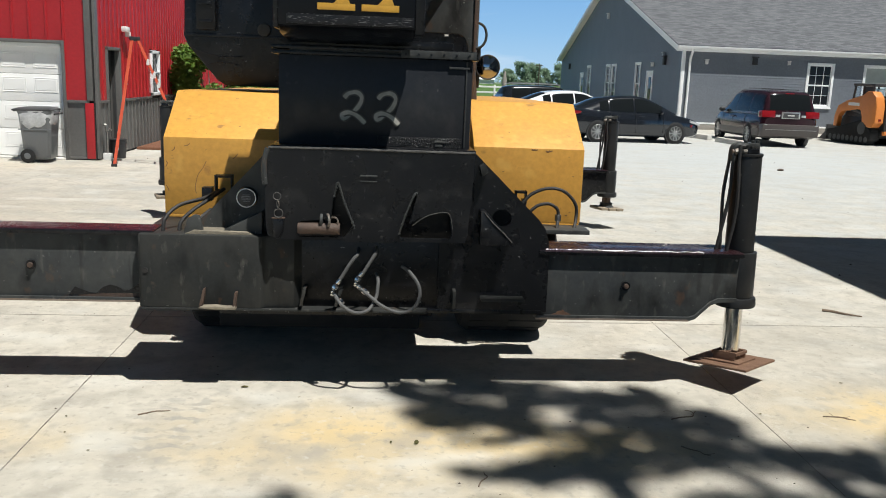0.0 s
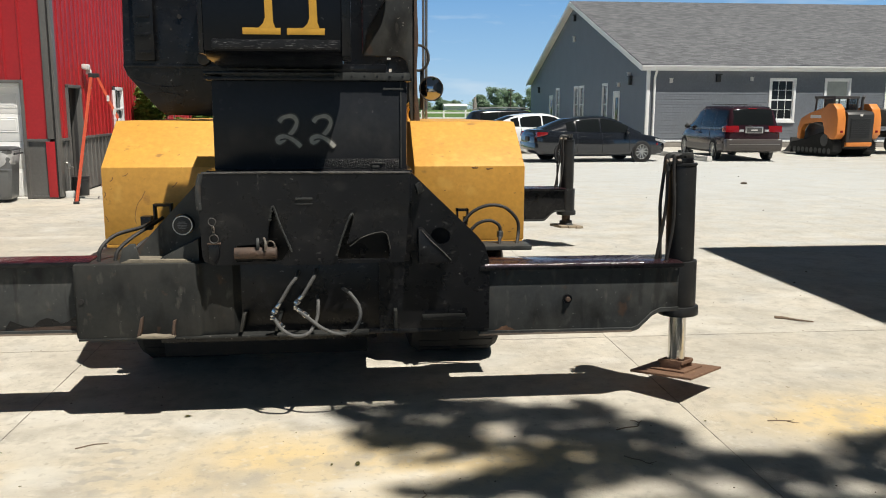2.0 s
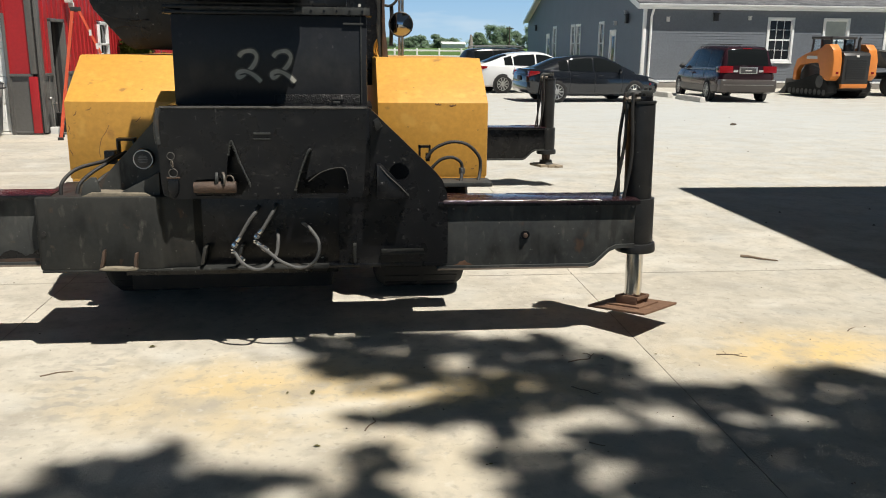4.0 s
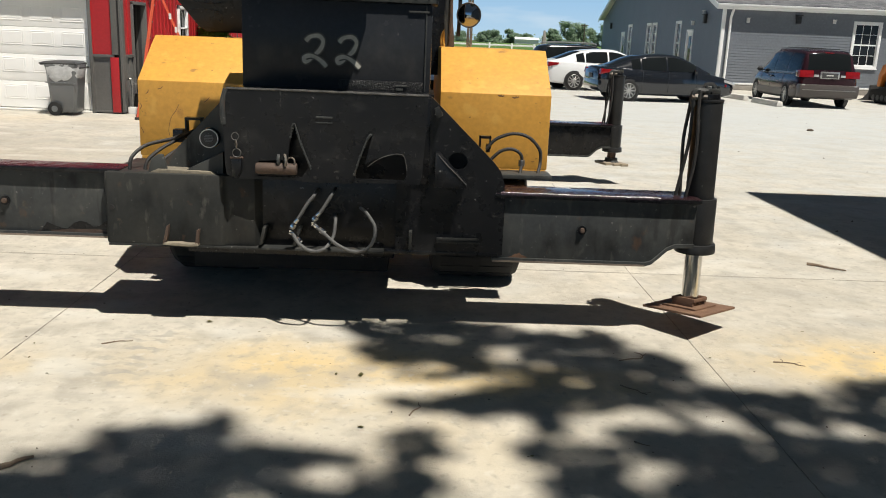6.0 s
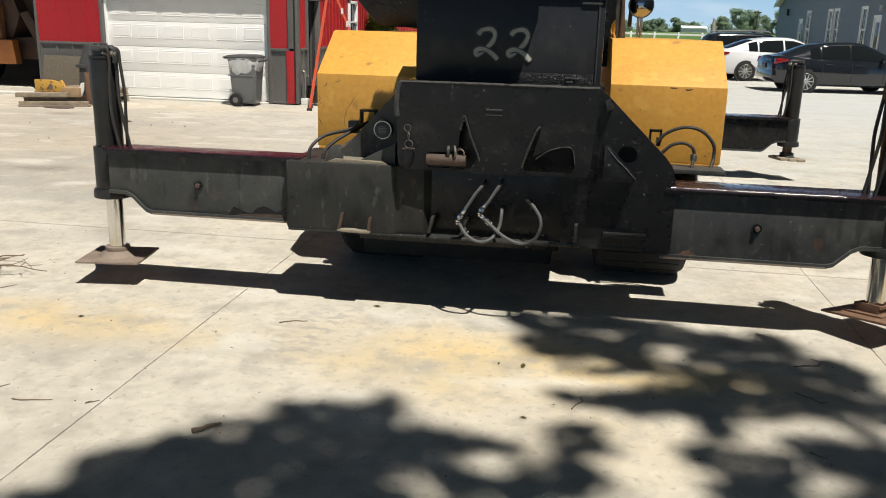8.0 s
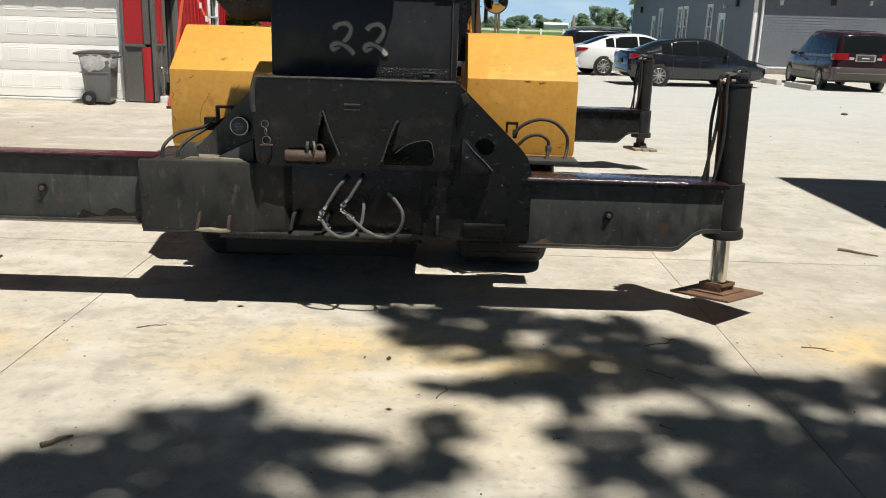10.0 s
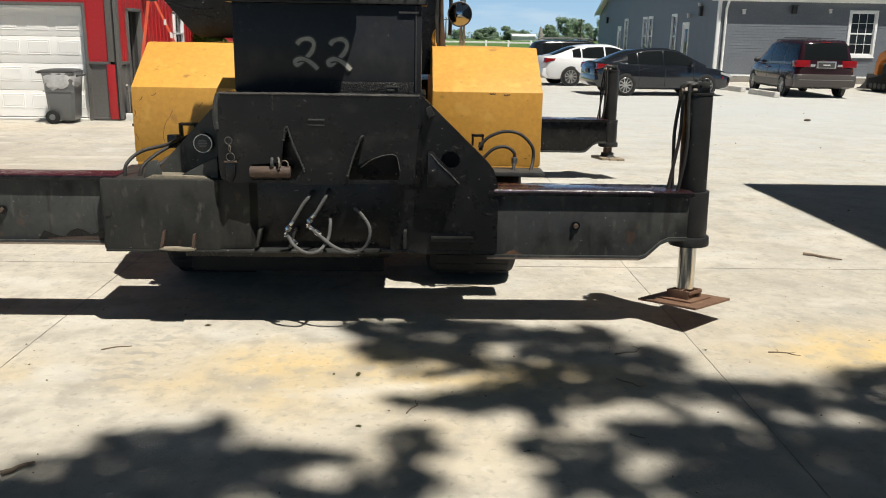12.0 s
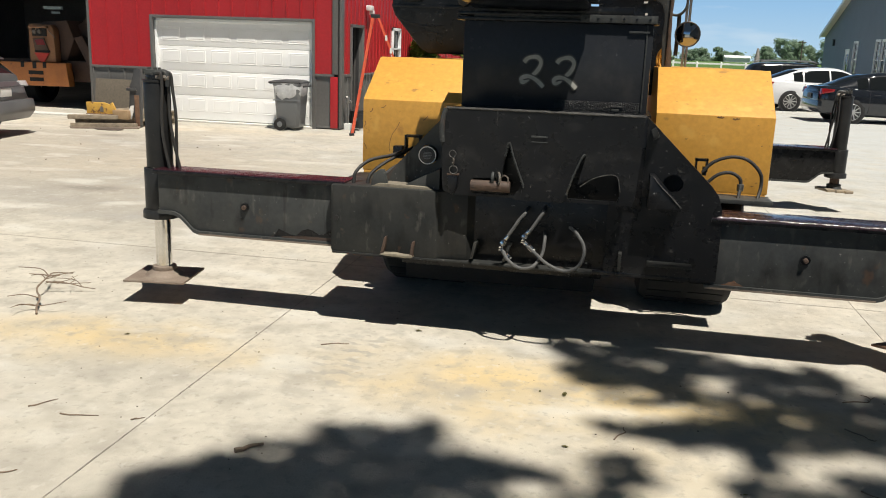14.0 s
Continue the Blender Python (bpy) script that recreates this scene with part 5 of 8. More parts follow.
sheets(W0, W1, 0.04, 1.06, "grey_metal", SIDE, 0.23)
for y0, y1, z0, z1 in ((D0 - 0.04, D0 + 0.03, 0, 2.10), (D1 - 0.03, D1 + 0.04, 0, 2.10), (D0 - 0.04, D1 + 0.04, 2.06, 2.12)):
    box("door_casing", "grey_metal", shop, -0.18, 0.04, y0, y1, z0, z1, 0.004)
# roof and far walls close the shop
box("roof_deck", "bay_lining", shop, -18.0, 0.0, 0.2, LEN, TOP, TOP + 0.1)
box("wall_back", "bay_lining", shop, -18.0, 0.0, LEN - 0.1, LEN, 0, TOP)
box("wall_side", "bay_lining", shop, -18.0, -17.9, 0.2, LEN, 0, TOP)
box("partition", "bay_lining", shop, -5.53, -5.43, 0.3, 9.0, 0, TOP)

# side door standing ajar
door = thing("door_1", (GX - 0.06, GY + D1 - 0.03, 0.03), "dark steel side door standing ajar", "door", kind="structure", turn=165)
box("door_leaf", "cm_grey", door, 0.0, 0.74, -0.02, 0.02, 0.0, 2.02, 0.006)
box("door_handle", "steel", door, 0.66, 0.69, -0.06, 0.06, 0.98, 1.02, 0.004)
win = thing("window_3", (GX, GY + (W0 + W1) / 2, 1.12), "white framed window in red metal wall", "window", kind="structure")
hw = (W1 - W0) / 2
for y0, y1, z0, z1 in ((-hw, -hw + 0.07, 0, 1.02), (hw - 0.07, hw, 0, 1.02), (-hw, hw, 0, 0.07), (-hw, hw, 0.95, 1.02), (-hw, hw, 0.50, 0.54)):
    box("window_frame", "white_trim", win, -0.06, 0.05, y0, y1, z0, z1, 0.006)
box("window_pane", "window_glass", win, -0.03, -0.02, -hw + 0.06, hw - 0.06, 0.06, 0.96)

# roll-up door with raised panels
DX0, DX1, DZ = -4.10, -0.58, 2.12
gd = thing("garage_door", (GX, GY, 0), "white sectional overhead door, closed", "garage door", kind="structure")
dw = (DX1 - DX0 - 0.10)
for r in range(4):
    z0 = 0.05 + r * 0.505
    sec = box("door_section", "white_door", gd, DX0 + 0.05, DX1 - 0.05, 0.085, 0.13, z0, z0 + 0.499, 0.006)
    for c in range(6):
        cx = DX0 + 0.05 + dw * (c + 0.5) / 6
        hw2, hh, cz = dw / 12 - 0.065, 0.138, z0 + (0.30 if r < 3 else 0.245)
        own = B()
        levels = ((0.0, 0.0875), (0.010, 0.0770), (0.028, 0.0810), (0.042, 0.0760))
        add_loft(own, [[(cx - hw2 + i, y, cz - hh + i), (cx + hw2 - i, y, cz - hh + i), (cx + hw2 - i, y, cz + hh - i), (cx - hw2 + i, y, cz + hh - i)] for i, y in levels])
        part("raised_panel", own, "white_door", sec, angle=10)
for x0, x1, z0, z1 in ((DX0 - 0.06, DX0, 0, DZ + 0.06), (DX1, DX1 + 0.06, 0, DZ + 0.06), (DX0, DX1, DZ, DZ + 0.06)):
    box("door_casing", "grey_metal", gd, x0, x1, -0.05, 0.14, z0, z1, 0.004)
for x0, x1 in ((DX0 + 0.005, DX0 + 0.05), (DX1 - 0.05, DX1 - 0.005)):
    box("weather_strip", "white_trim", gd, x0, x1, 0.03, 0.09, 0.03, DZ, 0.004)
box("weather_strip", "white_trim", gd, DX0, DX1, 0.03, 0.09, DZ - 0.06, DZ, 0.004)
box("door_sill", "stop", gd, DX0, DX1, -0.10, 0.16, 0.0, 0.035, 0.006)

# ---- the grey office building ----
HX, HY, HT = 13.0, 36.5, -2.0
office = thing("office_building", (HX, HY, 0), "slate grey vinyl-sided building with a shingled gable roof", "building", kind="structure", turn=HT)
EAVE, DEPTH, LONG, RISE = 3.45, 29.2, 34.0, 4.3


def laps(length, h, z0, m, mat, step=0.115):
    own = B()
    pts = []
    n = int(round(h / step))
    for k in range(n):
        z = z0 + h * k / n
        pts += [(-0.030, z), (-0.012, z + h / n)]
    rows = [[own.verts.new((x, y, z)) for y, z in pts] for x in (0, length)]
    for k in range(len(pts) - 1):
        own.faces.new((rows[0][k], rows[0][k + 1], rows[1][k + 1], rows[1][k]))
    own.transform(m)
    return tagged(part("lap_siding", own, mat, office), kind="stuff")


GAB = Matrix.Rotation(radians(-90), 4, 'Z') @ Matrix.Translation((-DEPTH, 0, 0))
wins = [(5.55, 1.0, 1.22, 2.92, 0), (8.05, 1.0, 1.22, 2.92, 1), (10.85, 1.0, 1.22, 2.92, 1), (13.6, 1.0, 1.22, 2.92, 1)]


def wall_with(openings, length, top, m, name):
    """A wall in its own plane, facing -y, with openings cut through."""
    own = B()
    xs = sorted({0.0, length, *[v for o in openings for v in (o[0], o[0] + o[1])]})
    for a, b in zip(xs, xs[1:]):
        hit = [o for o in openings if o[0] <= a and b <= o[0] + o[1]]
        spans = [(0.0, top)] if not hit else [(0.0, hit[0][2]), (hit[0][3], top)]
        for z0, z1 in spans:
            if z1 - z0 > 0.01:
                add_box(own, a, b, 0.0, 0.2, z0, z1)
    own.transform(m)
    part(name, own, "siding", office)
    for a, b in zip(xs, xs[1:]):
        hit = [o for o in openings if o[0] <= a and b <= o[0] + o[1]]
        spans = [(0.28, top)] if not hit else [(0.28, hit[0][2]), (hit[0][3], top)]
        for z0, z1 in spans:
            if z1 - z0 > 0.05:
                laps(b - a, z1 - z0, z0, m @ Matrix.Translation((a, 0, 0)), "siding")


wall_with(wins, LONG, EAVE, FRONT, "wall_front")
gab_open = [(DEPTH - 5.3, 0.95, 0.28, 2.42), (DEPTH - 7.45, 0.85, 0.9, 2.85), (DEPTH - 12.65, 0.9, 0.9, 2.85), (DEPTH - 14.05, 0.9, 0.9, 2.85), (DEPTH - 19.4, 0.95, 0.9, 2.85), (DEPTH - 21.6, 0.95, 0.28, 2.42)]
wall_with(gab_open, DEPTH, EAVE, GAB, "wall_gable")
own = B()
add_prism(own, [(0, EAVE), (DEPTH, EAVE), (DEPTH / 2, EAVE + RISE)], -0.01, 0.19, 'y')
own.transform(GAB)
part("gable_wall", own, "siding", office)
own = B()
n = 40
for k in range(n):
    z = EAVE + RISE * k / n
    inset = DEPTH / 2 * k / n
    z2 = EAVE + RISE * (k + 1) / n
    v = [own.verts.new(p) for p in ((inset, -0.034, z), (DEPTH - inset, -0.034, z), (DEPTH - inset - DEPTH / 2 / n, -0.014, z2), (inset + DEPTH / 2 / n, -0.014, z2))]
    own.faces.new(v)
own.transform(GAB)
tagged(part("lap_siding", own, "siding", office), kind="stuff")
box("foundation", "stone", office, -0.02, LONG, -0.045, 0.1, -0.02, 0.28, 0.004)
box("foundation", "stone", office, -0.045, 0.1, 0.0, DEPTH, -0.02, 0.28, 0.004)
box("water_table", "white_trim", office, 0.1, LONG, -0.06, -0.03, 0.24, 0.31, 0.004)
box("corner_board", "white_trim", office, -0.05, 0.09, -0.05, 0.09, 0.28, EAVE, 0.006)
box("wall_back", "siding", office, 0, LONG, DEPTH - 0.2, DEPTH, 0, EAVE)
box("wall_far", "siding", office, LONG - 0.2, LONG, 0.2, DEPTH - 0.2, 0, EAVE)
box("ceiling_plane", "dark", office, 0.2, LONG - 0.2, 0.2, DEPTH - 0.2, EAVE - 0.1, EAVE - 0.02)


def shingles():
    m = material("grey_asphalt_shingles", (0.128, 0.138, 0.158), 0.95, 0, (0.068, 0.074, 0.086), 2.2, 0.9, 0.5, 50)
    nt = m.node_tree
    b = nt.nodes["Principled BSDF"]
    old = b.inputs["Base Color"].links[0].from_socket
    tc = nt.nodes.new("ShaderNodeTexCoord")
    mp = nt.nodes.new("ShaderNodeMapping")
    mp.inputs["Rotation"].default_value = (radians(-16.4), 0, 0)
    nt.links.new(tc.outputs["Object"], mp.inputs["Vector"])
    br = nt.nodes.new("ShaderNodeTexBrick")
    br.inputs["Scale"].default_value = 1.0
    br.inputs["Brick Width"].default_value, br.inputs["Row Height"].default_value = 0.33, 0.145
    br.inputs["Mortar Size"].default_value = 0.006
    br.inputs["Color1"].default_value, br.inputs["Color2"].default_value = (0.18, 0.183, 0.19, 1), (0.066, 0.069, 0.076, 1)
    br.inputs["Mortar"].default_value = (0.06, 0.06, 0.06, 1)
    nt.links.new(mp.outputs[0], br.inputs["Vector"])
    mx = nt.nodes.new("ShaderNodeMix")
    mx.data_type = 'RGBA'
    mx.inputs["Factor"].default_value = 0.75
    nt.links.new(old, mx.inputs[6])
    nt.links.new(br.outputs["Color"], mx.inputs[7])
    nt.links.new(mx.outputs[2], b.inputs["Base Color"])
    return m


M["shingle"] = shingles()
own = B()
ov, ovx = 0.25, 0.35
sl = RISE / (DEPTH / 2)
add_prism(own, [(-ov, EAVE + 0.10 - ov * sl), (DEPTH / 2, EAVE + RISE + 0.10), (DEPTH + ov, EAVE + 0.10 - ov * sl), (DEPTH + ov, EAVE + 0.18 - ov * sl), (DEPTH / 2, EAVE + RISE + 0.20), (-ov, EAVE + 0.18 - ov * sl)], -ovx, LONG + ovx, 'x')
part("roof", own, "shingle", office, "weathered grey asphalt shingle roof")
own = B()
add_prism(own, [(-ov, EAVE - 0.10 - ov * sl), (DEPTH / 2, EAVE + RISE - 0.08), (DEPTH + ov, EAVE - 0.10 - ov * sl), (DEPTH + ov, EAVE + 0.14 - ov * sl), (DEPTH / 2, EAVE + RISE + 0.17), (-ov, EAVE + 0.14 - ov * sl)], -ovx - 0.025, -ovx, 'x')
part("rake_board", own, "white_trim", office)
own = B()
add_prism(own, [(0, EAVE - 0.06), (DEPTH / 2, EAVE + RISE - 0.06), (DEPTH, EAVE - 0.06), (DEPTH, EAVE - 0.02), (DEPTH / 2, EAVE + RISE + 0.0), (0, EAVE - 0.02)], -ovx, 0.0, 'x')
part("rake_soffit", own, "white_trim", office)
box("soffit", "white_trim", office, -ovx, LONG + ovx, -ov, 0.0, EAVE - 0.13, EAVE - 0.09, 0)
box("fascia", "white_trim", office, -ovx, LONG + ovx, -ov - 0.02, -ov, EAVE - 0.16, EAVE + 0.04, 0.004)
own = B()
add_prism(own, [(-ov - 0.02, EAVE + 0.06), (-ov - 0.13, EAVE + 0.06), (-ov - 0.13, EAVE + 0.02), (-ov - 0.10, EAVE - 0.06), (-ov - 0.02, EAVE - 0.06)], -ovx, LONG + ovx, 'x', 0.006)
part("gutter", own, "white_trim", office, "white aluminium gutter")
own = B()
add_tube(own, [(0.30, -ov - 0.06, EAVE - 0.06), (0.30, -ov - 0.03, EAVE - 0.14), (0.28, -0.16, EAVE - 0.36), (0.28, -0.08, EAVE - 0.46), (0.28, -0.08, 0.25), (0.28, -0.2, 0.12)], 0.052, 8, 4, smooth=False)
part("downspout", own, "white_trim", office, "white downspout at the corner")


def sash(x, w, z0, z1, m, blind=False):
    own = B()
    t = 0.10
    frame_bars = [(x - t, x, z0 - t, z1 + t), (x + w, x + w + t, z0 - t, z1 + t), (x, x + w, z1, z1 + t), (x, x + w, z0 - t, z0)]
    for a, b, c, d in frame_bars:
        add_box(own, a, b, -0.055, 0.05, c, d, 0.004)
    own.transform(m)
    fr = part("window", own, "white_trim", office, "white sash window with a pale blind" if blind else "white sash window with small panes")
    own = B()
    mid = (z0 + z1) / 2
    add_box(own, x, x + w, 0.0, 0.04, mid - 0.03, mid + 0.03, 0.003)
    for a, b in ((x, x + 0.04), (x + w - 0.04, x + w)):
        add_box(own, a, b, 0.0, 0.04, z0, z1, 0.003)
    for c, d in ((z0, z0 + 0.04), (z1 - 0.04, z1)):
        add_box(own, x, x + w, 0.0, 0.04, c, d, 0.003)
    own.transform(m)
    part("sash", own, "white_trim", fr)
    if not blind:
        own = B()
        for k in range(1, 3):
            add_box(own, x + w * k / 3 - 0.009, x + w * k / 3 + 0.009, 0.008, 0.03, z0 + 0.04, z1 - 0.04)
        for k in (1, 3):
            zz = z0 + (z1 - z0) * k / 4
            add_box(own, x + 0.04, x + w - 0.04, 0.008, 0.03, zz - 0.009, zz + 0.009)
        own.transform(m)
        part("muntin", own, "white_trim", fr)
    own = B()
    add_box(own, x + 0.03, x + w - 0.03, 0.022, 0.028, z0 + 0.03, z1 - 0.03)
    own.transform(m)
    part("pane", own, "blind" if blind else "window_glass", fr)
    own = B()
    add_box(own, x - 0.12, x + w + 0.12, -0.085, 0.0, z0 - 0.14, z0 - 0.10, 0.004)
    own.transform(m)
    part("window_sill", own, "white_trim", fr)


for x, w, z0, z1, blind in wins:
    sash(x, w, z0, z1, FRONT, bool(blind))
for x, w, z0, z1 in gab_open:
    if z0 > 0.5:
        sash(x, w, z0, z1, GAB)
    else:
        own = B()
        for a, b, c, d in ((x - 0.09, x, z0, z1 + 0.09), (x + w, x + w + 0.09, z0, z1 + 0.09), (x, x + w, z1, z1 + 0.09)):
            add_box(own, a, b, -0.05, 0.05, c, d, 0.004)
        own.transform(GAB)
        dr = part("entry_door", own, "white_trim", office, "white entry door with a tall glass light")
        own = B()
        add_box(own, x, x + w, 0.0, 0.05, z0, z1, 0.004)
        own.transform(GAB)
        part("door_leaf", own, "white_door", dr)
        own = B()
        add_box(own, x + 0.24, x + w - 0.24, -0.012, 0.0, z0 + 0.75, z1 - 0.22, 0.003)
        own.transform(GAB)
        part("door_light", own, "window_glass", dr)


def wall_lantern(x, z, m, name, mat, size=0.16):
    own = B()
    add_box(own, x - size / 2, x + size / 2, -0.16, -0.03, z, z + size * 1.5, 0.02)
    add_box(own, x - size * 0.7, x + size * 0.7, -0.20, -0.03, z + size * 1.5, z + size * 1.7, 0.01)
    own.transform(m)
    part(name, own, mat, office)


wall_lantern(DEPTH - 2.4, 2.75, GAB, "wall_lamp", "black_plastic", 0.24)
wall_lantern(DEPTH - 25.5, 2.75, GAB, "wall_lamp", "black_plastic", 0.24)
wall_lantern(3.1, 2.83, FRONT, "wall_lamp", "black_plastic", 0.2)
wall_lantern(DEPTH / 2 + 0.3, EAVE + 3.3, GAB, "wall_lamp", "black_plastic", 0.22)
wall_lantern(DEPTH / 2 + 0.3, EAVE + 2.1, GAB, "flood_lamp", "white_plastic", 0.2)
wall_lantern(DEPTH - 2.6, 3.15, GAB, "small_box", "white_plastic", 0.1)
wall_lantern(DEPTH - 4.3, 2.7, GAB, "house_number", "white_plastic", 0.12)
wall_lantern(1.0, 2.78, FRONT, "flood_lamp", "white_plastic", 0.12)
wall_lantern(4.6, 2.88, FRONT, "flood_lamp", "white_plastic", 0.1)

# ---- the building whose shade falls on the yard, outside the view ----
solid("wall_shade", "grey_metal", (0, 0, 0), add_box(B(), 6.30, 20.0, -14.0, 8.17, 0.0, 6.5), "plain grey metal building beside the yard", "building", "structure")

# the low sky all round, far beyond the fields
own = B()
ring = [(900 * math.cos(k * math.pi / 36), 900 * math.sin(k * math.pi / 36)) for k in range(72)]
low, high = [own.verts.new((x, y, -4.0)) for x, y in ring], [own.verts.new((x, y, 240.0)) for x, y in ring]
for k in range(72):
    own.faces.new((low[k], high[k], high[(k + 1) % 72], low[(k + 1) % 72]))
solid("backdrop", "low_sky", (0, 0, 0), own, "clear blue summer sky above the horizon", kind="structure")

# ---- vehicles ----
def car_wheel(parent, x, y, r, w, side):
    """Tyre with a spoked alloy rim; y is the outer face's side."""
    own = B()
    wheel(own, (0, 0, 0), r, w, 28)
    own.transform(Matrix.Translation((x, y, r)) @ Matrix.Rotation(radians(90), 4, 'Z'))
    tyre = part("tyre", own, "rubber", parent)
    own = B()
    f = y + side * (w / 2 - 0.015)
    add_ring(own, (x, f, r), (0, 1, 0), r * 0.68, 0.020, 24, 6)
    for k in range(10):
        a = 2 * math.pi * k / 10
        add_tube(own, [(x + 0.05 * math.cos(a), f + side * 0.004, r + 0.05 * math.sin(a)), (x + r * 0.68 * math.cos(a), f, r + r * 0.68 * math.sin(a))], 0.019, 5, 2, smooth=False)
    add_cyl(own, (x, f - 0.02, r), (x, f + side * 0.015, r), 0.06, None, 14)
    part("rim", own, "alloy", tyre)
    part("brake_backing", add_cyl(B(), (x, f - side * 0.09, r), (x, f - side * 0.04, r), r * 0.68, None, 20), "cm_grey", tyre)


def interp(rows, x):
    """Linear between rows of (x, ...values)."""
    if x <= rows[0][0]:
        return rows[0][1:]
    for a, b in zip(rows, rows[1:]):
        if x <= b[0]:
            t = (x - a[0]) / (b[0] - a[0])
            return [p + (q - p) * t for p, q in zip(a[1:], b[1:])]
    return rows[-1][1:]


def glide(rows, x):
    """A smooth curve through rows of (x, ...values)."""
    if x <= rows[0][0]:
        return list(rows[0][1:])
    if x >= rows[-1][0]:
        return list(rows[-1][1:])
    i = max(k for k in range(len(rows) - 1) if rows[k][0] <= x)
    a, b = rows[i], rows[i + 1]
    p, q = rows[max(0, i - 1)], rows[min(len(rows) - 1, i + 2)]
    h = b[0] - a[0]
    t = (x - a[0]) / h
    out = []
    for k in range(1, len(a)):
        m0 = (b[k] - p[k]) / (b[0] - p[0]) * h
        m1 = (q[k] - a[k]) / (q[0] - a[0]) * h
        out.append((2 * t ** 3 - 3 * t * t + 1) * a[k] + (t ** 3 - 2 * t * t + t) * m0 + (3 * t * t - 2 * t ** 3) * b[k] + (t ** 3 - t * t) * m1)
    return out


def cabin_side(cabin, x):
    """The half section of the cabin at x, from the belt up and over to the middle of the roof."""
    wb, zb, wt, zt = glide(cabin, x)
    h = zt - zb
    return [(wb, zb - 0.04), (wb, zb), (wb - (wb - wt) * 0.30, zb + h * 0.38), (wb - (wb - wt) * 0.68, zb + h * 0.72), (wt + (wb - wt) * 0.06, zb + h * 0.90), (wt * 0.93, zb + h * 0.985), (wt * 0.7, zt + 0.012), (wt * 0.3, zt + 0.022)]


def make_car(e, lower, cabin, paint, wheels, r, windows, front, rear, lower_paint=None, roof_rails=False):
    """e: the thing. lower: rows of x, half width, bottom, top; cabin: rows of x, half width at the belt, belt height, half width at the top, top height.
    x runs from the tail to the nose; windows: stretches of side glass; front, rear: those of the end glass."""
    n = 44
    x0, x1 = lower[0][0], lower[-1][0]

    def hull(x, grow=0.0):
        w, zb, zt = glide(lower, x)
        h = zt - zb
        half = [(w * 0.86, zb), (w * 0.955, zb + h * 0.07), (w * 0.99, zb + h * 0.25), (w, zb + h * 0.5), (w * 0.992, zb + h * 0.72), (w * 0.975, zb + h * 0.80), (w * 0.94, zb + h * 0.93), (w * 0.86, zb + h * 0.985), (w * 0.5, zt + 0.012)]
        return [(x, -y - grow, z) for y, z in half] + [(x, y + grow, z) for y, z in half[::-1]]

    own = B()
    add_loft(own, [hull(x0 + (x1 - x0) * k / n) for k in range(n + 1)])
    shell = part("body", own, paint, e, angle=40)
    if lower_paint:
        own = B()
        secs = []
        for k in range(n + 1):
            x = x0 - 0.01 + (x1 - x0 + 0.02) * k / n
            w, zb, zt = glide(lower, x)
            secs.append([(x, -w * 0.93, zb - 0.01), (x, -w * 1.008, zb + 0.06), (x, -w * 1.012, zb + 0.27), (x, w * 1.012, zb + 0.27), (x, w * 1.008, zb + 0.06), (x, w * 0.93, zb - 0.01)])
        add_loft(own, secs)
        part("lower_cladding", own, lower_paint, shell)
    # cabin in the body's paint, with panes set on it
    c0, c1 = cabin[0][0], cabin[-1][0]
    own = B()
    secs = []
    for k in range(41):
        x = c0 + (c1 - c0) * k / 40
        half = cabin_side(cabin, x)
        secs.append([(x, -y, z) for y, z in half] + [(x, y, z) for y, z in half[::-1]])
    add_loft(own, secs)
    house = part("cabin", own, paint, shell, angle=40)
    for wx0, wx1 in windows:
        for sd in (-1, 1):
            own = B()
            secs = []
            for k in range(9):
                x = wx0 + (wx1 - wx0) * k / 8
                half = cabin_side(cabin, x)
                ring = []
                for f in (1.18, 2.0, 3.0, 3.75):
                    i = int(f)
                    i2 = min(i + 1, len(half) - 1)
                    ring.append((half[i][0] + (half[i2][0] - half[i][0]) * (f - i), half[i][1] + (half[i2][1] - half[i][1]) * (f - i)))
                secs.append([(x, sd * (y + 0.006), z + 0.002) for y, z in ring] + [(x, sd * (y - 0.02), z) for y, z in ring[::-1]])
            add_loft(own, secs)
            part("side_window", own, "auto_glass", house, angle=40)
    for name, (wx0, wx1) in (("windscreen", front), ("rear_window", rear)):
        own = B()
        secs = []
        for k in range(9):
            x = wx0 + (wx1 - wx0) * k / 8
            half = cabin_side(cabin, x)
            ring = [(half[i][0] * 0.97, half[i][1] + 0.007) for i in (5, 6, 7)]
            out = [(x, -y, z) for y, z in ring] + [(x, y, z) for y, z in ring[::-1]]
            secs.append(out + [(x, y, z - 0.03) for x, y, z in out[::-1]])
        add_loft(own, secs)
        part(name, own, "auto_glass", house, angle=40)
    for x, sd in [(x, sd) for x in wheels for sd in (-1, 1)]:
        w, zb, zt = glide(lower, x)
        own = B()
        add_cyl(own, (x, sd * (w - 0.12), r), (x, sd * (w + 0.004), r), r * 1.10, None, 32)
        part("wheel_arch", own, "black_plastic", shell)
        car_wheel(e, x, sd * (w - 0.085), r, 0.21, sd)
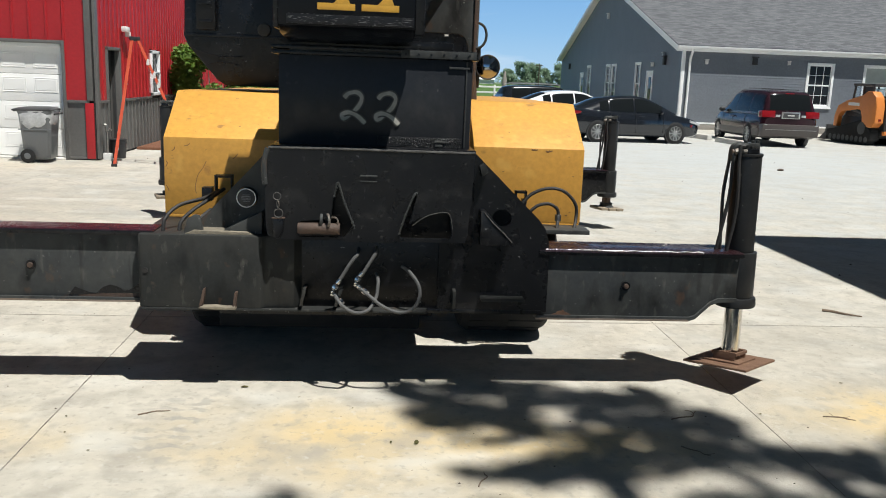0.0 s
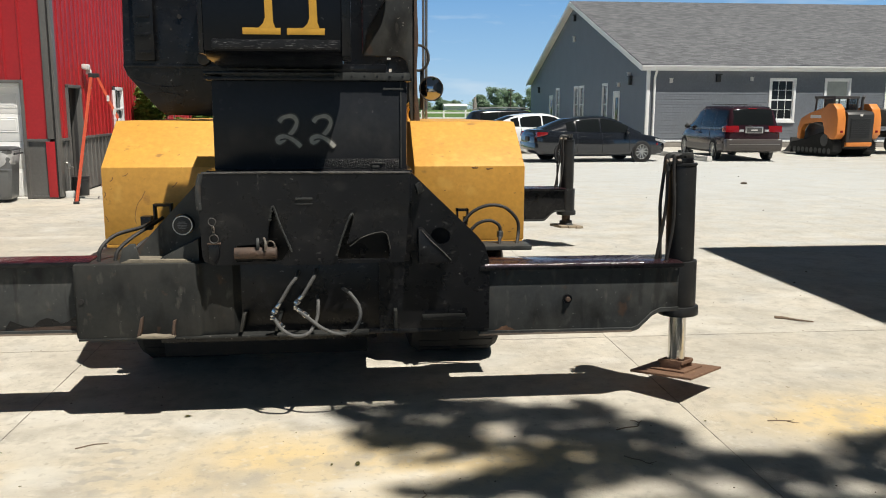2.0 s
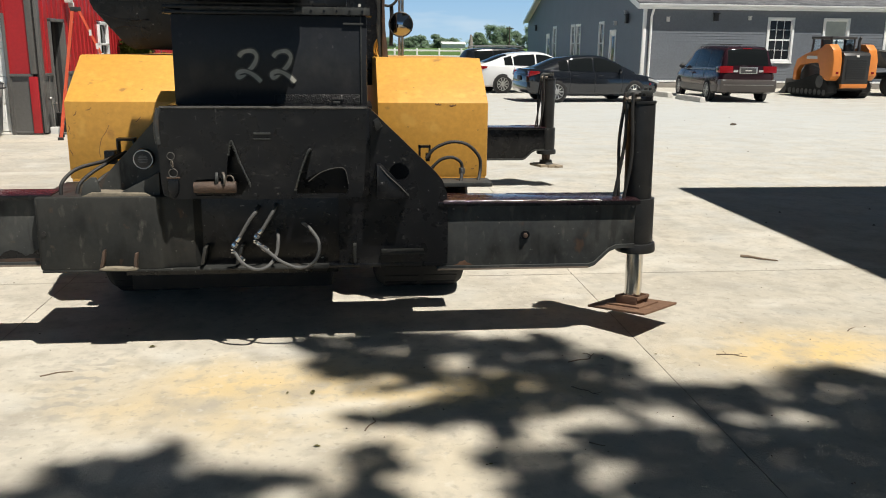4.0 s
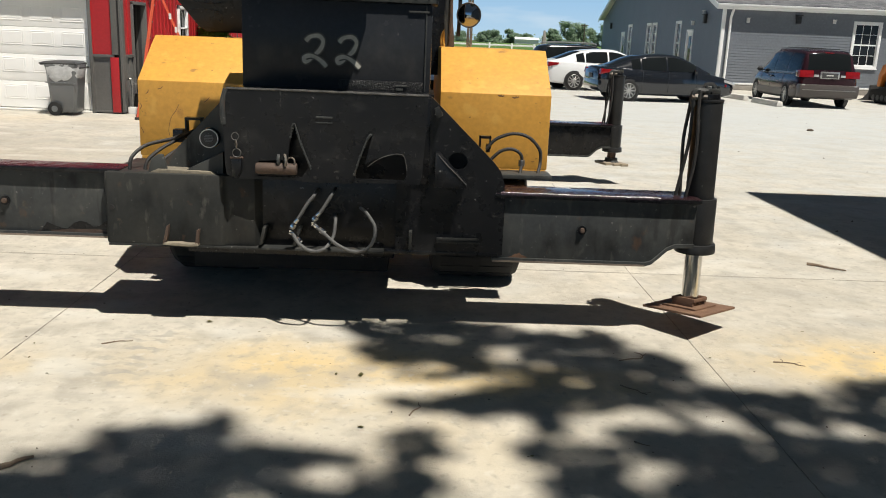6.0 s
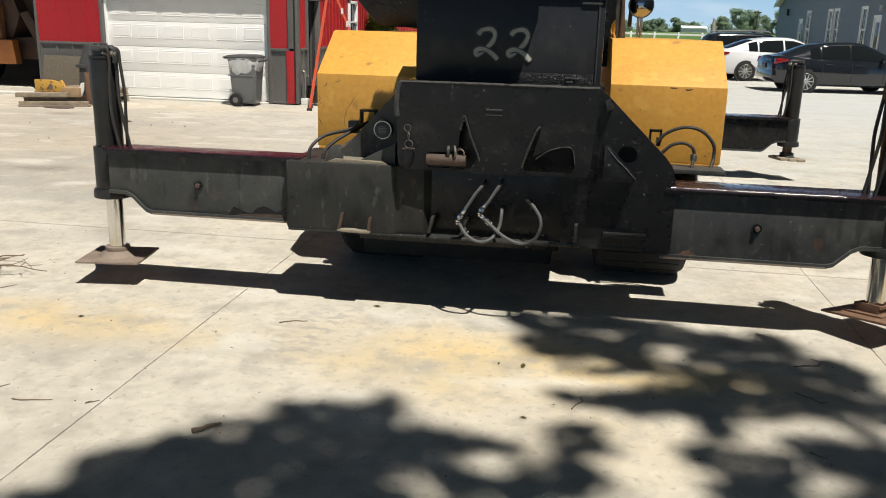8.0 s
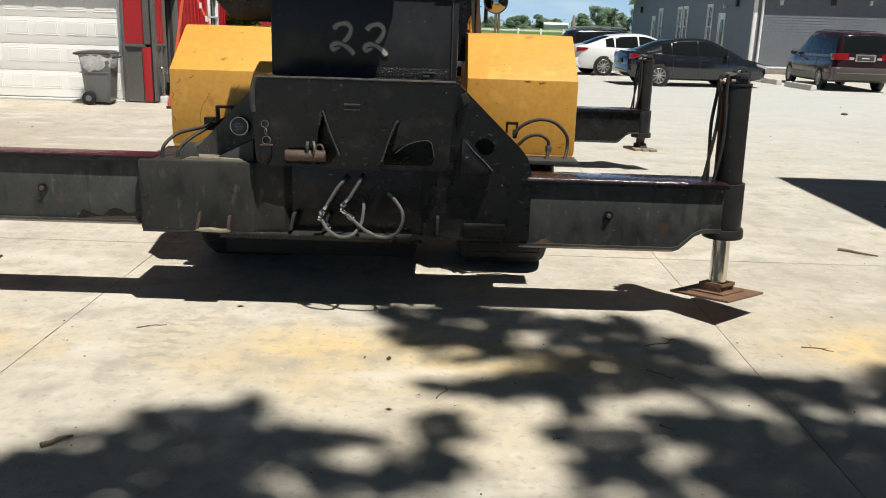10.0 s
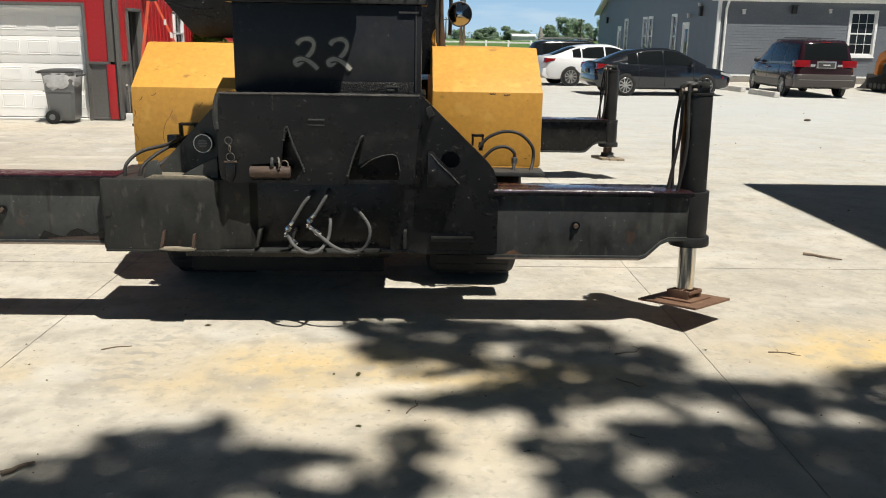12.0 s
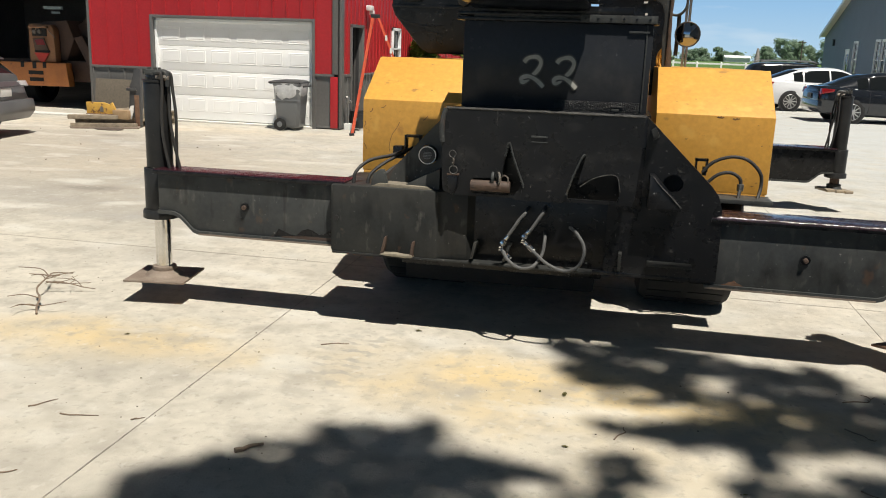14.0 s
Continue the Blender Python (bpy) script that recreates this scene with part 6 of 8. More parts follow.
    if roof_rails:
        top = max(c[4] for c in cabin)
        rows = [c for c in cabin if c[4] > top - 0.12]
        for sd in (-1, 1):
            own = B()
            ya, yb = rows[0][3] * 0.86, rows[-1][3] * 0.86
            add_tube(own, [(rows[0][0] + 0.1, sd * ya, rows[0][4] + 0.01), (rows[0][0] + 0.3, sd * ya, rows[0][4] + 0.07), (rows[-1][0] - 0.3, sd * yb, rows[-1][4] + 0.07), (rows[-1][0] - 0.1, sd * yb, rows[-1][4] + 0.01)], 0.018, 6, 5)
            part("roof_rail", own, "black_plastic", shell)
    return shell


def door_lines(shell, xs, lower, z0, z1, mat="black_plastic"):
    for x in xs:
        for s in (-1, 1):
            w = interp(lower, x)[0]
            own = B()
            add_tube(own, [(x, s * w * 0.992, z0), (x + 0.01, s * (w + 0.001), (z0 + z1) / 2), (x, s * w * 0.985, z1)], 0.006, 4, 4)
            part("door_seam", own, mat, shell)


def handles(shell, xs, lower, z, mat):
    for x in xs:
        for s in (-1, 1):
            w = interp(lower, x)[0]
            part("door_handle", add_box(B(), x - 0.1, x + 0.1, s * w - 0.02, s * w + 0.025 * s + 0.012, z, z + 0.03, 0.006), mat, shell)


def side_mirrors(shell, x, w, z, mat):
    for s in (-1, 1):
        own = B()
        add_ball(own, (x, s * (w + 0.10), z), 0.11, (0.6, 1.0, 0.75), 12, 8)
        add_box(own, x - 0.02, x + 0.03, min(s * (w - 0.05), s * (w + 0.06)), max(s * (w - 0.05), s * (w + 0.06)), z - 0.05, z - 0.02)
        part("side_mirror", own, mat, shell)


def sedan(name, at, turn, paint, label):
    e = thing(name, at, label, "car", turn=turn, group="parked cars")
    lower = [(-2.42, 0.70, 0.42, 0.90), (-2.34, 0.80, 0.30, 1.02), (-2.0, 0.88, 0.24, 1.045), (-1.2, 0.925, 0.21, 1.00), (0.0, 0.935, 0.20, 0.95), (1.0, 0.925, 0.20, 0.96), (1.7, 0.90, 0.21, 0.88), (2.15, 0.84, 0.24, 0.78), (2.36, 0.72, 0.30, 0.66), (2.43, 0.60, 0.40, 0.58)]
    cabin = [(-2.05, 0.66, 1.00, 0.58, 1.06), (-1.75, 0.70, 1.00, 0.55, 1.14), (-1.15, 0.78, 0.98, 0.56, 1.36), (-0.75, 0.82, 0.96, 0.58, 1.435), (0.0, 0.84, 0.94, 0.60, 1.475), (0.35, 0.84, 0.94, 0.60, 1.44), (0.75, 0.83, 0.94, 0.60, 1.30), (1.25, 0.80, 0.95, 0.68, 1.06), (1.45, 0.77, 0.94, 0.72, 0.97)]
    sh = make_car(e, lower, cabin, paint, (-1.40, 1.42), 0.335, ((-1.28, -0.98), (-0.93, -0.10), (-0.04, 0.98)), (0.42, 1.38), (-1.98, -1.12))
    door_lines(sh, (-0.95, -0.05, 0.95), lower, 0.32, 0.95)
    handles(sh, (-0.75, 0.15), lower, 0.84, paint)
    side_mirrors(sh, 0.85, 0.86, 1.0, paint)
    for s in (-1, 1):
        part("tail_lamp", add_prism(B(), [(-2.40, 0.82), (-2.02, 0.90), (-1.98, 0.97), (-2.36, 0.99)], s * 0.66, s * 0.875, 'y', 0.01), "tail_red", sh)
        part("headlamp", add_prism(B(), [(1.95, 0.70), (2.34, 0.60), (2.33, 0.68), (1.95, 0.78)], s * 0.60, s * 0.865, 'y', 0.01), "lamp_clear", sh)
        part("marker_lamp", add_box(B(), 1.98, 2.05, s * 0.872 - 0.01, s * 0.872 + 0.01, 0.55, 0.62, 0.003), "tail_red", sh)
    part("rear_bumper", add_prism(B(), [(-2.45, 0.40), (-2.30, 0.28), (-2.05, 0.26), (-2.05, 0.62), (-2.43, 0.64)], -0.80, 0.80, 'y', 0.03), paint, sh)
    part("number_plate", add_box(B(), -2.455, -2.44, -0.16, 0.16, 0.68, 0.83, 0.003), "label_white" if paint == "car_white" else "black_plastic", sh)
    return e


e = sedan("parked_sedan", (7.99, 27.35, 0), 7, "car_black", "glossy black sedan parked in the yard")
e.scale = (0.925, 0.955, 0.97)
sedan("parked_sedan", (7.20, 32.4, 0), 10, "car_white", "white sedan parked behind the black one")

# grey hatchback at the shop's bay, tail towards the yard
e = thing("parked_hatchback", (-11.81, 12.15, 0), "dusty grey hatchback parked at the open bay", "car", turn=190, group="parked cars")
e.scale = (1, 1, 0.90)
lower = [(-2.25, 0.74, 0.36, 0.80), (-2.20, 0.84, 0.30, 0.96), (-1.9, 0.90, 0.25, 1.03), (-1.0, 0.92, 0.22, 1.00), (0.5, 0.92, 0.22, 0.97), (1.4, 0.90, 0.24, 0.92), (2.0, 0.80, 0.30, 0.76), (2.2, 0.62, 0.42, 0.62)]
cabin = [(-2.12, 0.72, 0.98, 0.66, 1.12), (-1.85, 0.76, 1.00, 0.60, 1.38), (-1.55, 0.80, 0.99, 0.60, 1.48), (-0.8, 0.83, 0.98, 0.62, 1.54), (0.0, 0.84, 0.97, 0.62, 1.54), (0.5, 0.83, 0.97, 0.62, 1.44), (1.3, 0.79, 0.96, 0.70, 1.05)]
sh = make_car(e, lower, cabin, "car_grey", (-1.32, 1.34), 0.325, ((-1.75, -1.2), (-1.12, -0.22), (-0.14, 0.85)), (0.5, 1.22), (-2.10, -1.72))
for s in (-1, 1):
    part("tail_lamp", add_prism(B(), [(-2.20, 0.90), (-1.95, 0.94), (-1.90, 1.00), (-2.16, 1.01)], s * 0.66, s * 0.895, 'y', 0.01), "lamp_clear", sh)
part("rear_bumper", add_prism(B(), [(-2.32, 0.45), (-2.22, 0.30), (-1.95, 0.27), (-1.95, 0.68), (-2.30, 0.68)], -0.86, 0.86, 'y', 0.04), "car_grey", sh)
part("number_plate", add_box(B(), -2.29, -2.262, -0.16, 0.16, 0.75, 0.90, 0.003), "label_white", sh)
part("tailgate_seam", add_box(B(), -2.30, -2.27, -0.70, 0.70, 0.925, 0.935), "black_plastic", sh)
part("rear_spoiler", add_prism(B(), [(-1.98, 1.40), (-1.55, 1.47), (-1.55, 1.50), (-1.97, 1.43)], -0.58, 0.58, 'y', 0.008), "car_grey", sh)
part("rear_wiper", add_tube(B(), [(-2.18, 0.0, 1.05), (-2.13, 0.35, 1.12)], 0.012, 5, 2), "black_plastic", sh)

# minivan, tail towards the yard
e = thing("parked_minivan", (13.29, 29.15, 0), "dark plum minivan with bronze lower cladding, tail lamps red", "minivan", turn=86.0, group="parked cars")
e.scale = (1.0, 0.98, 1.01)
lower = [(-2.52, 0.82, 0.40, 0.92), (-2.46, 0.90, 0.33, 1.02), (-2.2, 0.955, 0.28, 1.04), (-1.0, 0.975, 0.25, 1.03), (0.8, 0.97, 0.24, 1.0), (1.5, 0.95, 0.25, 1.0), (2.1, 0.88, 0.28, 0.86), (2.45, 0.72, 0.36, 0.70), (2.52, 0.6, 0.44, 0.6)]
cabin = [(-2.47, 0.86, 1.00, 0.76, 1.10), (-2.36, 0.86, 1.01, 0.72, 1.48), (-2.25, 0.87, 1.02, 0.71, 1.66), (-1.9, 0.89, 1.02, 0.70, 1.725), (-0.5, 0.90, 1.01, 0.72, 1.75), (0.5, 0.89, 1.0, 0.70, 1.68), (1.1, 0.87, 1.0, 0.70, 1.38), (1.75, 0.82, 0.98, 0.72, 1.03)]
sh = make_car(e, lower, cabin, "car_maroon", (-1.50, 1.53), 0.345, ((-2.2, -1.25), (-1.17, -0.04), (0.04, 1.25)), (0.62, 1.68), (-2.46, -2.27), "car_bronze", True)
door_lines(sh, (-1.1, 0.05, 1.05), lower, 0.36, 1.0)
handles(sh, (-0.05, 0.2), lower, 0.86, "car_maroon")
side_mirrors(sh, 1.15, 0.90, 1.06, "black_plastic")
for s in (-1, 1):
    part("tail_lamp", add_prism(B(), [(-2.535, 0.93), (-2.20, 0.94), (-2.16, 1.12), (-2.495, 1.14)], s * 0.50, s * 0.945, 'y', 0.012), "tail_red", sh)
    part("reverse_lamp", add_box(B(), -2.555, -2.53, s * 0.42 - 0.07, s * 0.42 + 0.07, 0.955, 1.02, 0.004), "lamp_clear", sh)
    part("bumper_reflector", add_box(B(), -2.64, -2.60, s * 0.82 - 0.05, s * 0.82 + 0.05, 0.60, 0.72, 0.004), "lamp_clear", sh)
part("rear_bumper", add_prism(B(), [(-2.66, 0.52), (-2.60, 0.34), (-2.3, 0.30), (-2.3, 0.72), (-2.64, 0.72)], -0.93, 0.93, 'y', 0.04), "car_bronze", sh)
part("bumper_step", add_box(B(), -2.67, -2.50, -0.84, 0.84, 0.545, 0.565, 0.003), "steel", sh)
part("plate_recess", add_box(B(), -2.552, -2.52, -0.30, 0.30, 0.905, 1.115, 0.01), "alloy", sh)
part("number_plate", add_box(B(), -2.562, -2.548, -0.25, 0.25, 0.925, 1.075, 0.003), "cm_grey", sh)
part("plate_bar", add_box(B(), -2.566, -2.56, -0.11, 0.11, 0.985, 1.02), "label_white", sh)
part("high_brake_lamp", add_box(B(), -2.30, -2.22, -0.14, 0.14, 1.665, 1.69, 0.004), "tail_red", sh)
part("rear_wiper", add_tube(B(), [(-2.47, 0.05, 1.13), (-2.42, 0.42, 1.18)], 0.012, 5, 2), "black_plastic", sh)
part("roof_rack_bar", add_box(B(), -1.5, -1.44, -0.62, 0.62, 1.79, 1.81, 0.004), "black_plastic", sh)
part("roof_rack_bar", add_box(B(), -0.3, -0.24, -0.62, 0.62, 1.81, 1.83, 0.004), "black_plastic", sh)

# dark wagon behind
e = thing("parked_wagon", (7.6, 38.5, 0), "black estate car with a pale roof rail, parked far back", "car", turn=8, group="parked cars")
lower = [(-2.4, 0.80, 0.36, 0.98), (-2.2, 0.92, 0.28, 1.08), (0.8, 0.95, 0.25, 1.02), (1.6, 0.92, 0.26, 1.0), (2.2, 0.82, 0.32, 0.82), (2.4, 0.64, 0.44, 0.66)]
cabin = [(-2.35, 0.78, 1.03, 0.68, 1.18), (-2.05, 0.82, 1.04, 0.66, 1.60), (-1.6, 0.86, 1.04, 0.68, 1.68), (0.0, 0.87, 1.02, 0.69, 1.70), (0.5, 0.86, 1.02, 0.68, 1.60), (1.4, 0.80, 1.0, 0.72, 1.06)]
e.scale = (0.97, 0.97, 0.93)
sh = make_car(e, lower, cabin, "car_black", (-1.42, 1.45), 0.35, ((-1.95, -1.12), (-1.04, -0.06), (0.02, 1.0)), (0.5, 1.32), (-2.30, -2.08), None, True)
for s in (-1, 1):
    part("chrome_rail", add_tube(B(), [(-1.9, s * 0.58, 1.74), (-1.5, s * 0.60, 1.80), (0.0, s * 0.60, 1.81), (0.4, s * 0.58, 1.74)], 0.03, 6, 5), "alloy", sh)
    part("tail_lamp", add_box(B(), -2.43, -2.30, s * 0.80 - 0.08, s * 0.80 + 0.08, 0.85, 1.15, 0.01), "tail_red", sh)

# ---- compact track loader, tail towards the yard ----
e = thing("track_loader", (17.95, 30.2, 0), "orange and charcoal compact track loader standing on rubber tracks", "loader", turn=97)
e.scale = (0.9, 0.9, 1.0)
for s in (-1, 1):
    own = B()
    add_prism(own, [(-1.05, 0.02), (0.95, 0.02), (1.45, 0.28), (1.40, 0.46), (0.9, 0.52), (-0.55, 0.86), (-0.95, 0.84), (-1.30, 0.48), (-1.30, 0.22)], s * 0.56, s * 1.0, 'y', 0.05)
    tr = part("rubber_track", own, "rubber", e)
    for k in range(9):
        x = -1.1 + k * 0.27
        part("track_roller", add_cyl(B(), (x, s * 0.985, 0.20), (x, s * 1.012, 0.20), 0.10, None, 14), "cm_grey", tr)
    part("drive_sprocket", add_cyl(B(), (-0.78, s * 0.985, 0.58), (-0.78, s * 1.015, 0.58), 0.22, None, 18), "cm_grey", tr)
    for k in range(16):
        x = -1.05 + k * 0.13
        part("track_lug", add_box(B(), x, x + 0.05, min(s * 0.57, s * 0.99), max(s * 0.57, s * 0.99), 0.0, 0.03), "rubber", tr)
    for k in range(8):
        z = 0.2 + 0.075 * k
        part("track_lug", add_box(B(), -1.34, -1.28, min(s * 0.57, s * 0.99), max(s * 0.57, s * 0.99), z, z + 0.035), "rubber", tr)
    own = B()
    add_prism(own, [(-1.50, 0.80), (-1.30, 0.62), (-0.75, 0.62), (-0.70, 1.0), (-0.45, 1.45), (-0.60, 1.72), (-0.85, 1.88), (-1.15, 1.88), (-1.38, 1.70), (-1.50, 1.35)], s * 0.62, s * 1.0, 'y', 0.04)
    part("rear_tower", own, "cm_orange", e, "orange rounded rear tower")
    own = B()
    add_prism(own, [(-0.95, 1.70), (-0.70, 1.78), (0.35, 1.54), (0.88, 1.34), (1.04, 0.98), (1.06, 0.60), (0.88, 0.58), (0.82, 0.95), (0.62, 1.14), (-0.8, 1.28)], s * 0.70, s * 0.93, 'y', 0.02)
    part("lift_arm", own, "cm_orange", e)
    part("lift_cylinder", add_cyl(B(), (-0.9, s * 0.86, 1.05), (0.35, s * 0.86, 1.28), 0.06, None, 12), "cm_grey", e)
    part("brand_bar", add_box(B(), -0.55, 0.25, s * 0.995 - 0.07, s * 0.995 - 0.055, 1.36, 1.47), "label_white", e)
    part("rear_lamp", add_box(B(), -1.53, -1.49, s * 0.80 - 0.05, s * 0.80 + 0.05, 0.86, 0.94, 0.006), "tail_red", e)
part("tub", add_prism(B(), [(-1.48, 0.36), (-1.2, 0.26), (1.0, 0.26), (1.2, 0.6), (0.9, 1.0), (-1.3, 1.0)], -0.60, 0.60, 'y', 0.03), "cm_black", e)
part("cab_body", add_prism(B(), [(-1.0, 0.98), (0.86, 0.98), (0.70, 1.24), (-1.0, 1.40)], -0.61, 0.61, 'y', 0.02), "cm_black", e)
gr = part("engine_door", add_prism(B(), [(-1.55, 0.52), (-1.58, 1.50), (-1.48, 1.60), (-1.0, 1.66), (-1.0, 0.52)], -0.60, 0.60, 'y', 0.03), "cm_black", e)
for k in range(10):
    part("grille_slat", add_box(B(), -1.60, -1.56, -0.46, 0.46, 0.66 + k * 0.075, 0.69 + k * 0.075, 0.004), "black_plastic", gr)
part("rear_skirt", add_prism(B(), [(-1.56, 0.40), (-1.40, 0.34), (-1.40, 0.52), (-1.57, 0.52)], -0.58, 0.58, 'y', 0.01), "cm_orange", e)
part("hood_badge", add_box(B(), -1.595, -1.57, -0.06, 0.06, 1.44, 1.52, 0.004), "label_white", gr)
for sd in (-1, 1):
    for pts in ([(-0.62, 2.10), (-0.62, 1.0)], [(0.45, 2.10), (0.62, 1.0)], [(-0.05, 2.08), (-0.05, 1.0)]):
        own = B()
        add_tube(own, [(pts[0][0], sd * 0.53, pts[0][1]), (pts[1][0], sd * 0.53, pts[1][1])], 0.045, 8, 2, smooth=False)
        part("cab_post", own, "cm_grey", e)
    part("side_screen", add_prism(B(), [(-0.60, 1.30), (-0.60, 2.05), (-0.05, 2.05), (-0.05, 1.30)], sd * 0.52 - 0.004, sd * 0.52 + 0.004, 'y'), "cm_black", e, "dark mesh side screen")
    part("side_pane", add_prism(B(), [(-0.04, 1.05), (-0.04, 2.05), (0.44, 2.05), (0.60, 1.05)], sd * 0.52 - 0.004, sd * 0.52 + 0.004, 'y'), "clear_pane", e)
part("cab_seat", add_prism(B(), [(-0.35, 1.0), (-0.42, 1.72), (-0.30, 1.75), (-0.18, 1.2), (0.15, 1.18), (0.15, 1.0)], -0.24, 0.24, 'y', 0.03), "black_plastic", e)
part("rear_pane", add_box(B(), -0.625, -0.617, -0.48, 0.48, 1.66, 2.05), "clear_pane", e)
part("cab_roof", add_box(B(), -0.72, 0.58, -0.58, 0.58, 2.06, 2.16, 0.04), "cm_grey", e)
part("exhaust_stack", add_tube(B(), [(-1.05, -0.42, 1.6), (-1.05, -0.42, 2.0), (-1.12, -0.42, 2.14)], 0.06, 10, 4), "cm_grey", e)
part("bucket", add_prism(B(), [(1.35, 0.06), (2.15, 0.04), (1.75, 0.12), (1.45, 0.35), (1.40, 0.62), (1.30, 0.62)], -1.0, 1.0, 'y', 0.008), "cm_grey", e)

# ---- tipping trailer beside it ----
e = thing("dump_trailer", (22.0, 31.4, 0), "black tipping trailer with spare wheels hung on its side", "trailer", turn=0)
part("tipping_bed", add_prism(B(), [(-2.0, 1.55), (-2.05, 1.68), (2.4, 1.35), (2.4, 0.85), (-1.6, 1.05)], -1.0, 1.0, 'y', 0.02), "cm_grey", e)
part("bed_lip", add_prism(B(), [(-2.15, 1.66), (-2.15, 1.72), (2.4, 1.40), (2.4, 1.34)], -1.08, 1.08, 'y', 0.01), "steel", e)
part("trailer_frame", add_box(B(), -1.9, 2.4, -0.5, 0.5, 0.62, 0.85, 0.02), "cm_grey", e)
for x, z, r in ((-1.35, 0.42, 0.42), (-0.25, 0.42, 0.42), (-1.25, 1.15, 0.44), (-0.05, 1.02, 0.46)):
    own = B()
    wheel(own, (0, 0, 0), r, 0.26, 28)
    own.transform(Matrix.Translation((x, -0.92 if z < 0.6 else -1.14, z)) @ Matrix.Rotation(radians(90), 4, 'Z'))
    ty = part("tyre", own, "rubber", e)
    yy = -1.03 if z < 0.6 else -1.25
    part("rim", add_cyl(B(), (x, yy, z), (x, yy + 0.06, z), r * 0.6, r * 0.6, 22, 0.01), "alloy" if z < 0.6 else "rust_pale", ty)
    part("hub", add_cyl(B(), (x, yy - 0.03, z), (x, yy + 0.02, z), r * 0.22, None, 14, 0.005), "cm_grey", ty)

# ---- orange machine inside the bay ----
e = thing("bay_machine", (-13.2, 18.5, 0), "old faded orange crane carrier parked in the dark bay", "machine", turn=0)
part("bumper_beam", add_prism(B(), [(-1.6, 0.48), (0.66, 0.50), (0.60, 1.05), (-1.6, 1.04)], -0.12, 0.10, 'y', 0.02), "old_orange", e, "orange bumper beam with cut slots")
for x, z, w, h in ((-0.62, 0.92, 0.09, 0.14), (-0.30, 0.90, 0.10, 0.16), (-0.02, 0.92, 0.09, 0.14), (-0.42, 0.76, 0.40, 0.09), (-0.40, 0.60, 0.38, 0.09)):
    part("bumper_slot", add_box(B(), x, x + w, -0.128, -0.10, z, z + h, 0.003), "dark", e)
cw = part("counterweight", add_prism(B(), [(-0.46, 1.05), (0.26, 1.05), (0.24, 1.80), (0.16, 1.93), (-0.44, 1.95)], 0.0, 0.22, 'y', 0.05), "orange_in_shade", e, "tall faded counterweight, its orange darkened for shade")
part("lamp_recess", add_box(B(), -0.34, 0.06, -0.012, 0.02, 1.66, 1.84, 0.01), "dark", cw)
part("lamp_hood", add_prism(B(), [(-0.38, 1.84), (0.12, 1.84), (0.10, 1.90), (-0.36, 1.90)], -0.10, 0.02, 'y', 0.01), "orange_in_shade", cw)
for x in (-0.26, -0.12):
    part("work_lamp", add_cyl(B(), (x, -0.05, 1.76), (x, 0.0, 1.76), 0.045, 0.055, 14, 0.005), "chain_steel", cw)
part("lamp_cable", add_tube(B(), [(-0.20, -0.06, 1.80), (-0.10, -0.10, 1.87), (0.08, -0.08, 1.86), (0.18, -0.04, 1.74), (0.30, -0.02, 1.62)], 0.010, 6, 5), "rust_pale", cw)
part("leaning_plate", add_prism(B(), [(-0.30, 1.60), (0.0, 1.62), (0.10, 1.34), (-0.26, 1.33)], -0.05, -0.02, 'y', 0.004), "old_brown", cw, "rusty plate with faded red print")
part("faded_print", add_prism(B(), [(-0.24, 1.57), (-0.02, 1.585), (0.03, 1.46), (-0.20, 1.45)], -0.054, -0.049, 'y', 0), "tail_red", cw)
# dark strip painted in as the shadow under the leaning plate
part("plate_shadow_gap", add_box(B(), -0.30, 0.12, -0.006, 0.015, 1.28, 1.335, 0.002), "dark", cw)
part("warning_triangle", add_prism(B(), [(-0.28, 1.27), (0.12, 1.27), (-0.05, 1.02), (-0.11, 1.02)], -0.05, -0.02, 'y', 0.004), "sign_red", cw, "red slow-vehicle triangle")
part("boom", add_prism(B(), [(0.2, 1.75), (2.2, 3.1), (2.6, 2.6), (0.6, 1.45)], 0.6, 1.1, 'y', 0.03), "old_brown", e, "dirty brown boom")
part("slew_body", add_prism(B(), [(-0.36, 1.1), (0.40, 1.1), (0.62, 1.6), (0.45, 2.05), (-0.30, 1.98)], 0.23, 1.6, 'y', 0.04), "old_brown", e, "dirty brown slewing body")
part("boom_link", add_prism(B(), [(0.62, 1.65), (0.85, 1.7), (1.35, 0.8), (1.12, 0.7)], 0.2, 0.4, 'y', 0.03), "old_brown", e)
part("carrier_body", add_box(B(), -1.5, 1.4, 0.3, 3.5, 0.6, 1.1, 0.03), "old_brown", e)
for x in (-1.1, 1.0):
    own = B()
    wheel(own, (x, 1.2, 0.5), 0.5, 0.4, 28)
    part("tyre", own, "rubber", e)
part("brand_bar", add_box(B(), -0.41, 0.10, 0.58, 0.60, 2.30, 2.37), "blind", e)
part("brand_bar", add_box(B(), -0.20, 0.02, 0.58, 0.60, 2.20, 2.25), "blind", e)

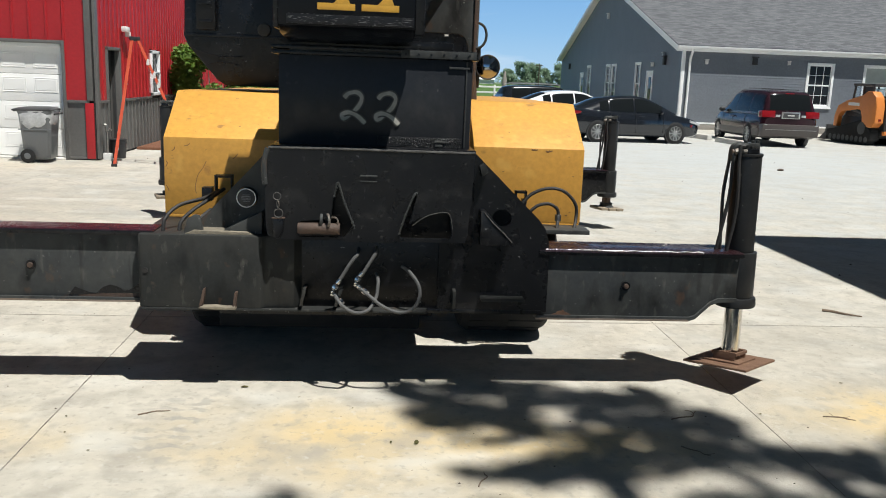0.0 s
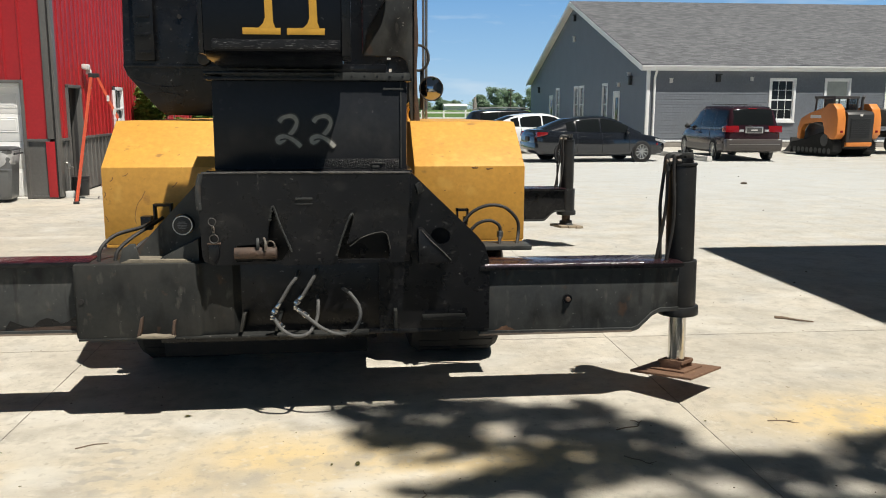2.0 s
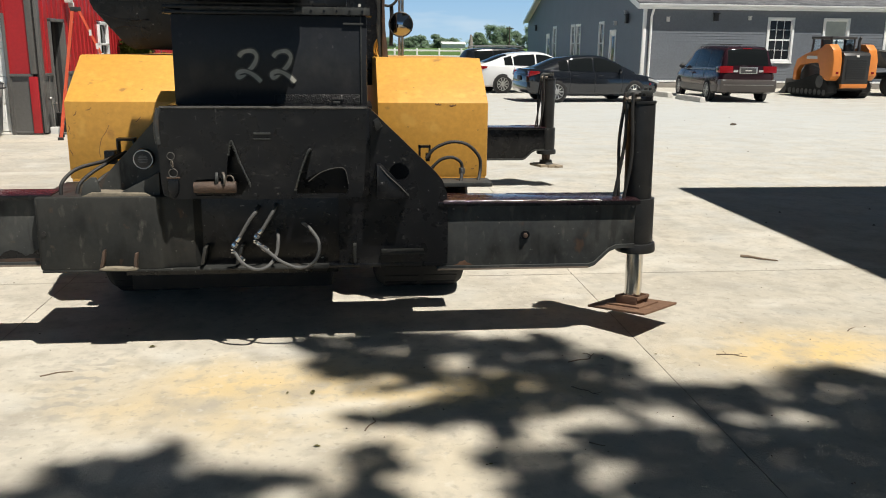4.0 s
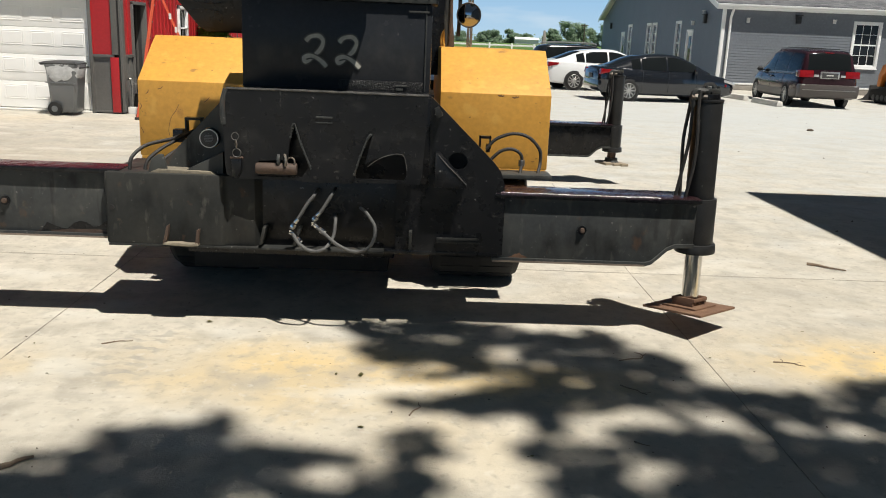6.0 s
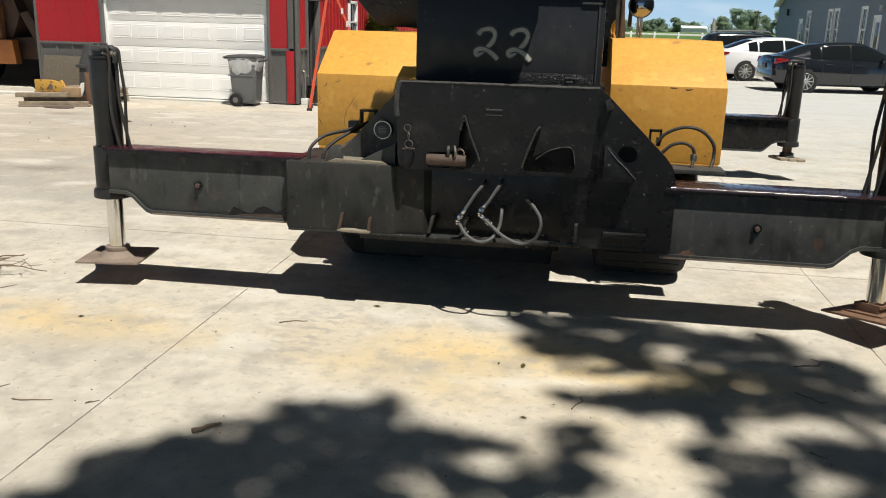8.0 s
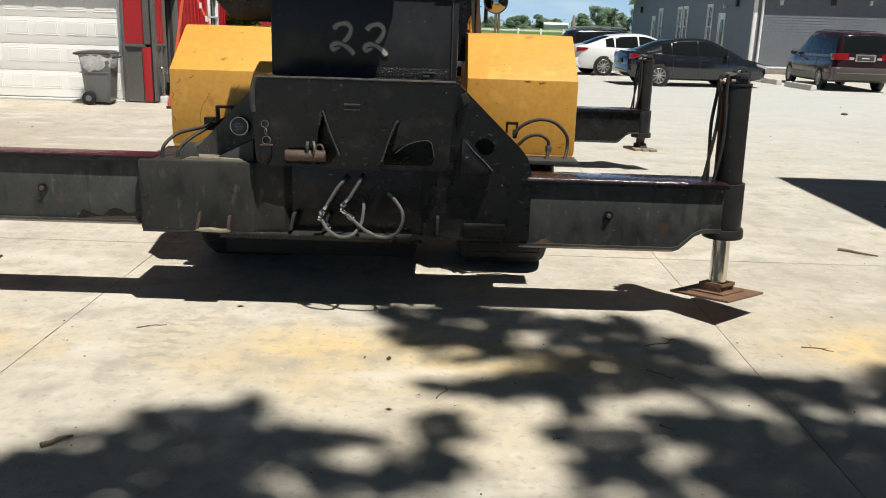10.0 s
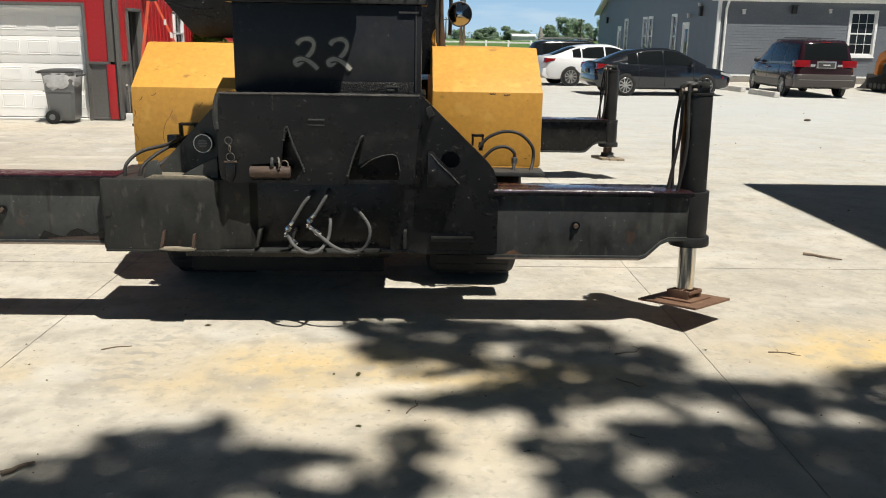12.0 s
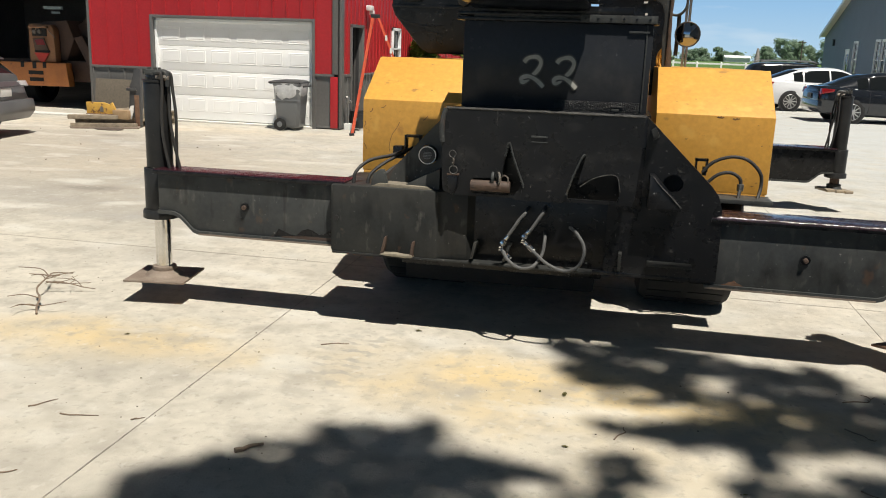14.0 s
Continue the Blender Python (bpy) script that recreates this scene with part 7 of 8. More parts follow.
# ---- the cast slabs of the yard ----
slab_mesh = {}
for x0, x1 in zip(SLAB_X, SLAB_X[1:]):
    for y0, y1 in zip(SLAB_Y, SLAB_Y[1:]):
        wide = round(x1 - x0, 2)
        if wide not in slab_mesh:
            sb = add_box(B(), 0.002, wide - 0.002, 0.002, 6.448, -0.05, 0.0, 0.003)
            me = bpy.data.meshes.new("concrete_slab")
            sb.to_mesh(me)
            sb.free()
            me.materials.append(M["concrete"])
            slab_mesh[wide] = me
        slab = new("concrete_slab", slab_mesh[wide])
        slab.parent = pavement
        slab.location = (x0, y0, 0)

# ---- loose things by the shop ----
def step_ladder():
    e = thing("step_ladder", (-4.33, 16.2, 0), "tall orange fibreglass stepladder standing open beside the shop", "ladder", turn=16)
    top, fx, rx = 2.23, -0.42, 0.98

    def rail(name, x0, x1, y0, y1, hx, hy):
        part(name, add_loft(B(), [[(x + dx * hx, y + dy * hy, z) for dx, dy in ((-1, -1), (1, -1), (1, 1), (-1, 1))] for x, y, z in ((x0, y0, 0), (x1, y1, top))]), "orange_plastic", e)

    for y in (-0.26, 0.26):
        yt = y * 0.62
        rail("front_rail", fx, -0.05, y, yt, 0.026, 0.013)
        rail("rear_rail", rx, 0.05, y, yt, 0.022, 0.012)
        for z in (1.45, 1.62, 1.85):
            t = z / top
            x = rx + (0.05 - rx) * t
            part("rail_label", add_box(B(), x - 0.022, x + 0.022, y * (1 - 0.38 * t) - 0.019, y * (1 - 0.38 * t) - 0.016, z - 0.05, z + 0.05), "label_white", e)
    for k in range(7):
        z = 0.30 + 0.29 * k
        t = z / top
        x, w = fx + (-0.05 - fx) * t, 0.26 * (1 - 0.38 * t)
        part("step", add_box(B(), x - 0.03, x + 0.03, -w, w, z - 0.02, z + 0.005, 0.003), "steel", e)
        if k % 2:
            x = rx + (0.05 - rx) * t
            part("rear_bar", add_box(B(), x - 0.012, x + 0.012, -w, w, z - 0.012, z + 0.012), "steel", e)
    part("top_cap", add_box(B(), -0.09, 0.09, -0.18, 0.18, top - 0.02, top + 0.05, 0.012), "black_plastic", e, "black plastic top cap")
    for y in (-0.26, 0.26):
        part("foot", add_box(B(), fx - 0.05, fx + 0.05, y - 0.03, y + 0.03, 0, 0.05, 0.006), "black_plastic", e)


step_ladder()


def wheeled_bin():
    e = thing("wheeled_bin", (-6.10, 16.33, 0), "grey plastic wheeled refuse bin with a bunched pale liner", "bin", turn=4)
    secs = []
    for z, w, d in ((0.06, 0.20, 0.22), (0.10, 0.225, 0.24), (0.55, 0.255, 0.27), (0.86, 0.275, 0.30), (0.90, 0.29, 0.315), (0.93, 0.29, 0.315)):
        c = 0.05
        secs.append([(-w + c, -d, z), (w - c, -d, z), (w, -d + c, z), (w, d - c, z), (w - c, d, z), (-w + c, d, z), (-w, d - c, z), (-w, -d + c, z)])
    tub = part("tub", add_loft(B(), secs), "bin", e)
    # liner bunched over the rim, with a ragged hem
    secs = []
    for k, (z, g) in enumerate(((0.64, 0.004), (0.70, 0.016), (0.77, 0.010), (0.84, 0.020), (0.90, 0.012), (0.925, 0.016))):
        ring = []
        for n in range(36):
            q = n * math.pi / 18
            w, d = 0.262 + (z - 0.62) * 0.07, 0.28 + (z - 0.62) * 0.08
            cx, cy = math.cos(q), math.sin(q)
            r = (abs(cx) ** 6 + abs(cy) ** 6) ** (-1 / 6)
            crease = g + 0.014 * noise.noise((cx * 4, cy * 4, z * 9))
            hem = (0.10 * noise.noise((cx * 2.2, cy * 2.2, 4.0)) + 0.05 * cx) * (1 - k / 3 if k < 3 else 0)
            ring.append(((w + crease) * r * cx, (d + crease) * r * cy, z + hem))
        secs.append(ring)
    part("bin_liner", add_loft(B(), secs), "bag", tub, "pale plastic liner bunched over the rim")
    lid = part("lid", add_loft(B(), [[(-0.36, -0.315, 0.925), (0.285, -0.315, 0.925), (0.285, 0.315, 0.925), (-0.36, 0.315, 0.925)], [(-0.365, -0.32, 0.945), (0.29, -0.32, 0.945), (0.29, 0.32, 0.945), (-0.365, 0.32, 0.945)], [(-0.27, -0.26, 0.978), (0.24, -0.26, 0.978), (0.24, 0.26, 0.978), (-0.27, 0.26, 0.978)], [(-0.17, -0.18, 0.990), (0.15, -0.18, 0.990), (0.15, 0.18, 0.990), (-0.17, 0.18, 0.990)]]), "bin_lid", e)
    part("lid_grip", add_box(B(), -0.40, -0.355, -0.15, 0.15, 0.90, 0.945, 0.010), "bin_lid", lid)
    part("handle_bar", add_cyl(B(), (0.33, -0.24, 0.87), (0.33, 0.24, 0.87), 0.016, None, 10), "bin_lid", tub)
    for y in (-0.285, 0.285):
        part("bin_wheel", add_cyl(B(), (-0.14, y - 0.025, 0.125), (-0.14, y + 0.025, 0.125), 0.125, None, 24, 0.012), "rubber", e)
        part("wheel_hub", add_cyl(B(), (-0.14, y - 0.032, 0.125), (-0.14, y + 0.032, 0.125), 0.055, None, 16, 0.004), "bin", e)
    part("rib", add_box(B(), -0.28, 0.28, -0.285, -0.272, 0.585, 0.605, 0.004), "bin", tub)


wheeled_bin()
own = add_cyl(B(), (0, 0, 0), (0, 0, 0.37), 0.135, 0.16, 22, 0.004)
add_ring(own, (0, 0, 0.36), (0, 0, 1), 0.16, 0.008, 24, 6)
add_ring(own, (0, 0, 0.30), (0, 0, 1), 0.158, 0.006, 24, 6)
solid("bucket", "black_plastic", (-5.03, 17.35, 0), own, "black plastic bucket standing by the side door", "bucket")
e = thing("yard_hydrant", (-5.10, 16.92, 0), "white standpipe with a metal tap by the shop's corner", "tap")
part("pipe", add_cyl(B(), (0, 0, 0.0), (0, 0, 0.56), 0.017, None, 12), "steel", e)
part("pipe_base", add_box(B(), -0.07, 0.07, -0.07, 0.07, 0, 0.13, 0.01), "white_plastic", e)
own = add_cyl(B(), (0, 0, 0.55), (0, 0, 0.66), 0.035, None, 10, 0.005)
add_cyl(own, (0, 0, 0.60), (0.09, -0.03, 0.57), 0.018, None, 8)
add_ball(own, (-0.03, 0, 0.66), 0.045, (1, 1, 0.7), 8, 6)
part("tap_head", own, "steel", e)
e = thing("wall_floodlight", (-5.28, 18.6, 2.46), "white security floodlight on the red wall", "lamp")
part("wall_bracket", add_cyl(B(), (0, 0, 0), (0.10, 0, 0.03), 0.035, None, 10), "white_plastic", e)
part("lamp_head", add_box(B(), 0.08, 0.20, -0.22, 0.02, -0.02, 0.09, 0.03), "white_plastic", e)
part("lamp_head", add_box(B(), 0.08, 0.19, 0.03, 0.12, -0.11, 0.0, 0.03), "white_plastic", e)
part("cable", add_tube(B(), [(0.03, 0, -0.03), (0.035, 0.02, -0.25), (0.03, 0.05, -0.50)], 0.02, 6, 5), "black_plastic", e)
solid("mulch_bed", "mulch", (0, 0, 0), add_box(B(), -5.20, -3.3, 19.2, 30.0, -0.04, 0.06, 0.03), "strip of red-brown mulch along the wall", kind="structure")

# stacked pallets with scrap steel in front of the wainscot
def pallet(at, turn, label):
    e = thing("pallet", at, label, "pallet", "pallets by the shop", turn)
    for y in (-0.45, 0.0, 0.45):
        part("stringer", add_box(B(), -0.6, 0.6, y - 0.022, y + 0.022, 0.02, 0.11, 0.003), "wood", e)
    for k in range(7):
        x = -0.55 + k * 0.183
        part("deck_board", add_box(B(), x - 0.05, x + 0.05, -0.5, 0.5, 0.11, 0.13, 0.003), "wood", e)
    for k in range(3):
        x = -0.55 + k * 0.55
        part("bottom_board", add_box(B(), x - 0.05, x + 0.05, -0.5, 0.5, 0.0, 0.02, 0.003), "wood", e)
    return e


pallet((-9.22, 15.82, 0), -15, "weathered wooden pallet lying by the shop wall")
pallet((-9.26, 15.86, 0.132), -12, "weathered wooden pallet lying on another")
e = thing("timber_skid", (-9.22, 14.92, 0), "rough timber skid with a rusty plate", "skid", turn=26)
e.scale = (0.72, 0.8, 1.0)
part("plate_steel", add_box(B(), -0.95, 0.75, -0.42, 0.3, 0.0, 0.03, 0.004), "rust_pale", e)
part("long_board", add_box(B(), -0.95, 0.7, -0.36, -0.30, 0.03, 0.10, 0.004), "wood", e)
part("long_board", add_box(B(), -0.90, 0.8, 0.05, 0.15, 0.03, 0.16, 0.004), "wood", e)
part("cross_board", add_box(B(), -1.05, 0.2, -0.15, 0.02, 0.16, 0.24, 0.006), "wood", e)
e = thing("yellow_bracket", (-9.45, 14.95, 0.24), "yellow painted steel bracket with rust", "bracket", turn=10)
e.scale = (0.72, 0.8, 0.85)
part("bracket_plate", add_prism(B(), [(-0.36, 0), (0.42, 0.0), (0.42, 0.12), (0.34, 0.27), (0.25, 0.22), (0.12, 0.26), (-0.36, 0.27)], -0.04, 0.02, 'y', 0.006), "old_yellow", e)
part("bracket_hole", add_prism(B(), [(0.0, 0.05), (0.10, 0.05), (0.10, 0.14), (0.05, 0.19), (0.0, 0.14)], -0.045, -0.035, 'y'), "steel", e)
part("bracket_foot", add_box(B(), -0.36, 0.45, -0.10, 0.10, 0.0, 0.012), "rust", e)
solid("plywood_crate", "crate_wood", (-9.02, 15.02, 0.16), add_box(B(), -0.16, 0.16, -0.10, 0.10, 0.0, 0.17, 0.004), "small tan plywood box on the timber skid", "box")
e = thing("fork_carriage", (-8.76, 15.12, 0), "dark steel fork upright with rope tied round it", "fork", turn=5)
part("upright", add_prism(B(), [(-0.16, 0.24), (-0.12, 0.78), (0.0, 1.12), (0.10, 1.12), (0.09, 0.5), (0.06, 0.0), (-0.04, 0.0), (-0.06, 0.24)], -0.05, 0.05, 'y', 0.006), "cm_grey", e)
part("post", add_box(B(), -0.03, 0.06, -0.06, 0.04, 0, 0.62, 0.006), "rust", e)
part("clamp", add_box(B(), -0.18, 0.02, -0.08, 0.06, 0.70, 0.76, 0.006), "cm_grey", e)
part("rag", add_prism(B(), [(-0.10, 0.42), (-0.04, 0.43), (-0.05, 0.30), (-0.10, 0.16), (-0.15, 0.24), (-0.20, 0.20), (-0.16, 0.30)], -0.085, -0.062, 'y', 0.006), "label_white", e, "pale rag tied round the post")
own = add_box(B(), -0.62, 0.66, -0.012, 0.012, 0.0, 0.83, 0.002)
ob = solid("leaning_sheet", "plywood", (-10.08, 16.60, 0.0), own, "brown woven sheet leaning on the wall", "sheet")
ob.rotation_euler = (radians(-8), 0, 0)

# parking blocks
for x, y, a in ((11.60, 27.5, -86), (11.45, 30.1, -82)):
    own = add_prism(B(), [(-0.11, 0), (0.11, 0), (0.08, 0.17), (-0.08, 0.17)], -0.9, 0.9, 'y', 0.02)
    ob = solid("parking_block", "stop", (x, y, 0), own, "weathered concrete parking block", "parking block", group="parking blocks")
    ob.rotation_euler = (0, 0, radians(90 + a))


# ---- litter on the slabs ----
rng = random.Random(7)


def twig(pts, r, label="thin dry twig lying on the concrete", mat="twig_wood", forks=0):
    own, shoots = B(), []
    c = Vector((sum(p[0] for p in pts) / len(pts), sum(p[1] for p in pts) / len(pts), 0))
    loc = [Vector((p[0], p[1], (p[2] if len(p) > 2 else r) + 0.0)) - c for p in pts]
    loc = [q for a, d in zip(loc, loc[1:]) for q in (a, (a + d) / 2 + Vector((d.y - a.y, a.x - d.x, 0)) * rng.uniform(-0.14, 0.14))] + [loc[-1]]
    add_tube(own, loc, r, 6, 5, taper=r * 0.45)
    for k in range(forks):
        i = rng.randrange(1, len(loc) - 1) if len(loc) > 2 else 0
        a = rng.uniform(0, 6.28)
        p = loc[i]
        ln = rng.uniform(0.08, 0.26) if r > 0.005 else rng.uniform(0.02, 0.05)
        shoots.append(add_tube(B(), [p, p + Vector((math.cos(a), math.sin(a), 0.25)) * ln * 0.5, p + Vector((math.cos(a + 0.5), math.sin(a + 0.5), 0.2)) * ln], r * 0.6, 5, 4, taper=r * 0.3))
    ob = solid("twig", mat, tuple(c), own, label, "twig", group="litter on the yard")
    for sb in shoots:
        part("side_shoot", sb, mat, ob)
    return ob


twig([(-1.09, 3.285), (-1.06, 3.31), (-1.03, 3.355), (-1.00, 3.375)], 0.013, "thick brown stick lying on the concrete")
twig([(3.68, 6.88), (3.80, 6.79), (3.92, 6.70)], 0.012, "dark stick lying on the concrete")
twig([(-3.06, 4.63), (-3.16, 4.80, 0.05), (-3.30, 5.05, 0.10), (-3.42, 5.28, 0.07), (-3.40, 5.48, 0.02)], 0.0075, "bare branched twig lying on the concrete", forks=11)
twig([(-3.30, 5.05, 0.08), (-3.17, 5.12, 0.06), (-3.02, 5.18, 0.02)], 0.0055, "bare branched twig lying on the concrete", forks=6)
for pts in ([(-2.21, 3.45), (-2.17, 3.50), (-2.13, 3.56)], [(-2.02, 3.42), (-1.93, 3.43), (-1.84, 3.45)], [(-1.68, 3.45), (-1.65, 3.47), (-1.63, 3.49)], [(-1.90, 2.88), (-1.85, 2.92)], [(-1.20, 4.64), (-1.12, 4.69), (-1.05, 4.70)],
            [(1.62, 4.62), (1.75, 4.66), (1.80, 4.74)], [(0.48, 3.86), (0.53, 3.95), (0.52, 4.0)], [(1.47, 3.66), (1.53, 3.62)], [(2.50, 4.67), (2.60, 4.66), (2.66, 4.62)], [(1.55, 4.28), (1.62, 4.22), (1.66, 4.17)], [(-0.5, 2.86), (-0.44, 2.83)], [(3.5, 5.0), (3.58, 5.06)]):
    twig(pts, 0.0038, forks=rng.choice((0, 0, 1, 2)) if len(pts) > 2 else 0)


def fallen_leaf(x, y, size, turn):
    own = B()
    pts = [(-1, 0, 0.1), (-0.5, 0.42, 0.25), (0.1, 0.5, 0.12), (0.6, 0.3, 0.3), (1, 0, 0.18), (0.55, -0.36, 0.1), (0.0, -0.48, 0.28), (-0.55, -0.35, 0.08)]
    c = own.verts.new((0, 0, 0.002))
    vs = [own.verts.new((px * size, py * size, pz * size * 0.6 + 0.003)) for px, py, pz in pts]
    for a, b in zip(vs, vs[1:] + vs[:1]):
        own.faces.new((c, a, b))
    bmesh.ops.solidify(own, geom=own.faces[:], thickness=0.001)
    ob = solid("fallen_leaf", "leaf_dry", (x, y, 0.001), own, "small curled fallen leaf", "leaf", group="litter on the yard")
    ob.rotation_euler = (0, 0, turn)


for x, y, s in ((0.226, 4.315, 0.042), (0.10, 4.32, 0.02), (0.268, 3.728, 0.028), (-2.337, 4.476, 0.03), (-1.488, 4.421, 0.016), (-1.311, 4.219, 0.014), (2.153, 4.702, 0.018), (-1.55, 4.62, 0.014), (1.0, 3.5, 0.02), (-2.9, 5.9, 0.03), (-3.2, 7.4, 0.04), (-0.72, 5.05, 0.04), (5.2, 12.2, 0.03), (0.7, 4.1, 0.014), (-0.4, 4.9, 0.013), (2.9, 5.2, 0.02), (-1.9, 3.9, 0.014), (-0.1, 4.75, 0.012)):
    fallen_leaf(x, y, s * 0.62, rng.uniform(0, 6.28))
grit = B()
for k in range(420):
    x, y, s = rng.uniform(-4, 4.5), rng.uniform(2.2, 9), rng.uniform(0.002, 0.007)
    if rng.random() < 0.25:
        x, y, s = rng.uniform(-11, 12), rng.uniform(8, 26), rng.uniform(0.008, 0.02)
    vs = [grit.verts.new((x + s * math.cos(a) * rng.uniform(0.6, 1.2), y + s * math.sin(a) * rng.uniform(0.6, 1.2), 0.001)) for a in (0, 1.6, 3.1, 4.7)]
    t = grit.verts.new((x, y, s * 0.8 + 0.001))
    for a, b in zip(vs, vs[1:] + vs[:1]):
        grit.faces.new((a, b, t))
tagged(finish("grit", grit, "bark"), "scattered dark crumbs and grit on the concrete", kind="stuff")
own = B()
add_ball(own, (0, 0, 0.02), 0.06, (1.4, 0.8, 0.5), 8, 6)
solid("dirt_clod", "bark", (9.1, 18.8, 0), own, "dark clod of dirt on the concrete", "clod")
for x, y, s in ((-9.0, 14.5, 0.22), (-6.9, 13.0, 0.12), (1.35, 10.2, 0.16)):
    own = B()
    add_ball(own, (0, 0, 0.012), s, (1.4, 0.7, 0.12), 9, 6)
    solid("dirt_clod", "bark", (x, y, 0), own, "flat patch of dry dirt on the concrete", "clod", group="dirt on the yard")


# dirt gathered along the nearer joints
rows = B()
for along, fixed, lo, hi in (('y', -1.62, 1.5, 13.0), ('y', 2.12, 1.5, 13.0), ('x', 6.45, -6.0, 9.0)):
    t, last = lo, None
    while t < hi:
        w = 0.0012 + 0.007 * max(0.0, noise.noise((t * 1.7, fixed, 2.0))) ** 1.4 + rng.uniform(0, 0.0022)
        off = rng.uniform(-0.002, 0.002)
        pair = [(fixed + off - w, t, 0.0012), (fixed + off + w, t, 0.0012)] if along == 'y' else [(t, fixed + off - w, 0.0012), (t, fixed + off + w, 0.0012)]
        pair = [rows.verts.new(p) for p in pair]
        if last:
            rows.faces.new((last[0], last[1], pair[1], pair[0]) if along == 'y' else (last[0], pair[0], pair[1], last[1]))
        last = pair
        t += rng.uniform(0.015, 0.05)
tagged(finish("joint_dirt", rows, "bark_dust"), "dark dirt gathered in the slab joints", kind="stuff")


# ---- plants ----
def leaves(cards, centres, count, size, rnd, tilt=0.4):
    """Adds leaf blades round clump centres (x, y, z, r) to the vertex and face lists."""
    verts, faces = cards
    for cx, cy, cz, r in centres:
        for k in range(count):
            d = Vector((rnd.gauss(0, 1), rnd.gauss(0, 1), rnd.gauss(0, 0.8)))
            d = d.normalized() * r * rnd.random() ** 0.45
            p = Vector((cx, cy, cz)) + d
            u = Vector((rnd.uniform(-1, 1), rnd.uniform(-1, 1), rnd.uniform(-0.6, 0.4))).normalized()
            w = u.cross(Vector((rnd.uniform(-tilt, tilt), rnd.uniform(-tilt, tilt), 1))).normalized()
            s = size * rnd.uniform(0.6, 1.3)
            i = len(verts)
            verts += [p - u * s, p + w * s * 0.45 + u * s * 0.1, p + u * s, p - w * s * 0.45 + u * s * 0.1]
            faces.append((i, i + 1, i + 2, i + 3))


def crown(parent, centres, count, size, mat, rnd, tilt=0.4):
    cards = ([], [])
    leaves(cards, centres, count, size, rnd, tilt)
    me = bpy.data.meshes.new("crown")
    me.from_pydata(cards[0], [], cards[1])
    me.materials.append(M[mat])
    ob = new("crown", me)
    ob.parent = parent
    return ob


def tree(at, h, spread, seed, mat, count, size, label, category="tree", group=""):
    rnd = random.Random(seed)
    e = thing("tree", at, label, category, group)
    own = B()
    add_tube(own, [(0, 0, -0.05), (0.02 * h, 0, h * 0.2), (0, 0.02 * h, h * 0.45), (0, 0, h * 0.75)], h * 0.028, 8, 4, taper=h * 0.008)
    cs = []
    for k in range(30):
        a, z = rnd.uniform(0, 6.28), h * rnd.uniform(0.10, 0.93)
        r = spread * math.sqrt(max(0.04, 1 - ((z / h - 0.45) / 0.56) ** 2)) * rnd.uniform(0.25, 0.95)
        tip = (r * math.cos(a), r * math.sin(a), z)
        if k % 3 == 0:
            add_tube(own, [(0, 0, z * 0.6), (tip[0] * 0.5, tip[1] * 0.5, z * 0.85), tip], h * 0.010, 5, 3, taper=h * 0.003)
        cs.append((*tip, spread * rnd.uniform(0.20, 0.40)))
    cs.append((0, 0, h * 0.88, spread * 0.35))
    part("trunk", own, "bark", e)
    crown(e, cs, count, size, mat, rnd, 2.0)
    return e


far = [(17.0, 203, 3.7, 2.2), (14.6, 206, 3.2, 1.8), (21.0, 205, 4.0, 2.0), (25.5, 232, 3.2, 2.0), (28.5, 236, 3.4, 2.2), (31.0, 206, 4.6, 2.0), (33.6, 200, 6.3, 2.5), (37.2, 202, 6.0, 2.6), (40.2, 206, 5.0, 2.4), (43.8, 203, 6.2, 2.8), (47.5, 208, 6.0, 2.8), (52.0, 206, 6.4, 3.0), (10.0, 222, 3.2, 2.0)]
for k, (x, y, h, s) in enumerate(far):
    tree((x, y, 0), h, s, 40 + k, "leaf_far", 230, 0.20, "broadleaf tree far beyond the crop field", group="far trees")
rnd = random.Random(3)
verts, faces = [], []
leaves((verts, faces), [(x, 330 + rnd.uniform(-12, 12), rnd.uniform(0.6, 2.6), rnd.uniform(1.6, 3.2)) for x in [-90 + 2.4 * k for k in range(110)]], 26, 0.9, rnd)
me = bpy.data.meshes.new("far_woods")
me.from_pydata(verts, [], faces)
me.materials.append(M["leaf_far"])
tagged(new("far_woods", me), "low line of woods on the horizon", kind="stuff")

rnd = random.Random(11)
e = thing("shrub", (-4.05, 22.4, 0), "dense green shrub growing against the red wall", "shrub")
cs = []
for k in range(34):
    a, z = rnd.uniform(0, 6.28), rnd.uniform(0.3, 2.35)
    r = 1.25 * math.sqrt(max(0.05, 1 - ((z - 1.1) / 1.55) ** 2)) * rnd.uniform(0.5, 1.0)
    cs.append((r * math.cos(a), r * math.sin(a) * 0.9, z, rnd.uniform(0.28, 0.42)))
own = B()
for k in range(6):
    a = k * 1.05
    add_tube(own, [(0.1 * math.cos(a), 0.1 * math.sin(a), 0), (0.4 * math.cos(a), 0.4 * math.sin(a), 1.0), (0.7 * math.cos(a), 0.7 * math.sin(a), 1.9)], 0.03, 6, 4, taper=0.008)
part("stem", own, "bark", e)
crown(e, cs, 420, 0.085, "leaf_bright", rnd, 2.0)

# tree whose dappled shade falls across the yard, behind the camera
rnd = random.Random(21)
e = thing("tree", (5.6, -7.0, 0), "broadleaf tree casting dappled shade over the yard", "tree")
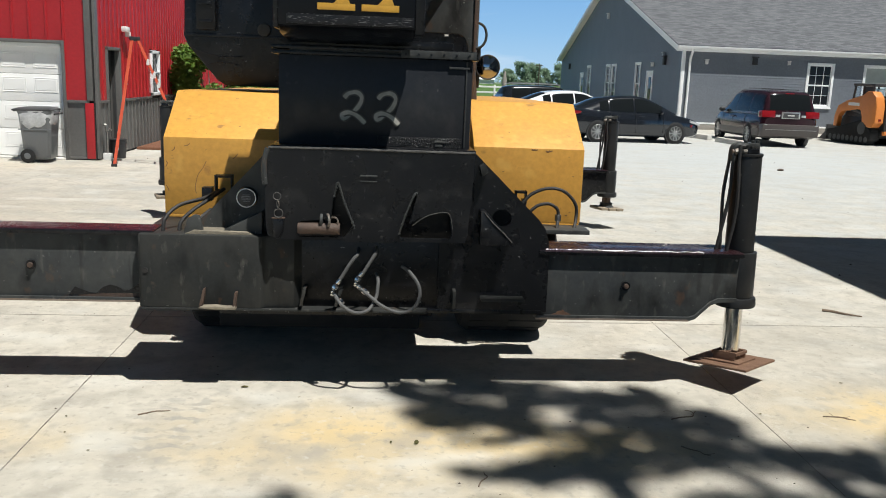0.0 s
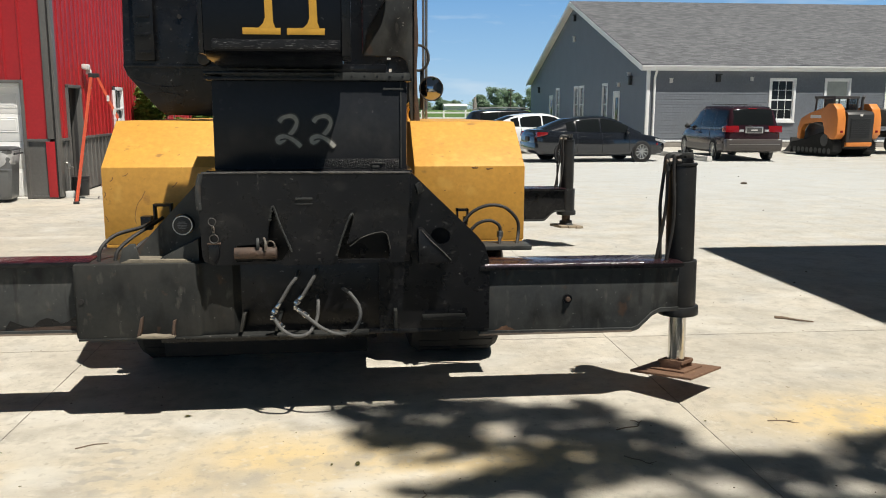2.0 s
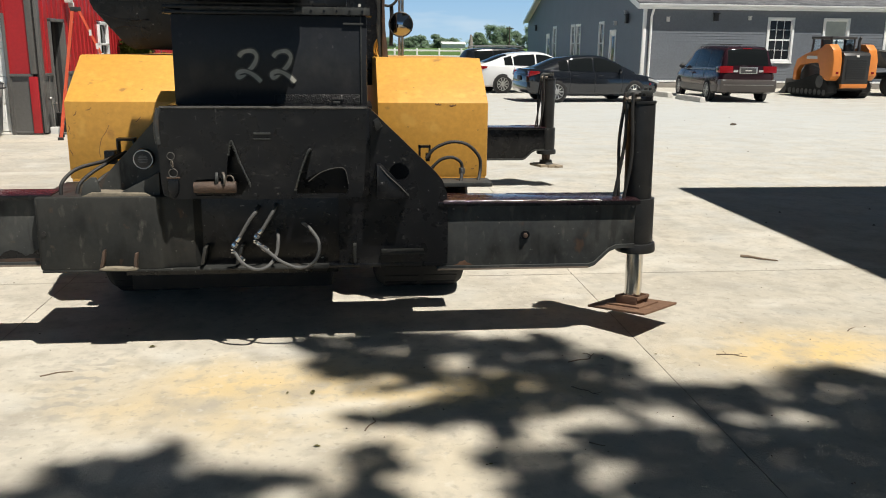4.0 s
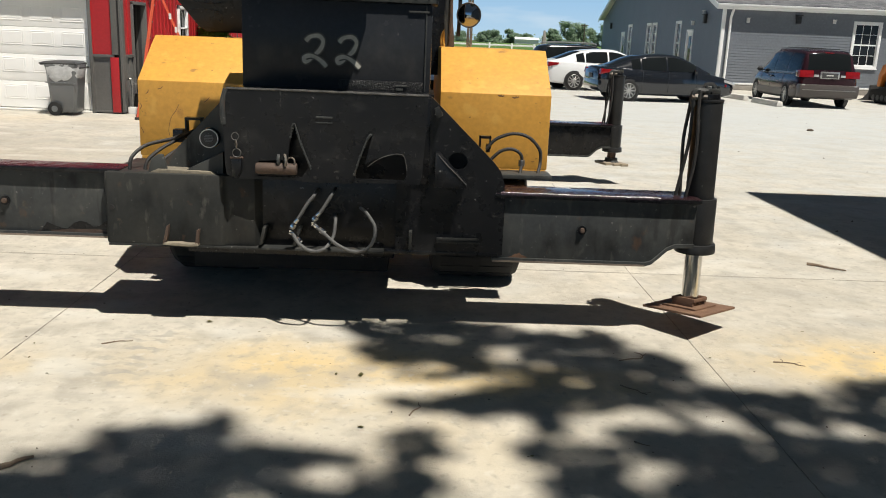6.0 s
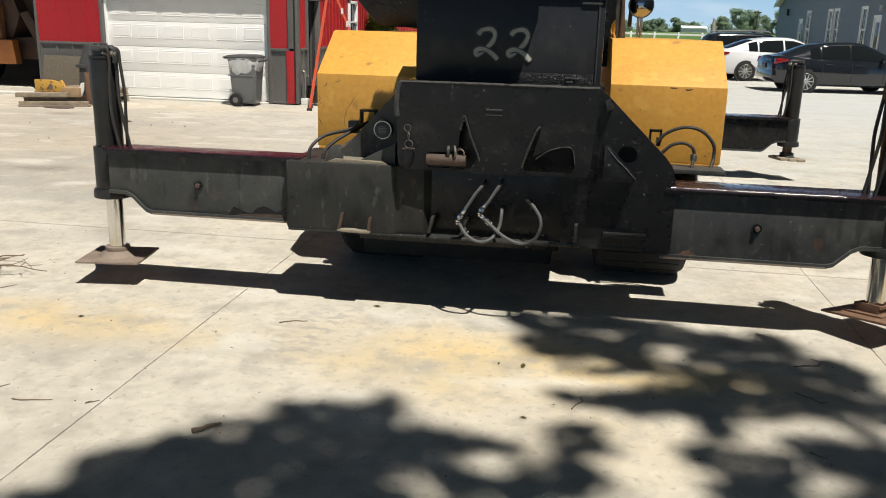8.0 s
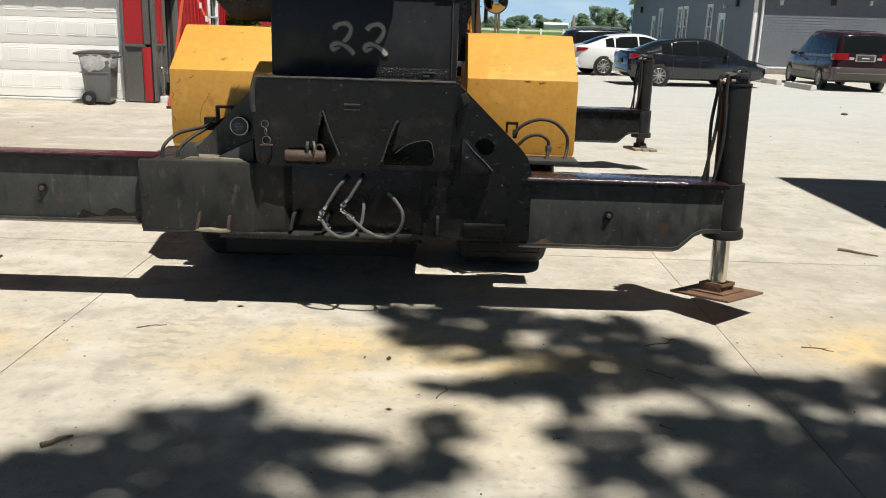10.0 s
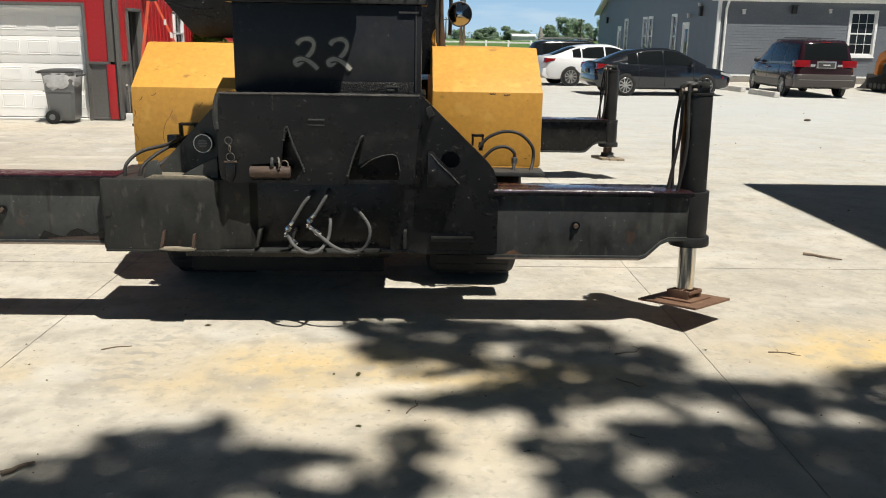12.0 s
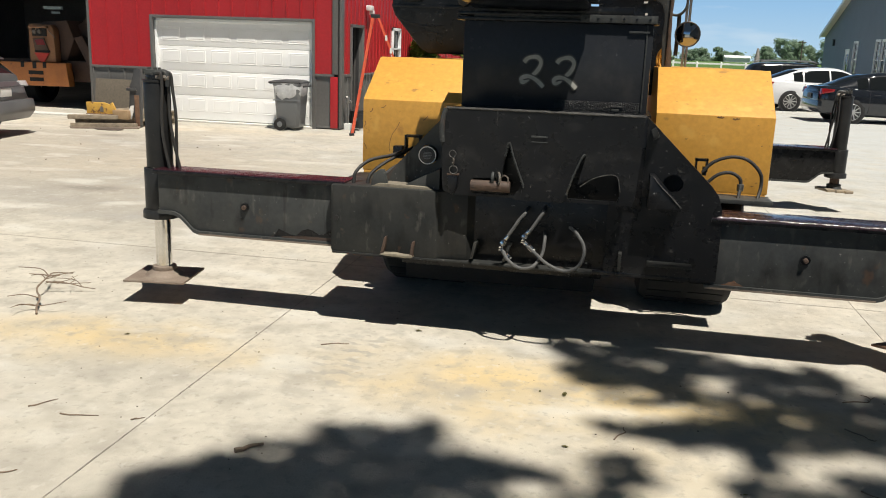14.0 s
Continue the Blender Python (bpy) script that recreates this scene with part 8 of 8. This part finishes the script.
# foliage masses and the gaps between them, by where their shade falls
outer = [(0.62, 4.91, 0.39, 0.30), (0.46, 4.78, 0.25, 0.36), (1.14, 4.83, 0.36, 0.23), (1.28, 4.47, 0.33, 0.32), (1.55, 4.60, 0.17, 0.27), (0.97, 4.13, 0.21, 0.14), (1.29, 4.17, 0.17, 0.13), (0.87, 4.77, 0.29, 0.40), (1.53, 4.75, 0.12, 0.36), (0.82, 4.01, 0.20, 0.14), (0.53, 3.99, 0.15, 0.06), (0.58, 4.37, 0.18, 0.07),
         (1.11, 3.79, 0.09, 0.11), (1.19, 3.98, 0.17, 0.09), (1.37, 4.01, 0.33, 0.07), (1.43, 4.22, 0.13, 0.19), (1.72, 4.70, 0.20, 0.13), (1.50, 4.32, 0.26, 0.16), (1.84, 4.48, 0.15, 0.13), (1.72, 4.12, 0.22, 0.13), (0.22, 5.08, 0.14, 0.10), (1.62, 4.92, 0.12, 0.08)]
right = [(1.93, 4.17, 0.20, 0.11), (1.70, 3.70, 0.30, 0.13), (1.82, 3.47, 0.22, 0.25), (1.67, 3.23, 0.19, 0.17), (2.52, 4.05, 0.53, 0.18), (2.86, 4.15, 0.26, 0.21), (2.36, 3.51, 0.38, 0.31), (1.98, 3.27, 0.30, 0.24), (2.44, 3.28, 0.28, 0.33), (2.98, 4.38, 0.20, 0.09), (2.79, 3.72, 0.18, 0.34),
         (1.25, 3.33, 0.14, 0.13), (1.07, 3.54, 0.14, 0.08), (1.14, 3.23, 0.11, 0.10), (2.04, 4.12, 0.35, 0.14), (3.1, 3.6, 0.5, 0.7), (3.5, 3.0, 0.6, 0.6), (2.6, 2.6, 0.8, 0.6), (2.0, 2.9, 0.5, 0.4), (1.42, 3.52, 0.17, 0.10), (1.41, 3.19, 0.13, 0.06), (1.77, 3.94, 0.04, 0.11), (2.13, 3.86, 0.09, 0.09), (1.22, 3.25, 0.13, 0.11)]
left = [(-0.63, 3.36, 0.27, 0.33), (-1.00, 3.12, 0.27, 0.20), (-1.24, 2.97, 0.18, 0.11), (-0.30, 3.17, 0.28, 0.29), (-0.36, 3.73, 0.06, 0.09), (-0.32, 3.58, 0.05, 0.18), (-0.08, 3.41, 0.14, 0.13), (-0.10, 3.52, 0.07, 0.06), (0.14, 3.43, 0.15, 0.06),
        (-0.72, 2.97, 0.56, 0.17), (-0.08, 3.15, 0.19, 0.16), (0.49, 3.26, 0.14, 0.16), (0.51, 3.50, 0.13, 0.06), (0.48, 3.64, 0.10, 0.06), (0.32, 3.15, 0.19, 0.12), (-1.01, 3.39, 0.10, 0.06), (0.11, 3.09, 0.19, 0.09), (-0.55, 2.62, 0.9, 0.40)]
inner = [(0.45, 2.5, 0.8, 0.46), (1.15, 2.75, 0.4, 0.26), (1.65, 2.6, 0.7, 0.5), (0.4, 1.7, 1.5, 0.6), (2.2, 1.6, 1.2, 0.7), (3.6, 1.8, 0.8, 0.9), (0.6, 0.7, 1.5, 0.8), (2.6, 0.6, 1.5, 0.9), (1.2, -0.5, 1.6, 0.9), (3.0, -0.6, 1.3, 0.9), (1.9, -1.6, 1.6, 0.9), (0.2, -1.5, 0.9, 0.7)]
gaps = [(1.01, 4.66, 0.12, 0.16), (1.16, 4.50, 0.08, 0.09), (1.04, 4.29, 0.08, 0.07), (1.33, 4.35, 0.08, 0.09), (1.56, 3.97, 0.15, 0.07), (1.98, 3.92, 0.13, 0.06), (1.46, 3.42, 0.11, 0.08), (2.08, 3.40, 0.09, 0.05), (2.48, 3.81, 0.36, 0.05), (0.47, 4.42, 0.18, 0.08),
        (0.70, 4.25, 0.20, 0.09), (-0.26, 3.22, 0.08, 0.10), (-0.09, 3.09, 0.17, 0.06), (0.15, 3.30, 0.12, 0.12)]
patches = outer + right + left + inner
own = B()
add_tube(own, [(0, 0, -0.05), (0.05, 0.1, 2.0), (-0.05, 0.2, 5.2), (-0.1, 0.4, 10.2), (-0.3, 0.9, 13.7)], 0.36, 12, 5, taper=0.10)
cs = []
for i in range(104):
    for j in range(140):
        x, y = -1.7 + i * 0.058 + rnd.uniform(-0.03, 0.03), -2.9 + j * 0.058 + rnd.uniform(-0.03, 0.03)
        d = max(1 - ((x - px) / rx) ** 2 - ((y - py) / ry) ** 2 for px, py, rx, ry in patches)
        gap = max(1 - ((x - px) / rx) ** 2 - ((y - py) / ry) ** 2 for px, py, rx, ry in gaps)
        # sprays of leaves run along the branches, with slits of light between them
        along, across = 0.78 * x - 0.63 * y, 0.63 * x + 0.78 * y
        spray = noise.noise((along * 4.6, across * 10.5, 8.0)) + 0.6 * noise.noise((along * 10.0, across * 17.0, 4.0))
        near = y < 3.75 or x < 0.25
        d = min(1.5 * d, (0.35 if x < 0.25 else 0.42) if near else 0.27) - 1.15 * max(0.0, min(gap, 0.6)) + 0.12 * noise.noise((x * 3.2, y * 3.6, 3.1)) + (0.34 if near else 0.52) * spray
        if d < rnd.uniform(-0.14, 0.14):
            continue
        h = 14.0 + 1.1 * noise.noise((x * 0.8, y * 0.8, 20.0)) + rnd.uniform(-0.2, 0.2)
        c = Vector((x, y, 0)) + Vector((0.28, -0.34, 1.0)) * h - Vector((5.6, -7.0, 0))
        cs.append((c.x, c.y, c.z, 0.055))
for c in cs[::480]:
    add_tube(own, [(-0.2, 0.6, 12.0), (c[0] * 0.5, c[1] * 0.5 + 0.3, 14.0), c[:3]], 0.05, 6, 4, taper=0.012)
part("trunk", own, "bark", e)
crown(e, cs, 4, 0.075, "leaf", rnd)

# ---- far field, fence and shed ----
rnd = random.Random(5)
verts, faces = [], []
nx, ny = 150, 120
for j in range(ny + 1):
    for i in range(nx + 1):
        verts.append((-70 + i * 1.0 + rnd.uniform(-0.3, 0.3), 68 + j * 1.0 + rnd.uniform(-0.3, 0.3), 0.55 + rnd.uniform(0, 0.5) if 0 < j < ny else -0.05))
for j in range(ny):
    for i in range(nx):
        a = j * (nx + 1) + i
        faces.append((a, a + 1, a + nx + 2, a + nx + 1))
me = bpy.data.meshes.new("crop_field")
me.from_pydata(verts, [], faces)
me.materials.append(M["corn"])
tagged(new("crop_field", me), "wide field of knee-high green crop", kind="stuff")
e = thing("rail_fence", (0, 62, 0), "white rail fence along the field", "fence")
for k in range(12):
    part("post", add_box(B(), -6 + k * 1.6 - 0.06, -6 + k * 1.6 + 0.06, -0.06, 0.06, -0.06, 1.46, 0.01), "white_trim", e)
for z in (0.45, 0.85, 1.24):
    part("rail", add_box(B(), -6, 11.6, -0.03, 0.03, z, z + 0.12, 0.006), "white_trim", e)
e = thing("far_shed", (23.6, 192, 0), "long white shed beyond the field", "shed")
part("wall", add_box(B(), -2.6, 2.4, 0, 4, 0, 1.9), "white_trim", e)
part("roof", add_prism(B(), [(-0.3, 1.9), (2.0, 2.4), (4.3, 1.9)], -2.8, 2.6, 'x'), "white_trim", e)
e = thing("vent_post", (8.87, 60.5, 0), "grey tapered vent post by the fence", "post")
part("shaft", add_cyl(B(), (0, 0, -0.05), (0, 0, 2.0), 0.26, 0.15, 14), "stone", e)
part("cap", add_cyl(B(), (0, 0, 2.0), (0, 0, 2.42), 0.12, 0.07, 12), "stone", e)
for x, y in ((33.8, 180), (6.0, 190)):
    e = thing("utility_pole", (x, y, 0), "thin wooden utility pole by the field", "pole", "utility poles")
    part("pole", add_cyl(B(), (0, 0, -0.05), (0, 0, 5.6), 0.14, 0.10, 8), "bark", e)
    part("crossarm", add_box(B(), -0.8, 0.8, -0.06, 0.06, 5.1, 5.25), "bark", e)
